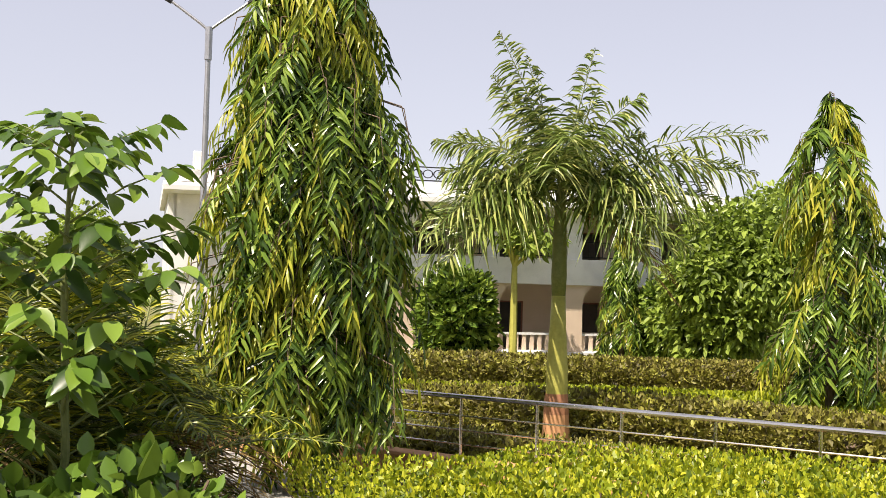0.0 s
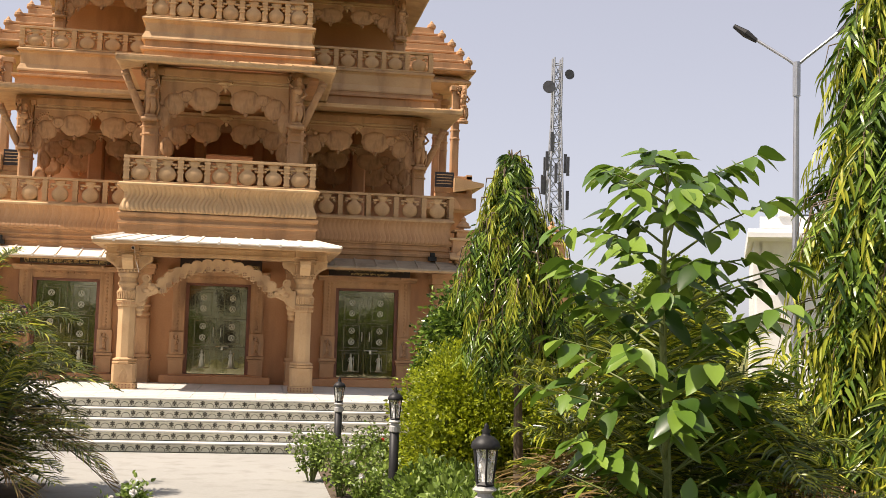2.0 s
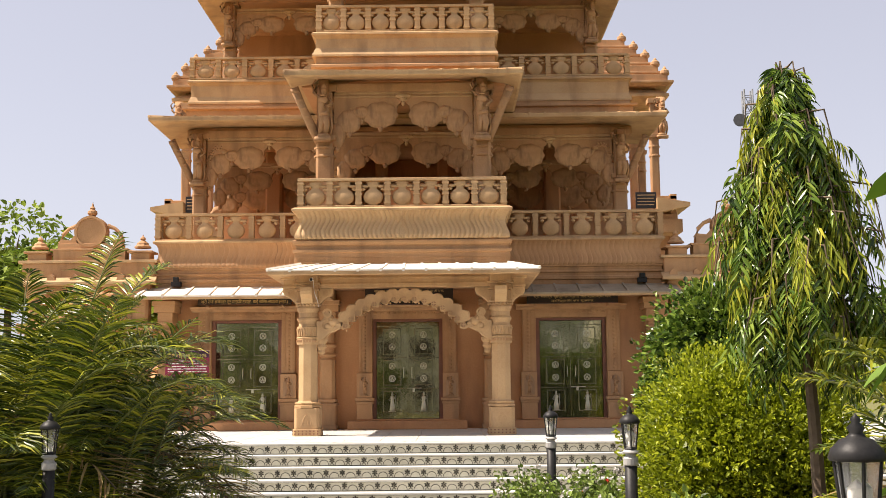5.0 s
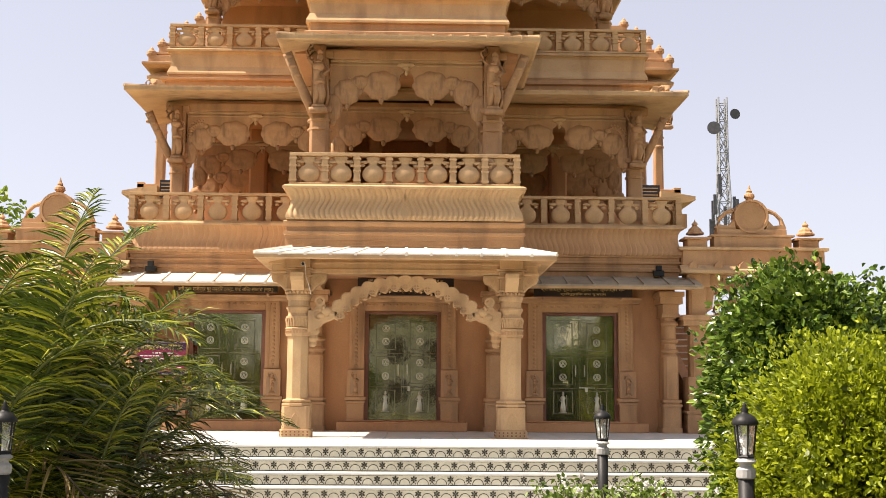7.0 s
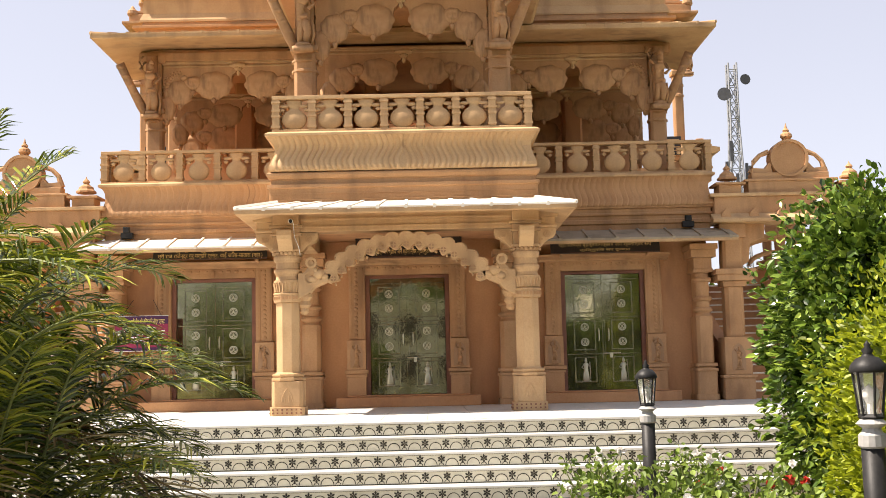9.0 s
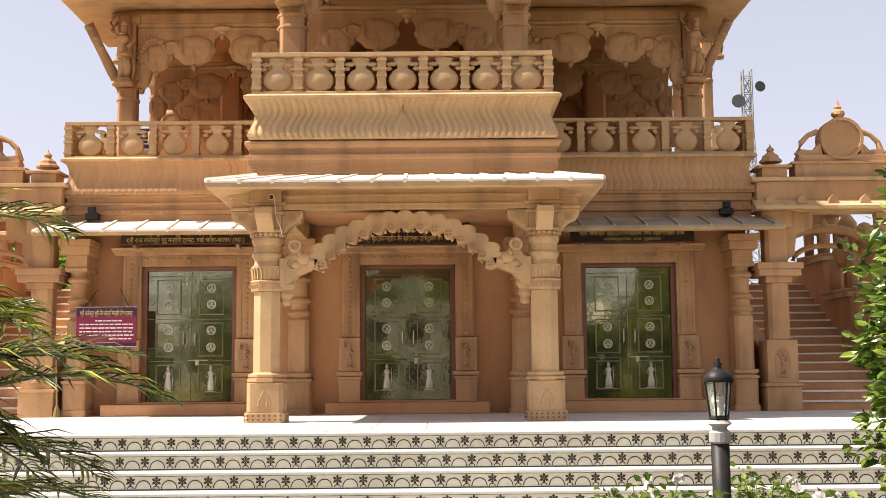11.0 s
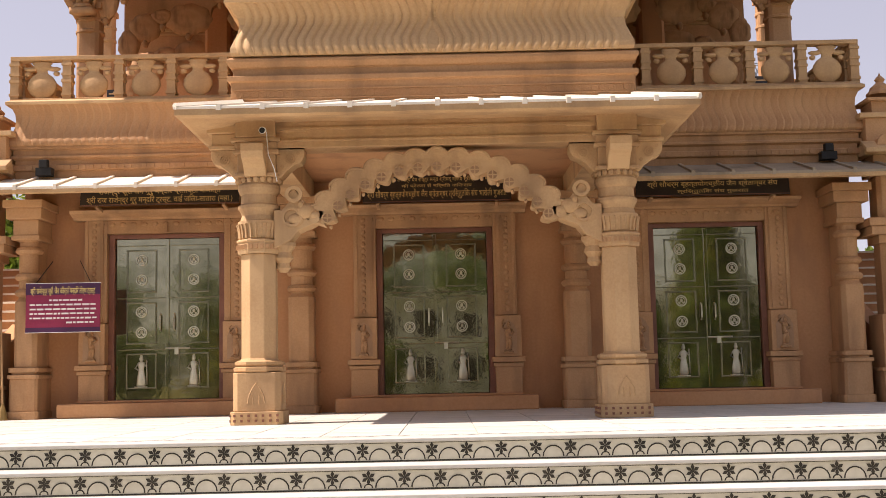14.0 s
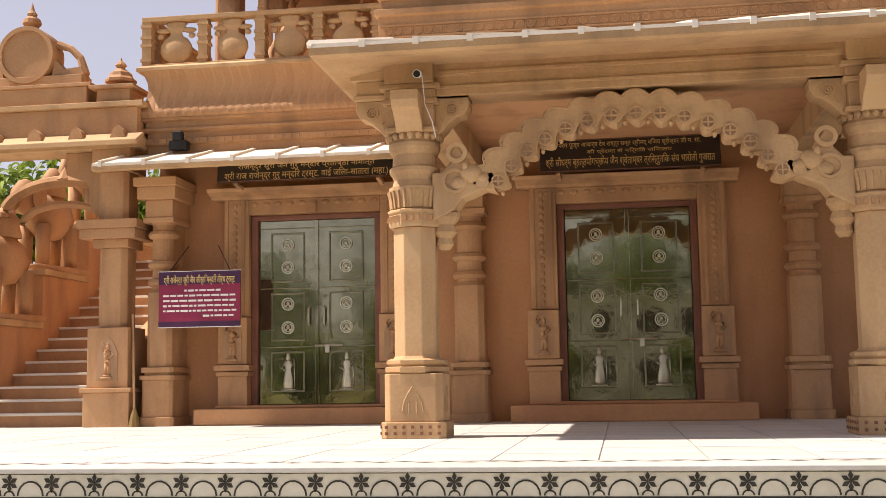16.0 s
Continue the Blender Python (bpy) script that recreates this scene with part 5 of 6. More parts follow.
    gp("gate_arch", Geo().tube([(x, GY + 0.9, z) for x, z in arch], 0.075, 8).tube([(0.55 * math.cos(math.pi * k / 12), GY + 0.9, 3.30 + 0.25 * math.sin(math.pi * k / 12)) for k in range(13)], 0.05, 6).lathe([(0.05, 3.8), (0.1, 3.86), (0.0, 4.02)], 0, GY + 0.9, 8), STONE)
    # the stair climbs away from the camera
    for k in range(15):
        st = part("stair_step", Geo().box(-1.15, 1.15, GY + 0.05 + 0.29 * k, GY + 0.35 + 0.29 * k + 0.3, P + 0.155 * k, P + 0.155 * (k + 1) - 0.03), PLASTER, gt, at=M)
        # treads in the sunlit tone, so their tops read as lit
        part("stair_tread", Geo().box(-1.15, 1.15, GY + 0.02 + 0.29 * k, GY + 0.38 + 0.29 * k, P + 0.155 * (k + 1) - 0.03, P + 0.155 * (k + 1)), CREAM, st, bevel=0.005)
    for y0, y1, z in ((0.4, 1.6, 2.05), (1.6, 2.9, 2.75), (2.9, 5.2, 3.5)):
        xx = s * 0.62
        pw = gp("parapet", Geo().box(min(xx, xx + s * 0.5), max(xx, xx + s * 0.5), GY + y0, GY + y1, P, z), PLASTER, bevel=0.01)
        gp("parapet_coping", Geo().box(min(xx - s * 0.05, xx + s * 0.55), max(xx - s * 0.05, xx + s * 0.55), GY + y0 - 0.05, GY + y1 - 0.051, z, z + 0.08), STONE_PALE, pw, bevel=0.008)
    gp("inner_parapet", Geo().prism_x([(GY + 0.1, P), (GY + 5.0, P), (GY + 5.0, 4.0), (GY + 0.1, 1.7)], -s * 1.2 - 0.1, -s * 1.2 + 0.1), PLASTER)
    for k, (yy, z) in enumerate(((1.0, 2.13), (2.2, 2.83), (3.6, 3.58))):
        e = tagged(new("elephant_statue", ELEPHANT), "weathered sandstone elephant statue on the stair parapet", "statue", "stair statues")
        e.matrix_basis = pose(XC + s * 7.79, GY + yy, z + 0.06 * 1.25, 0, 0, s * 12) @ Matrix.Diagonal((1.0, 1.1, 1.25, 1))
    return gt


for s in (-1, 1):
    gateway(s)

# ---- plaques and board ----


def plaque(cx, y, z0, z1, w, lines, tilt, label):
    """A black stone plaque with gold lettering, leaning forward."""
    h = z1 - z0
    pl = thing("plaque", label, "plaque", pose(XC + cx, y, (z0 + z1) / 2, -tilt, 0, 0), "plaques over the doors")
    part("panel", Geo().box(-w / 2, w / 2, -0.012, 0.012, -h / 2, h / 2), BLACK, pl, bevel=0.004)
    part("border", Geo().box(-w / 2, w / 2, -0.016, -0.010, h / 2 - 0.012, h / 2 - 0.005).box(-w / 2, w / 2, -0.016, -0.010, -h / 2 + 0.005, -h / 2 + 0.012), JAMB, pl)
    for body, size, dz, fit_w in lines:
        me = text_mesh("lettering", body, size, GOLD)
        xs = [v.co.x for v in me.vertices]
        k = fit_w / max(0.01, max(xs) - min(xs))
        part("lettering", me, None, pl, at=Matrix.Translation((-(max(xs) + min(xs)) / 2 * k, -0.014, dz)) @ Matrix.Diagonal((k, 1, 1, 1)))
    for e in (-1, 1):
        part("hanger", Geo().box(e * w * 0.4 - 0.02, e * w * 0.4 + 0.02, 0.0, 0.25, -h / 2 - 0.02, -h / 2 + 0.02), STONE, pl)
    return pl


plaque(-3.52, 28.30, 3.52, 3.75, 2.02, [("राजेन्द्र सूरी जैन गुरु मन्दिर प्रतिष्ठा निमित्ते", 0.075, 0.055, 1.55), ("श्री राज राजेन्द्र गुरु मन्दिर ट्रस्ट. वाई जिला-सातारा (महा.)", 0.10, -0.05, 1.85)], 8, "black stone plaque with gold lettering above the side door")
plaque(3.50, 28.30, 3.49, 3.72, 1.95, [("श्री सौधर्म बृहत्तपोगच्छीय जैन श्वेताम्बर संघ", 0.085, 0.035, 1.65), ("त्रिस्तुतिक संघ गुजरात", 0.06, -0.06, 0.9)], 8, "black stone plaque with gold lettering above the side door")
plaque(0.0, 28.42, 3.50, 3.86, 1.90, [("परम पूज्य आचार्य देव राष्ट्र सन्त श्रीमद् विजय सूरीश्वर जी म. सा.", 0.07, 0.115, 1.5), ("की प्रेरणा से निर्मित जिनालय", 0.055, 0.03, 0.9), ("श्री सौधर्म बृहत्तपोगच्छीय जैन श्वेताम्बर त्रिस्तुतिक संघ भारोली गुजरात", 0.115, -0.08, 1.78)], 8, "black stone plaque with gold lettering above the main door")

board = thing("notice_board", "maroon notice board with white and yellow lettering hung on the wall", "sign", pose(XC - 4.73, 28.30, 2.24, 0, 0, 1.5) @ Matrix.Diagonal((0.86, 1, 0.97, 1)))
part("panel", Geo().box(-0.54, 0.54, -0.012, 0.012, -0.315, 0.315), MAROON, board, bevel=0.004)
part("board_edge", Geo().box(-0.54, 0.54, -0.016, -0.011, 0.17, 0.315).box(-0.54, 0.54, -0.016, -0.011, -0.315, -0.255), NAVY, board)
for e in (-1, 1):
    part("rim", Geo().box(-0.545, 0.545, -0.015, 0.014, e * 0.317 - 0.005, e * 0.317 + 0.005), WHITE, board)
YELLOW = material("yellow_lettering", (0.72, 0.55, 0.16), (0.80, 0.64, 0.25), 0.6, 9, 0.0)
me = text_mesh("lettering", "श्री राजेन्द्र सूरी जैन कीर्ति मन्दिर तीर्थ ट्रस्ट", 0.13, YELLOW)
xs = [v.co.x for v in me.vertices]
k = 0.94 / (max(xs) - min(xs))
part("title_lettering", me, None, board, at=Matrix.Translation((-(max(xs) + min(xs)) / 2 * k, -0.018, 0.215)) @ Matrix.Diagonal((k, 1, 0.8, 1)))
for j in range(6):
    z = 0.10 - 0.058 * j
    w0, w1 = ((-0.2, 0.28) if j == 0 else (-0.48, 0.49) if j < 5 else (0.05, 0.48))
    g, x = Geo(), w0
    while x < w1 - 0.02:
        ln = min(random.uniform(0.03, 0.11), w1 - x)
        g.box(x, x + ln, -0.016, -0.012, z - 0.010 - random.uniform(0, 0.004), z + 0.009)
        x += ln + 0.018
    part("text_line", g, WHITE, board)
for e in (-1, 1):
    part("cord", Geo().tube([(e * 0.4, 0.0, 0.32), (e * 0.2, 0.12, 0.62)], 0.006, 4), IRON, board)

for s in (-1, 1):
    w = 0.48 if s > 0 else 0.42
    pl = thing("dark_plaque", "black inscribed plaque on the upper gallery railing", "plaque", Matrix.Translation((XC, 0, 0)) @ REAR @ pose(s * 5.22, 30.40, 5.94), "gallery plaques")
    part("panel", Geo().box(-w / 2, w / 2, -0.02, 0.02, -0.19, 0.19), BLACK, pl, bevel=0.005)
    g = Geo()
    for j in range(4):
        g.box(-w * 0.42, w * (0.42 - 0.05 * (j % 2)), -0.026, -0.018, 0.11 - 0.075 * j, 0.13 - 0.075 * j)
    part("text_line", g, STONE_PALE, pl)
    part("support", Geo().box(-w / 2, w / 2, 0.02, 0.1, -0.30, -0.20), STONE, pl)

cctv = thing("security_camera", "small white bullet security camera on the porch capital", "camera", pose(XC - 1.70, 25.07, 3.76))
part("camera_body", Geo().tube([(0, 0.0, 0), (0, -0.09, -0.02)], [0.03, 0.035], 12), WHITE, cctv)
part("lens", Geo().tube([(0, -0.088, -0.02), (0, -0.096, -0.022)], [0.03, 0.026], 12), IRON, cctv)
part("cable", Geo().tube([(0.03, -0.01, -0.02), (0.05, -0.02, -0.25), (0.11, -0.02, -0.40), (0.13, 0.02, -0.52)], 0.005, 4), WHITE, cctv)
for s in (-1, 1):
    fl = thing("floodlight", "small black floodlight on the stone ledge", "floodlight", pose(XC + s * 5.02, 28.36, 4.04), "ledge floodlights")
    part("housing", Geo().box(-0.06, 0.06, -0.05, 0.04, 0.0, 0.10, 0.015), IRON, fl, bevel=0.008)
    part("stand", Geo().box(-0.10, 0.10, -0.03, 0.10, -0.10, 0.0), IRON, fl)
broom = thing("broom", "long-handled broom leaning in the corner by the pier", "broom", pose(XC - 5.46, 28.28, P))
part("handle", Geo().tube([(0, 0, 0.1), (-0.10, 0.15, 1.25)], 0.014, 6), STONE_PALE, broom)
part("bristles", Geo().lathe([(0.07, 0.0), (0.045, 0.12), (0.016, 0.2)], 0, 0, 8), L_DRY, broom)

# ---- garden lamps ----


def garden_lamp():
    g = thing("garden_lamp", "black iron garden lamp with a glazed lantern", "lamp", group="garden lamps")
    part("post", Geo().lathe([(0.085, -0.1), (0.085, 0.0), (0.085, 0.05), (0.055, 0.09), (0.05, 0.5), (0.052, 1.04)], 0, 0, 14), IRON, g, smooth=True)
    part("collar", Geo().lathe([(0.05, 1.04), (0.062, 1.05), (0.062, 1.10), (0.045, 1.115), (0.04, 1.13), (0.07, 1.15), (0.05, 1.17)], 0, 0, 14), PALEGREY, g, "worn grey collar")
    c = part("cage", Geo().lathe([(0.045, 1.165), (0.06, 1.18), (0.045, 1.195)], 0, 0, 6), IRON, g)
    for k in range(6):
        a = 2 * math.pi * k / 6
        part("bar", Geo().tube([(0.05 * math.cos(a), 0.05 * math.sin(a), 1.18), (0.073 * math.cos(a), 0.073 * math.sin(a), 1.385)], 0.006, 5), IRON, c)
    pane = part("lantern_glass", Geo().lathe([(0.046, 1.19), (0.069, 1.383)], 0, 0, 6), glass, g, "clear ribbed lantern glass")
    pane.visible_shadow = False
    part("bulb", Geo().lathe([(0.012, 1.19), (0.014, 1.24), (0.03, 1.27), (0.03, 1.30), (0.0, 1.33)], 0, 0, 10), WHITE, g)
    part("cap", Geo().lathe([(0.083, 1.38), (0.087, 1.39), (0.078, 1.415), (0.052, 1.443), (0.03, 1.452), (0.02, 1.465), (0.028, 1.48), (0.012, 1.495), (0.016, 1.505), (0.0, 1.525)], 0, 0, 16), IRON, g, smooth=True)
    return g


lampA = garden_lamp()
lampA.matrix_basis = pose(0.76, 16.66, -0.02)
for x, y, z in ((1.09, 12.95, 0.02), (0.88, 6.98, 0.08), (-3.75, 13.3, 0.0)):
    copy_thing(lampA, pose(x, y, z, 0, 0, random.uniform(0, 60)))

# ---- plants ----


def cloud(n, box, power=4.0, fill=0.25, rough=0.0):
    """Points on and just under the skin of a rounded block; also the outward direction at each."""
    x0, x1, y0, y1, z0, z1 = box
    d = unit(rng.normal(size=(n, 3)))
    k = (np.abs(d) ** power).sum(1) ** (-1 / power)
    p = d * k[:, None]
    lump = 1 + 0.07 * np.sin(5.1 * p[:, 0] + 3 * p[:, 2]) + 0.06 * np.sin(6.3 * p[:, 1] + 4.2 * p[:, 2] + 1) + 0.04 * np.sin(11 * p[:, 0] + 9 * p[:, 1]) + rough * (np.sin(17 * p[:, 0] + 2) * np.sin(19 * p[:, 1]) + np.sin(15 * p[:, 2] + 1) * np.sin(13 * (p[:, 0] + p[:, 1])))
    p *= (lump * (1 - fill * rng.random(n) ** 2))[:, None]
    c, h = np.array([(x0 + x1) / 2, (y0 + y1) / 2, (z0 + z1) / 2]), np.array([(x1 - x0) / 2, (y1 - y0) / 2, (z1 - z0) / 2])
    return c + p * h, unit(np.sign(d) * np.abs(d) ** 1.5 / h)


def shrub(name, label, box, mat, n, leaf, m=None, power=4.0, up=0.5, core=0.80, category="shrub", width=0.5, group="", rough=0.0):
    """A clipped shrub: stems, a dense inner mass of leaves and an outer skin of small leaves."""
    x0, x1, y0, y1, z0, z1 = box
    t = thing(name, label, category, m, group)
    P_, O = cloud(n, box, power, 0.25, rough)
    D = unit(O + rng.normal(size=(n, 3)) * 0.6 + np.array((0, 0, up)))
    L = leaf * rng.uniform(0.7, 1.3, n)
    part("foliage", leaf_mesh("foliage", mat, P_, D, unit(rng.normal(size=(n, 3)) * 0.7 + O), L, L * width, 0.15, 0.2, leaf > 0.12 and n < 1000), None, t)
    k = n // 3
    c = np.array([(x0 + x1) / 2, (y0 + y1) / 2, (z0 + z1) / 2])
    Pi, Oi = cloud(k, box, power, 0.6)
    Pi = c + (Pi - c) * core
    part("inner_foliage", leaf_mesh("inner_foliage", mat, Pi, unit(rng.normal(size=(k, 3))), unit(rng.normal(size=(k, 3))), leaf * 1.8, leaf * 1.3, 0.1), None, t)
    g = Geo()
    for j in range(7):
        bx, by = c[0] + (x1 - x0) * rng.uniform(-0.25, 0.25), c[1] + (y1 - y0) * rng.uniform(-0.25, 0.25)
        g.tube([(c[0] + 0.4 * (bx - c[0]), c[1] + 0.4 * (by - c[1]), 0), (bx, by, (z0 + z1) / 2), (bx + rng.uniform(-0.2, 0.2), by, z1 * 0.85)], [0.03, 0.022, 0.01], 5)
    part("branchwork", g, BARK, t)
    return t


def ashoka(name_label, h, r, profile, n_sprig, m, young=0.4, leaf=0.19, ragged=0.15, lean=(0.0, 0.0)):
    """A weeping mast tree: a trunk, drooping boughs in uneven tufts and two-ranked sprays of long leaves; profile: (height, half-width) as shares of h and r; lean: how far its top stands off its foot."""
    t = thing("ashoka_tree", name_label, "tree", m, "weeping mast trees")
    part("trunk", Geo().tube([(0, 0, 0), (lean[0] * 0.4 + 0.02, lean[1] * 0.4, h * 0.4), (lean[0], lean[1], h * 0.97)], [0.075 * r + 0.02, 0.06 * r + 0.01, 0.012], 8), BARK, t)
    tw = Geo()
    zs, ws = [p[0] for p in profile], [p[1] for p in profile]
    sets = {0: [[], [], [], []], 1: [[], [], [], []]}
    boughs = max(24, n_sprig // 9)
    for b in range(boughs):
        s0 = zs[0] + (1 - zs[0]) * (b + rng.random()) / boughs
        a0 = 2.399 * b + rng.uniform(-0.3, 0.3)
        reach = np.interp(s0, zs, ws) * (1 + ragged * rng.uniform(-1.3, 1.3))
        k = 1 if rng.random() < young * (0.25 + 0.75 * s0) * 0.8 else 0
        for i in range(n_sprig // boughs):
            s = s0 + rng.normal() * 0.018
            a = a0 + rng.normal() * 0.24
            rr = r * reach * rng.uniform(0.4, 1.0) ** 0.6
            z = h * min(1.0, s)
            axis = np.array((lean[0], lean[1], 0)) * (z / h)
            out = np.array((math.cos(a), math.sin(a), 0))
            side0 = np.array((-out[1], out[0], 0))
            ln = min(z + 0.05, rng.uniform(1.2, 3.2) * leaf * (0.55 if s > 0.85 else 1.0))
            sway = side0 * rng.uniform(-0.45, 0.45) * ln
            p0 = axis + np.array((out[0] * rr * 0.3, out[1] * rr * 0.3, z + 0.30 * rr))
            p1 = axis + out * rr + (0, 0, z + 0.08) + sway * 0.3
            p2 = axis + out * (rr + 0.20 * ln) + sway + (0, 0, z - ln * 0.85)
            if i % 3 == 0:
                tw.tube([tuple(axis + (0, 0, z + 0.2 * rr)), tuple(p0), tuple(p1), tuple(p2)], [0.012, 0.010, 0.007, 0.003], 4)
            kk = k if rng.random() < 0.85 else 1 - k
            face = unit(out + side0 * rng.uniform(-1.1, 1.1) + np.array((0, 0, rng.uniform(0.1, 1.1))))
            for j in range(14):
                u = 0.25 + 0.75 * j / 13
                q = (1 - u) ** 2 * p0 + 2 * u * (1 - u) * p1 + u * u * p2
                along = unit(2 * (1 - u) * (p1 - p0) + 2 * u * (p2 - p1))
                across = np.cross(along, face) * (1 if j % 2 else -1)
                spread = 1.15 if kk == 0 else 0.7
                dd = across * spread * rng.uniform(0.7, 1.2) + along * 0.5 + np.array((0, 0, -0.35 if kk == 0 else -0.8)) + rng.normal(size=3) * 0.22
                sets[kk][0].append(q)
                sets[kk][1].append(dd)
                sets[kk][2].append(face + rng.normal(size=3) * 0.35)
                sets[kk][3].append(leaf * rng.uniform(0.7, 1.15) * (0.85 if kk else 1.0))
    part("branchwork", tw, BARK, t)
    for k, nm, mat in ((0, "crown", L_ASHOKA), (1, "young_leaves", L_YOUNG)):
        A, B, C, L = sets[k]
        L = np.array(L)
        part(nm, leaf_mesh(nm, mat, A, B, C, L, L * (0.215 if k == 0 else 0.19), 0.45, 0.25), None, t, "yellow-green young leaves" if k else "")
    return t


def fronds(t, specs, mat, name="frond", stem=GREENSTEM, vee=0.55, leaflet_w=0.025, lean=1.0, droop=0.28, low=0.3):
    """Feather palm leaves; specs: (base, heading, rise, length, arch, leaflet length, pairs)."""
    for base, head, rise, ln, archd, ll, pairs in specs:
        base = np.array(base, float)
        h = np.array((math.cos(head), math.sin(head), 0))
        pts = []
        for j in range(9):
            u = j / 8
            pts.append(base + h * ln * (u * math.cos(rise) * (1 + 0.25 * u)) + np.array((0, 0, ln * (u * math.sin(rise) - archd * u ** 2.2))))
        pts = np.array(pts)
        side0 = np.array((-h[1], h[0], 0))
        fr = part(name, Geo().tube([tuple(p) for p in pts], [0.016 - 0.0015 * j for j in range(9)], 5), stem, t)
        A, B, C, L = [], [], [], []
        for j in range(pairs):
            u = 0.16 + 0.84 * j / (pairs - 1)
            x = u * 8
            i = min(int(x), 7)
            p = pts[i] + (pts[i + 1] - pts[i]) * (x - i)
            d = unit(pts[i + 1] - pts[i])
            upv = np.cross(d, side0)
            upv = upv if upv[2] > 0 else -upv
            prof = math.sin(math.pi * min(1.0, 0.12 + 0.88 * u)) ** 0.55
            for e in (-1, 1):
                A.append(p)
                B.append(side0 * e * (0.9 - 0.25 * u) + d * (0.35 + 0.55 * u) * lean + upv * vee * rng.uniform(low, 1.0) + rng.normal(size=3) * 0.06)
                C.append(upv + rng.normal(size=3) * 0.15)
                L.append(max(0.06, ll * prof * rng.uniform(0.85, 1.1)))
        part("leaf_blade", leaf_mesh("leaf_blade", mat, A, B, C, np.array(L), leaflet_w, droop, 0.25), None, fr)


def areca(m, label, n, size, spread=0.3, dry=2, pairs=34, low=0.75):
    """A clump of cane palms with arching feathery leaves."""
    t = thing("areca_palm", label, "palm", m, "areca palm clumps")
    stems, specs, drys = Geo(), [], []
    for i in range(n):
        a = 2.399 * i + rng.uniform(-0.3, 0.3)
        b = spread * math.sqrt(rng.random())
        bx, by = b * math.cos(a), b * math.sin(a)
        z = size * rng.uniform(0.15, 0.45)
        stems.tube([(bx, by, 0), (bx * 1.2, by * 1.2, z)], [0.03, 0.02], 6)
        rise = rng.uniform(low, 1.50)
        specs.append(((bx * 1.2, by * 1.2, z), a + rng.uniform(-0.4, 0.4), rise, size * rng.uniform(0.5, 0.8), rng.uniform(0.35, 0.75) * (1 if rise < 1.15 else 0.6), size * 0.165, pairs + 4))
        if i % 3 < 2:
            specs.append(((bx * 1.1, by * 1.1, size * rng.uniform(0.03, 0.16)), a + rng.uniform(-0.6, 0.6), rng.uniform(0.5, 1.2), size * rng.uniform(0.3, 0.48), rng.uniform(0.3, 0.7), size * 0.15, 26))
    for i in range(dry):
        a = rng.uniform(0, 6.28)
        drys.append(((0.1 * math.cos(a), 0.1 * math.sin(a), size * 0.4), a, rng.uniform(0.0, 0.4), size * 0.6, 0.8, size * 0.2, pairs - 8))
    part("cane_base", stems, GREENSTEM, t)
    fronds(t, specs, L_ARECA, leaflet_w=0.022, vee=0.5, droop=0.4, lean=0.62)
    fronds(t, drys, L_DRY, "dry_frond", BARK)
    return t


def bushy_tree(name, label, m, h, crown, n, leaf, mat, trunk_r=0.08, trunk_h=None, limbs=7, power=2.2, lumps=9, trunk_mat=None):
    """A round-headed tree: tapered trunk, limbs and a crown of leafy clumps with gaps. crown: half-widths."""
    t = thing(name, label, "tree", m)
    cz = h - crown[2]
    th = trunk_h or cz
    g = Geo().tube([(0, 0, 0), (0.03, 0.02, th * 0.5), (0, 0, th)], [trunk_r, trunk_r * 0.8, trunk_r * 0.6], 8)
    cs = []
    for i in range(lumps):
        d = unit(rng.normal(size=3))
        cs.append((d * np.array(crown) * rng.uniform(0.45, 0.72) + (0, 0, cz), np.array(crown) * rng.uniform(0.34, 0.52)))
    for c, _ in cs[:limbs]:
        g.tube([(0, 0, th * 0.9), tuple(c * (0.5, 0.5, 0.5) + np.array((0, 0, th * 0.45))), tuple(c)], [trunk_r * 0.5, trunk_r * 0.3, 0.01], 6)
    part("trunk", g, trunk_mat or BARK, t)
    A, B, C = [], [], []
    for c, r in cs:
        k = n // lumps
        d = unit(rng.normal(size=(k, 3)))
        A.append(c + d * r * (1 - 0.5 * rng.random((k, 1)) ** 2))
        B.append(d + rng.normal(size=(k, 3)) * 0.7 + (0, 0, -0.15))
        C.append(d * 0.5 + rng.normal(size=(k, 3)) * 0.5 + (0, 0, 0.8))
    A, B, C = np.concatenate(A), np.concatenate(B), np.concatenate(C)
    L = leaf * rng.uniform(0.7, 1.3, len(A))
    part("crown", leaf_mesh("crown", mat, A, B, C, L, L * 0.5, 0.25, 0.2), None, t)
    return t


# the tall weeping tree and its smaller fellows
ashoka("tall weeping mast tree with hanging yellow-green leaves", 6.9, 1.20, ((0.11, 0.30), (0.15, 0.75), (0.20, 0.97), (0.40, 0.93), (0.60, 0.78), (0.77, 0.60), (0.88, 0.44), (0.95, 0.28), (1.0, 0.06)), 1500, pose(6.29, 11.53, 0), 0.66, 0.235, 0.20)
ashoka("slim weeping mast tree beside the clipped shrubs", 3.76, 0.50, ((0.50, 0.62), (0.58, 0.95), (0.70, 0.94), (0.80, 0.76), (0.9, 0.46), (1.0, 0.10)), 760, pose(2.03, 11.0, 0), 0.5, 0.105, 0.26, (-0.16, 0.0))
ashoka("weeping mast tree on the far lawn", 6.5, 1.45, ((0.06, 0.9), (0.3, 0.85), (0.5, 0.8), (0.75, 0.5), (0.9, 0.28), (1.0, 0.10)), 330, pose(19.7, 13.8, 0), 0.5, 0.34, 0.34)

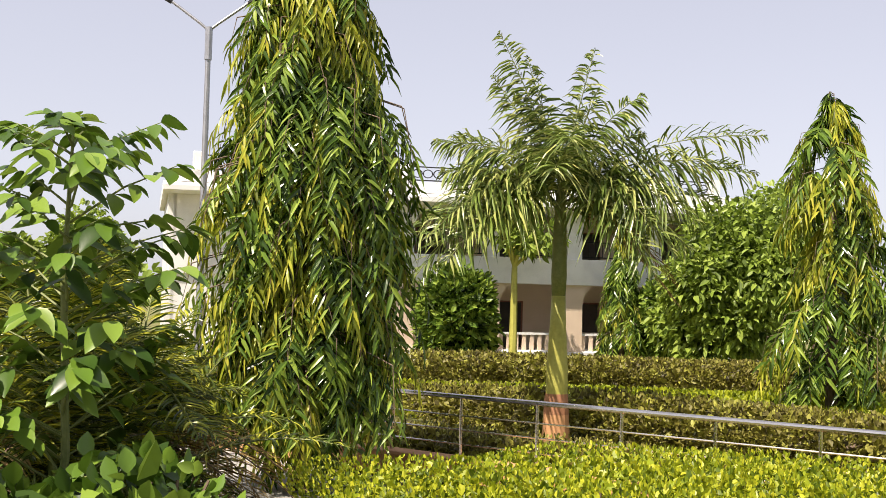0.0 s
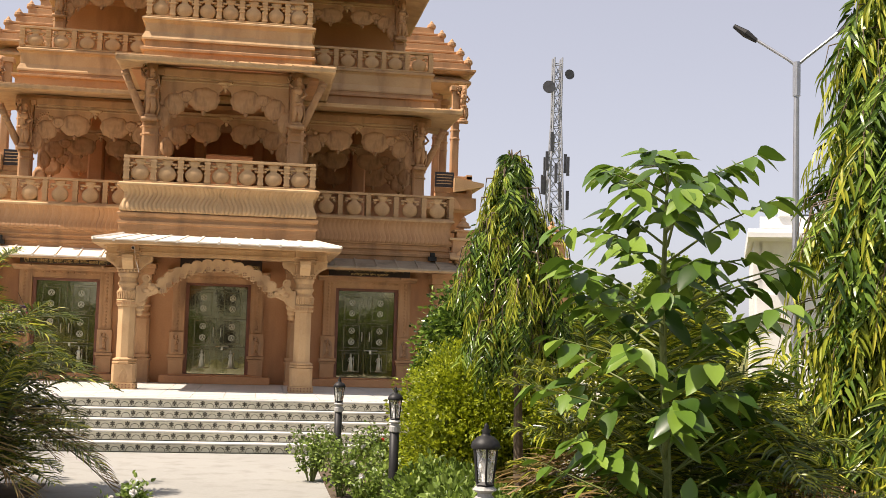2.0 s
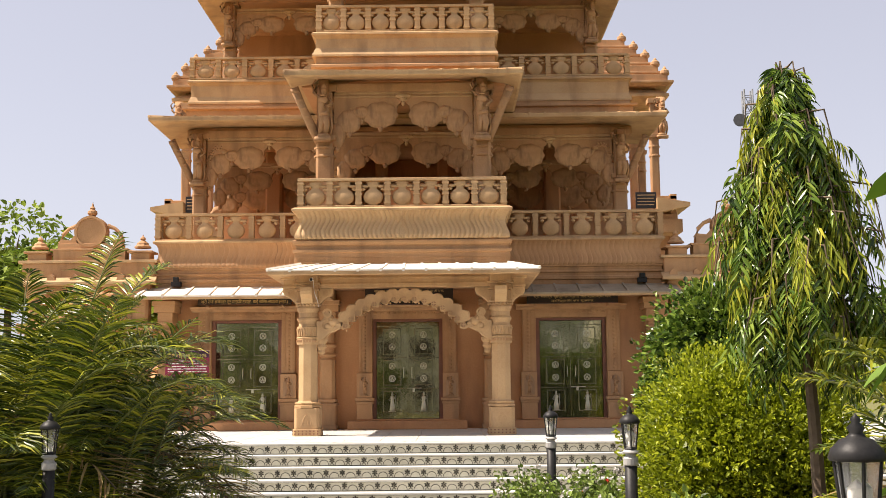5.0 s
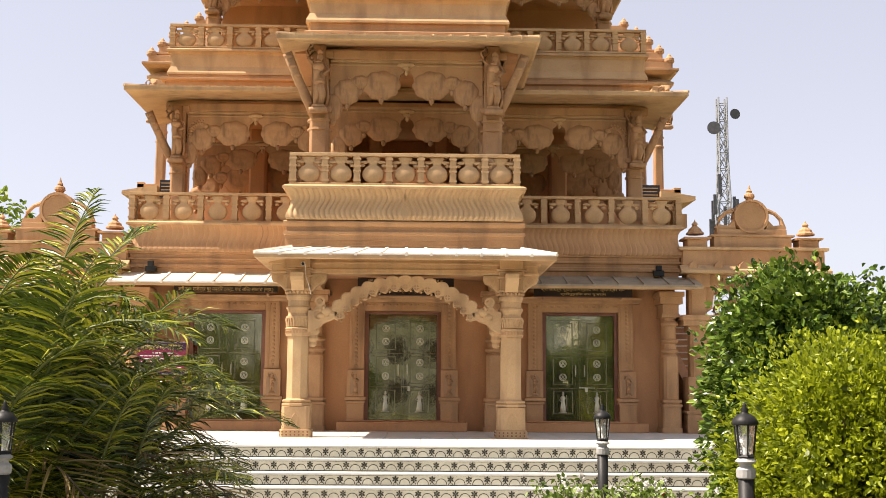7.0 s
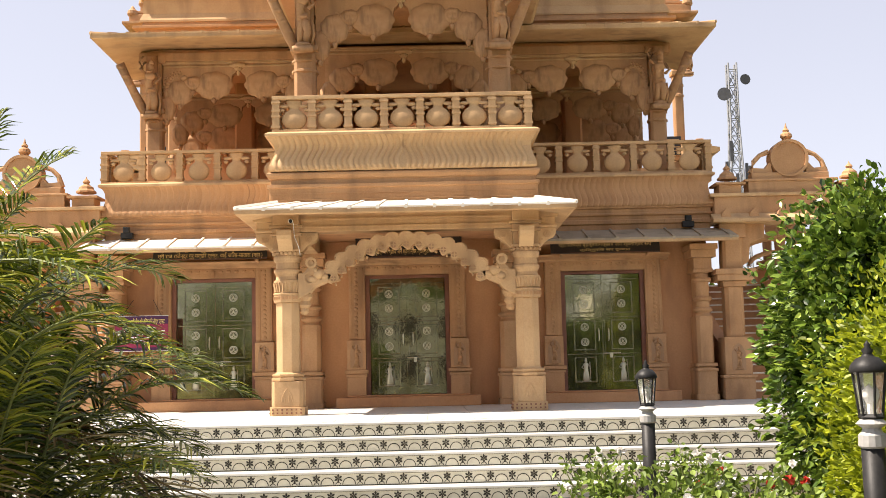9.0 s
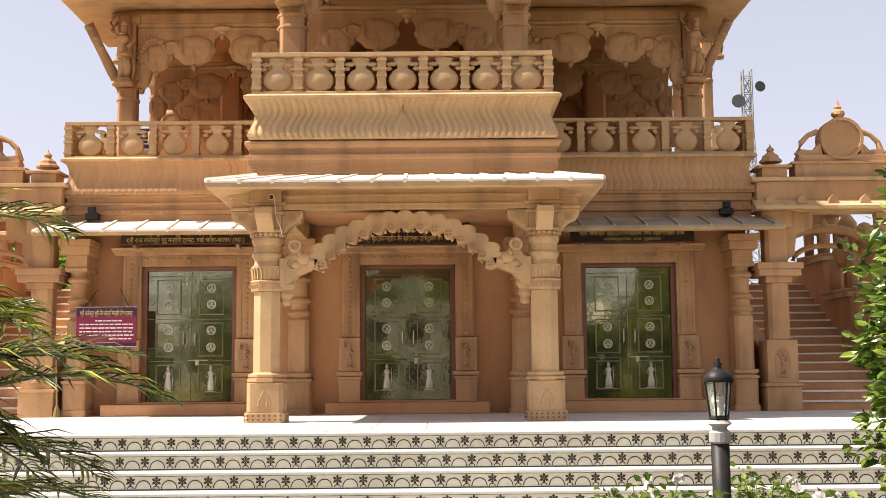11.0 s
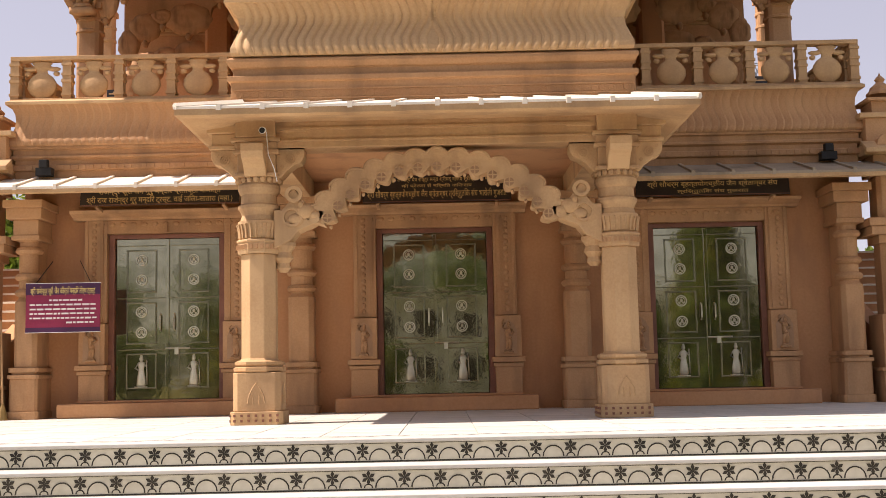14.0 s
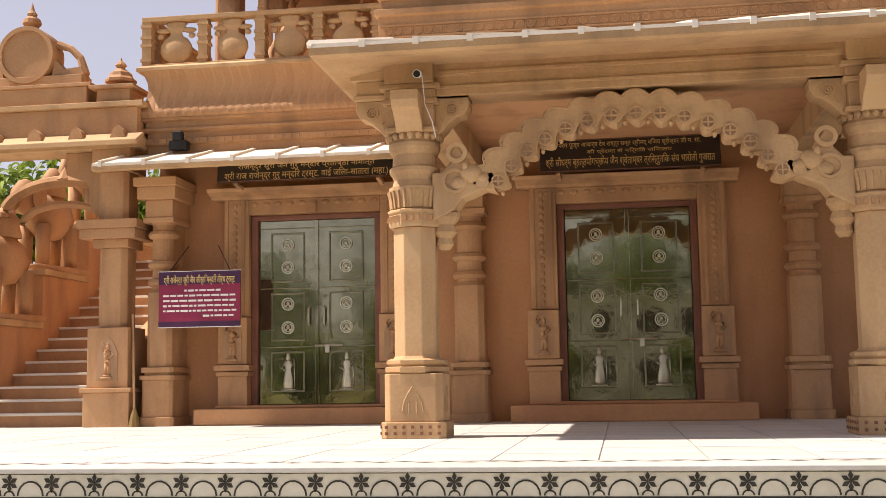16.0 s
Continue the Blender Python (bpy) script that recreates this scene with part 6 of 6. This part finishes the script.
# broad-leaved sapling
sap = thing("sapling", "broad-leaved young tree with a thin straight stem", "tree", pose(2.32, 8.04, 0) @ Matrix.Diagonal((1.08, 1.08, 1.035, 1)))
part("stem", Geo().tube([(0, 0, 0), (0.03, 0, 1.0), (-0.02, 0.02, 2.2), (0, 0, 3.25)], [0.035, 0.03, 0.022, 0.008], 8), GREENSTEM, sap)
A, B, C, L = [], [], [], []
tw = Geo()
for i in range(29):
    z = 0.75 + 2.3 * i / 28 + rng.uniform(-0.04, 0.04)
    for e in (0, 1):
        a = 2.4 * i + math.pi * e + rng.uniform(-0.5, 0.5)
        reach = (0.26 + 0.62 * math.sin(math.pi * min(1, (3.4 - z) / 2.0) * 0.62)) * rng.uniform(0.65, 1.1)
        o = np.array((math.cos(a), math.sin(a), 0))
        lift = reach * rng.uniform(0.25, 0.6)
        tw.tube([(0, 0, z), tuple(o * reach * 0.5 + (0, 0, z + 0.62 * lift)), tuple(o * reach + (0, 0, z + lift))], [0.010, 0.007, 0.003], 4)
        for u in (0.42, 0.6, 0.78, 0.92, 1.0):
            for f in (-1, 1):
                sd = np.array((-o[1], o[0], 0)) * f
                A.append(o * reach * u + (0, 0, z + lift * (1.3 * u - 0.3 * u * u)))
                B.append(o * (0.45 if u < 1 else 1.0) + sd * (0.85 if u < 1 else 0.3) + (0, 0, rng.uniform(-0.6, 0.25)))
                C.append(np.array((0, 0, 1.0)) + o * 0.35 + rng.normal(size=3) * 0.3)
                L.append(rng.uniform(0.11, 0.23))
for i in range(9):
    a = 2.4 * i
    A.append((0, 0, 3.16 + 0.012 * i))
    B.append((math.cos(a), math.sin(a), 0.35))
    C.append((rng.normal() * 0.2, rng.normal() * 0.2, 1))
    L.append(0.22)
L = np.array(L)
tagged(part("branchwork", tw, GREENSTEM, sap), kind="stuff")
part("crown", leaf_mesh("crown", L_TEAK, A, B, C, L, L * 0.62, 0.34, 0.14, True), None, sap)
# low broad-leaved growth at its foot
for x, y, h, w in ((2.5, 7.1, 1.15, 0.6), (1.75, 7.6, 0.95, 0.55)):
    shrub("leafy_shrub", "low broad-leaved green shrub in the bed", (-w, w, -w, w, 0.05, h), L_TEAK, 300, 0.17, pose(x, y, 0), 2.0, 0.5, 0.7, "shrub", 0.6, "broad-leaved shrubs")

areca(pose(2.9, 9.7, 0), "cane palm clump with arching green leaves", 44, 2.7, 0.5, 5, 40, 1.0)
areca(pose(4.1, 10.7, 0), "cane palm clump with some dry brown leaves", 26, 2.0, 0.4, 10, 34, 1.0)
areca(pose(3.05, 9.2, 0), "low cane palm clump behind the sapling", 26, 2.5, 0.4, 3)
areca(pose(4.2, 12.6, 0), "cane palm clump near the path", 20, 1.9, 0.4, 4)
areca(pose(-4.95, 14.9, 0), "large cane palm clump with sunlit arching leaves", 74, 3.45, 1.0, 4, 50, 0.85)
areca(pose(-5.7, 13.9, 0), "cane palm clump with dense shaded leaves", 46, 2.4, 0.8, 4, 38)
areca(pose(-3.85, 15.1, 0), "low cane palm clump beside the lamp", 44, 2.6, 0.5, 3, 40, 0.7)
areca(pose(-6.6, 13.6, 0), "tall cane palm clump", 30, 3.2, 0.8, 3, 40)

shrub("ficus_shrub", "dark green ficus clipped into a tall block", (-0.85, 0.85, -0.8, 0.8, 0.3, 2.78), L_FICUS, 16000, 0.085, pose(2.90, 17.2, 0), 3.6, 0.1, rough=0.10)
shrub("lime_shrub", "bright lime-green shrub clipped into a mound", (-0.9, 0.9, -0.8, 0.8, 0.1, 1.93), L_LIME, 26000, 0.048, pose(2.25, 13.75, 0), 3.4, 0.4, rough=0.11)
for x, y, h, w in ((1.25, 9.2, 0.95, 0.6), (1.5, 10.3, 0.9, 0.6), (1.45, 8.2, 0.75, 0.5), (1.4, 11.6, 0.9, 0.55)):
    shrub("leafy_shrub", "loose green shrub along the edge of the bed", (-w, w, -w, w, 0.02, h), L_ROSE, 1500, 0.07, pose(x, y, 0), 2.3, 0.6, 0.8, "shrub", 0.55, "edge shrubs")


def rose(m, h, w, blooms, red=0):
    t = thing("rose_bush", "rose bush with small white blooms" if not red else "rose bush with white and red blooms", "shrub", m, "rose bushes")
    g, A, B, C = Geo(), [], [], []
    F = []
    for i in range(16):
        a, r = rng.uniform(0, 6.28), w * math.sqrt(rng.random())
        top = np.array((r * math.cos(a), r * math.sin(a), h * rng.uniform(0.6, 1.0)))
        mid = top * (0.5, 0.5, 0.55)
        g.tube([tuple(top * (0.15, 0.15, 0)), tuple(mid), tuple(top)], [0.009, 0.007, 0.004], 4)
        for j in range(46):
            u = rng.uniform(0.25, 1.0)
            A.append(top * (0.15 + 0.85 * u, 0.15 + 0.85 * u, u) + rng.normal(size=3) * 0.05)
            B.append(rng.normal(size=3) + (0, 0, 0.3))
            C.append(rng.normal(size=3) * 0.5 + (0, 0, 1))
        if i < blooms:
            petals = unit(rng.normal(size=(14, 3)) + (0, 0, 0.6))
            F.append((i < red, [top + (0, 0, 0.02)] * 14, petals, rng.normal(size=(14, 3))))
    part("branchwork", g, GREENSTEM, t)
    part("foliage", leaf_mesh("foliage", L_ROSE, A, B, C, 0.065, 0.04, 0.1), None, t)
    for crimson, A, B, C in F:
        part("bloom", leaf_mesh("bloom", PETALRED if crimson else PETAL, A, B, C, 0.045, 0.04, 0.05), None, t)
    return t


for x, y, h, w, b, r in ((0.75, 15.6, 0.85, 0.32, 6, 0), (0.45, 17.3, 0.75, 0.4, 5, 0), (1.05, 14.5, 0.75, 0.35, 5, 0), (1.35, 16.3, 0.62, 0.4, 6, 4), (1.5, 14.4, 0.8, 0.35, 4, 0), (1.5, 18.6, 0.72, 0.35, 5, 0), (1.7, 17.0, 0.7, 0.4, 4, 3),
                         (0.95, 13.7, 0.7, 0.35, 3, 0), (-1.62, 11.5, 0.58, 0.2, 7, 0), (-1.5, 12.0, 0.64, 0.10, 3, 0), (-3.1, 11.2, 0.7, 0.3, 5, 0)):
    rose(pose(x, y, 0), h, w, b, r)

# golden hedge beside the start of the walk
shrub("golden_hedge", "golden-yellow clipped hedge with small bright leaves", (-1.7, 5.6, -3.0, 2.9, 0.0, 0.98), L_GOLD, 62000, 0.046, pose(4.6, 5.6, 0, 0, 0, -37.2), 5.0, 0.8, 0.9, "hedge", 0.5)

# ---- low wall and steel railing ----
rail = thing("steel_railing", "stainless steel railing on a low pink wall", "railing", pose(8.0, 12.2, 0, 0, 0, math.degrees(math.atan2(-5.9, 1.5))))
part("low_wall", Geo().box(-7.0, 8.5, -0.12, 0.12, 0, 0.24).box(-7.02, 8.52, -0.16, 0.16, 0.24, 0.29), PLASTER, rail, "low pink plastered wall", bevel=0.01)
for k in range(10):
    part("post", Geo().tube([(-2.2 + 1.1 * k, 0, 0.29), (-2.2 + 1.1 * k, 0, 1.0)], 0.02, 8), STEEL, rail)
part("top_rail", Geo().tube([(-2.2, 0, 1.02), (8.5, 0, 1.02)], 0.03, 10), STEEL, rail)
for z in (0.45, 0.62, 0.79):
    part("rail_bar", Geo().tube([(-2.2, 0, z), (8.5, 0, z)], 0.011, 6), STEEL, rail)
shrub("clipped_hedge", "brownish green clipped hedge behind the railing", (-4.0, 9.0, 4.6, 5.8, 0.0, 0.74), L_HEDGE, 16000, 0.075, pose(8.0, 12.2, 0, 0, 0, math.degrees(math.atan2(-5.9, 1.5))), 6.0, 0.8, 0.9, "hedge")
shrub("clipped_hedge", "low straggling hedge along the railing", (-2.6, 9.0, 0.4, 1.5, 0.0, 0.46), L_HEDGE, 12000, 0.07, pose(8.0, 12.2, 0, 0, 0, math.degrees(math.atan2(-5.9, 1.5))), 5.0, 0.8, 0.9, "hedge", rough=0.06)
shrub("clipped_hedge", "long brown clipped hedge across the lawn", (-13, 13, -0.8, 0.8, 0.0, 0.85), L_HEDGE, 26000, 0.10, pose(20.6, 21.2, 0, 0, 0, math.degrees(math.atan2(17.7 - 23.07, 22.9 - 16.34))), 7.0, 0.6, 0.9, "hedge")
shrub("ground_cover", "bright green trimmed ground cover on the lawn", (-11, 11, -2.6, 2.6, 0.0, 0.32), L_LIME, 24000, 0.10, pose(16.9, 17.5, 0, 0, 0, -40), 7.0, 0.9, 0.9, "ground cover")

# ---- royal palm ----
rp = thing("royal_palm", "royal palm with a smooth yellow-green trunk and a red painted band", "palm", pose(11.98, 13.45, 0))
part("trunk", Geo().lathe([(0.22, 0.0), (0.20, 0.3), (0.19, 0.45), (0.17, 0.8), (0.165, 1.2), (0.13, 1.8), (0.11, 2.3)], 0, 0, 16), OCHRE, rp, smooth=True)
part("painted_band", Geo().lathe([(0.196, 0.46), (0.190, 0.60), (0.178, 0.78)], 0, 0, 16), REDBAND, rp, "terracotta red painted band")
part("limewash", Geo().lathe([(0.225, 0.0), (0.206, 0.3), (0.196, 0.46)], 0, 0, 16), PLASTER, rp, "faded pink limewash at the foot")
part("crownshaft", Geo().lathe([(0.11, 2.3), (0.125, 2.6), (0.11, 3.2), (0.08, 3.8), (0.05, 4.2)], 0, 0, 12), GREENSTEM, rp, smooth=True)
sp = []
for head, rise, ln, bend, ll in ((-37, 0.62, 3.15, 0.28, 0.80), (-48, 0.52, 2.5, 0.34, 0.75), (-62, 0.50, 2.0, 0.75, 0.7), (158, 0.55, 2.44, 1.0, 0.75), (143, 0.75, 2.2, 0.36, 0.72), (128, 0.86, 2.3, 0.45, 0.72), (146, 1.27, 2.8, 0.07, 0.62), (120, 1.36, 2.4, 0.08, 0.6),
                                  (-30, 1.40, 2.4, 0.04, 0.55), (233, 1.05, 2.0, 0.55, 0.65), (53, 1.05, 2.3, 0.4, 0.7), (-50, 1.12, 2.3, 0.25, 0.65), (172, 0.45, 2.1, 0.85, 0.7), (-78, 0.45, 1.8, 1.0, 0.65), (10, 0.7, 2.2, 0.6, 0.7), (100, 0.6, 2.0, 0.6, 0.7)):
    for i in range(2):
        sp.append(((0, 0, 3.95 - 0.25 * i), math.radians(head + rng.uniform(-14, 14) * i), rise - 0.06 * i, ln * (1 - 0.1 * i), bend + 0.05 * i, ll * 1.15, 52))
fronds(rp, sp, L_ROYAL, "frond", GREENSTEM, 0.9, 0.042, 0.6, 0.5, -0.7)
fronds(rp, [((0, 0, 3.7), -0.9, -0.2, 1.5, 0.8, 0.5, 40), ((0, 0, 3.8), -0.4, 0.1, 1.6, 0.9, 0.5, 40)], L_DRY, "dry_frond", BARK, 0.2, 0.03)

# ---- street lamp and mast ----
sl = thing("street_lamp", "twin-arm grey steel street lamp", "street lamp", pose(6.4, 14.5, 0))
part("pole", Geo().tube([(0, 0, 0), (0, 0, 5.4)], [0.06, 0.035], 10).lathe([(0.05, 5.35), (0.05, 5.8)], 0, 0, 10), GREYMETAL, sl)
rx, ry = 0.80, -0.60
for e in (-1, 1):
    arm = part("arm", Geo().tube([(0, 0, 5.75), (e * 0.12 * rx, e * 0.12 * ry, 5.85), (e * 0.6 * rx, e * 0.6 * ry, 6.2)], 0.02, 8), GREYMETAL, sl)
    part("lamp_head", Geo().tube([(e * 0.52 * rx, e * 0.52 * ry, 6.13), (e * 0.66 * rx, e * 0.66 * ry, 6.24), (e * 0.82 * rx, e * 0.82 * ry, 6.36)], [0.03, 0.055, 0.03], 8), IRON, arm)

tower = thing("lattice_mast", "grey steel lattice telecom mast with dishes", "mast", pose(60.9, 237.5, 0) @ Matrix.Scale(2.25, 4))
H, b0, b1 = 27.6, 2.3, 0.75
corner = [(-1, -1), (1, -1), (1, 1), (-1, 1)]


def leg(k, z):
    w = (b0 + (b1 - b0) * min(1, z / 22)) / 2
    return (corner[k][0] * w, corner[k][1] * w, z)


for k in range(4):
    part("leg", Geo().tube([leg(k, 0), leg(k, 22), leg(k, H)], 0.09, 4), TOWERRED, tower)
br = Geo()
for j in range(18):
    z0, z1 = 1.5 * j, 1.5 * (j + 1)
    for k in range(4):
        br.tube([leg(k, z0), leg((k + 1) % 4, z1)], 0.045, 3).tube([leg((k + 1) % 4, z0), leg(k, z1)], 0.045, 3).tube([leg(k, z1), leg((k + 1) % 4, z1)], 0.045, 3)
part("bracing", br, TOWERRED, tower)
for x, z, r in ((-0.95, 24.6, 0.6), (0.9, 25.9, 0.48)):
    part("dish", Geo().tube([(x, -0.6, z), (x * 1.05, -1.0, z)], [r * 0.55, r], 16), DISH, tower)
for k in range(14):
    a = rng.uniform(0, 6.28)
    z = rng.uniform(12, 19)
    w = 1.2
    part("antenna", Geo().box(w * math.cos(a) - 0.13, w * math.cos(a) + 0.13, w * math.sin(a) - 0.1, w * math.sin(a) + 0.1, z, z + 1.8), DISH, tower)

# ---- white building across the lawn ----
house = thing("arcaded_building", "white two-storey building with arched verandahs and a roof railing", "building", pose(24.0, 35.6, 0, 0, 0, -23) @ Matrix.Diagonal((1, 1, 0.83, 1)))
HW = 14.0


def arch_wall(x0, x1, z0, z1, n, pier, spring, y0, y1, mat, name):
    """A wall of arched openings, one part for each bay."""
    step = (x1 - x0) / n
    for k in range(n):
        a, b = x0 + k * step, x0 + (k + 1) * step
        xa, xb = a + pier / 2, b - pier / 2
        r = (xb - xa) / 2
        pts = [(a, z1), (a, z0), (xa, z0), (xa, spring)]
        rise = min(r, z1 - spring - 0.25)
        pts += [(xa + r - r * math.cos(math.pi * j / 14), spring + rise * math.sin(math.pi * j / 14) ** 0.8) for j in range(1, 14)]
        pts += [(xb, spring), (xb, z0), (b, z0), (b, z1)]
        part(name, Geo().prism_y(pts, y0, y1), mat, house)


part("plinth", Geo().box(-7.8, HW, -0.3, 8, 0, 0.45), WHITE, house)
part("end_wall", Geo().box(-7.8, -2.667, 0, 0.4, 0.45, 7.2), WHITE, house)
arch_wall(-2.667, HW, 0.45, 4.0, 5, 0.7, 2.6, 0, 0.4, SHADE_BEIGE, "ground_bay")
part("band", Geo().box(-7.9, HW + 0.1, -0.12, 0.5, 3.55, 4.75), WHITE, house, bevel=0.02)
arch_wall(-2.667, HW, 4.75, 7.2, 5, 0.6, 5.9, 0, 0.4, WHITE, "upper_bay")
part("roof_slab", Geo().prism_x([(-1.2, 7.0), (-1.2, 7.2), (-0.3, 7.45), (0.5, 7.45), (9, 7.45), (9, 6.95), (0, 6.95)], -8.2, HW + 0.6), WHITE, house)
part("parapet_wall", Geo().box(-7.8, HW, -0.4, -0.2, 7.45, 7.95), WHITE, house)
part("back_wall", Geo().box(-7.8, HW, 3.2, 3.5, 0.45, 7.0), SHADE_BEIGE, house)
part("verandah_floor", Geo().box(-7.8, HW, 0.4, 3.3, 3.7, 3.95), WHITE, house)
part("side_wall", Geo().box(-8.0, -7.7, 0, 9, 0.45, 7.0).box(HW - 0.1, HW + 0.2, 0, 9, 0.45, 7.0).box(-7.8, HW, 8.8, 9, 0, 7.0), WHITE, house)
for k in range(5):
    x = -2.667 + 16.667 / 5 * (k + 0.5)
    for z, h in ((0.5, 2.2), (4.1, 2.1)):
        w = part("window", Geo().box(x - 0.55, x + 0.55, 3.12, 3.22, z + (0.0 if k % 3 else 0.8), z + h), DARK, house)
        part("window_frame", Geo().box(x - 0.62, x - 0.55, 3.08, 3.2, z, z + h + 0.07).box(x + 0.55, x + 0.62, 3.08, 3.2, z, z + h + 0.07).box(x - 0.62, x + 0.62, 3.08, 3.2, z + h, z + h + 0.07), JAMB, w)
    fence = part("ground_railing", Geo().box(x - 1.35, x + 1.35, 0.1, 0.25, 1.22, 1.32).box(x - 1.35, x + 1.35, 0.1, 0.25, 0.45, 0.52), WHITE, house)
    for j in range(9):
        part("baluster", Geo().box(x - 1.27 + 0.31 * j, x - 1.12 + 0.31 * j, 0.13, 0.22, 0.52, 1.22), SHADE_BEIGE, fence)
    up = part("upper_railing", Geo().box(x - 1.35, x + 1.35, 0.15, 0.2, 5.55, 5.6).box(x - 1.35, x + 1.35, 0.15, 0.2, 4.85, 4.9), IRON, house)
    for j in range(10):
        part("rail_bar", Geo().tube([(x - 1.3 + 0.28 * j, 0.175, 4.9), (x - 1.3 + 0.28 * j, 0.175, 5.55)], 0.018, 4), IRON, up)
for k in range(9):
    x = -7.0 + 2.5 * k
    part("roof_post", Geo().box(x - 0.2, x + 0.2, -0.5, -0.1, 7.95, 8.75), WHITE, house, bevel=0.02)
    if k < 8:
        rr = part("roof_railing", Geo().box(x + 0.2, x + 2.3, -0.33, -0.28, 8.6, 8.65).box(x + 0.2, x + 2.3, -0.33, -0.28, 8.0, 8.05), IRON, house)
        for j in range(5):
            part("scroll", Geo().ring((x + 0.45 + 0.4 * j, 8.325), 0.2, 0.04, -0.32, -0.29, 12), IRON, rr)

# planting before the building
ashoka("small conical weeping tree by the verandah", 5.0, 1.15, ((0.04, 1.0), (0.3, 0.85), (0.6, 0.5), (0.85, 0.2), (1.0, 0.05)), 240, pose(31.4, 30.8, 0), 0.05, 0.35)
bushy_tree("round_tree", "dense round-headed green tree by the building", pose(31.95, 25.6, 0), 5.9, (4.0, 3.4, 2.9), 15000, 0.30, L_FAR, 0.25, None, 9, 2.2, 16)
bushy_tree("slim_tree", "young tree with a yellow-green trunk", pose(26.8, 31.7, 0), 6.0, (1.7, 1.5, 1.2), 650, 0.32, L_FAR, 0.16, 3.9, 7, 2.2, 9, OCHRE)
shrub("ficus_shrub", "dark clipped shrub by the verandah", (-1.3, 1.3, -1.2, 1.2, 0.2, 3.3), L_FICUS, 2500, 0.3, pose(25.4, 33.2, 0), 3.0, 0.3)
shrub("ficus_shrub", "dark clipped round shrub by the verandah", (-1.2, 1.2, -1.1, 1.1, 0.2, 3.0), L_FICUS, 2500, 0.3, pose(32.8, 29.6, 0), 3.0, 0.3)
bushy_tree("neem_tree", "leafy tree beyond the gateway", pose(-17.0, 47, 0), 8.8, (3.6, 3.2, 2.6), 6000, 0.32, L_FAR, 0.2, None, 9, 2.2, 14)
bushy_tree("neem_tree", "leafy tree beyond the gateway", pose(-11.2, 46, 0), 6.2, (3.0, 2.6, 2.0), 4500, 0.32, L_FAR, 0.2, None, 9, 2.2, 12)
bushy_tree("neem_tree", "low leafy tree behind the stair", pose(9.5, 47, 0), 4.6, (3.0, 2.6, 1.8), 4000, 0.32, L_FAR, 0.2, None, 9, 2.2, 12)
for i, (x, y, h) in enumerate(((-24, 30, 6), (-21, 20, 7), (-22, 8, 6.5), (45, 20, 8), (48, 34, 9), (14, 52, 5.5), (22, 60, 6.5))):
    bushy_tree("garden_tree", "leafy tree at the edge of the grounds", pose(x, y, 0), h, (h * 0.45, h * 0.42, h * 0.33), 2600, 0.45, L_FAR, 0.2, None, 8, 2.2, 11)
tagged(part("far_woods", leaf_mesh("far_woods", L_FAR, *(lambda n: (np.stack([rng.uniform(-420, 420, n), 210 + rng.uniform(0, 25, n), rng.random(n) ** 1.3 * 7.5 * (1 + 0.3 * np.sin(np.arange(n)))], 1), rng.normal(size=(n, 3)), rng.normal(size=(n, 3)) + (0, -1, 0.5), 3.0, 2.0))(9000)), None), "distant belt of trees", "trees", kind="stuff")

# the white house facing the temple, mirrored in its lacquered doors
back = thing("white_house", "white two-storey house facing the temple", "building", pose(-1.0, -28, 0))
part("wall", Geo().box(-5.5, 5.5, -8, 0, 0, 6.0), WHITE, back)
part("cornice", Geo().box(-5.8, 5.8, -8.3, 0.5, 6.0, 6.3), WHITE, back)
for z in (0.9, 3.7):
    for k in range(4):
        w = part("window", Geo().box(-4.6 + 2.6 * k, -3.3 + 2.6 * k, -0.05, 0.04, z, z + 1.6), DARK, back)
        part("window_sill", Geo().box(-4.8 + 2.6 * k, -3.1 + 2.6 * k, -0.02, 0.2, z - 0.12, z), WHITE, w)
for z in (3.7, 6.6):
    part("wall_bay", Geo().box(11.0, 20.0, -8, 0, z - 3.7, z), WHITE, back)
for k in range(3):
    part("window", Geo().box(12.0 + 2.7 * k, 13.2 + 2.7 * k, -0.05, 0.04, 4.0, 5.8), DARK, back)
# trees out of view, added to darken and mottle the door reflections
for x, y, h in ((-9, -14, 3.6), (6.5, -13, 4.0), (-15, -8, 4.0), (13, -12, 4.6), (-4.5, -20, 3.4), (2.5, -22, 3.2), (9, -20, 5), (-14, -24, 5.5), (-2, -40, 14), (6, -40, 15), (-9, -40, 12), (24, -20, 9), (-20, -18, 9.0), (-16, -28, 10.0)):
    bushy_tree("garden_tree", "leafy tree around the white house, out of view", pose(x, y, 0), h, (h * 0.42, h * 0.42, h * 0.42), 5000 if h > 11 else 1500, 0.4, L_FICUS, 0.15, None, 8, 2.2, 11)

# marble floor tiles of the platform, nearest the walk
tile = Geo().box(-0.2955, 0.2955, -0.2955, 0.2955, -0.014, 0.0).mesh("floor_tile", MARBLE)
for i in range(27):
    for j in range(11):
        part("floor_tile", tile, None, deck, at=Matrix.Translation((-7.8 + 0.6 * i, 0.735 + 0.6 * j, P + random.uniform(-0.0008, 0.0008))))
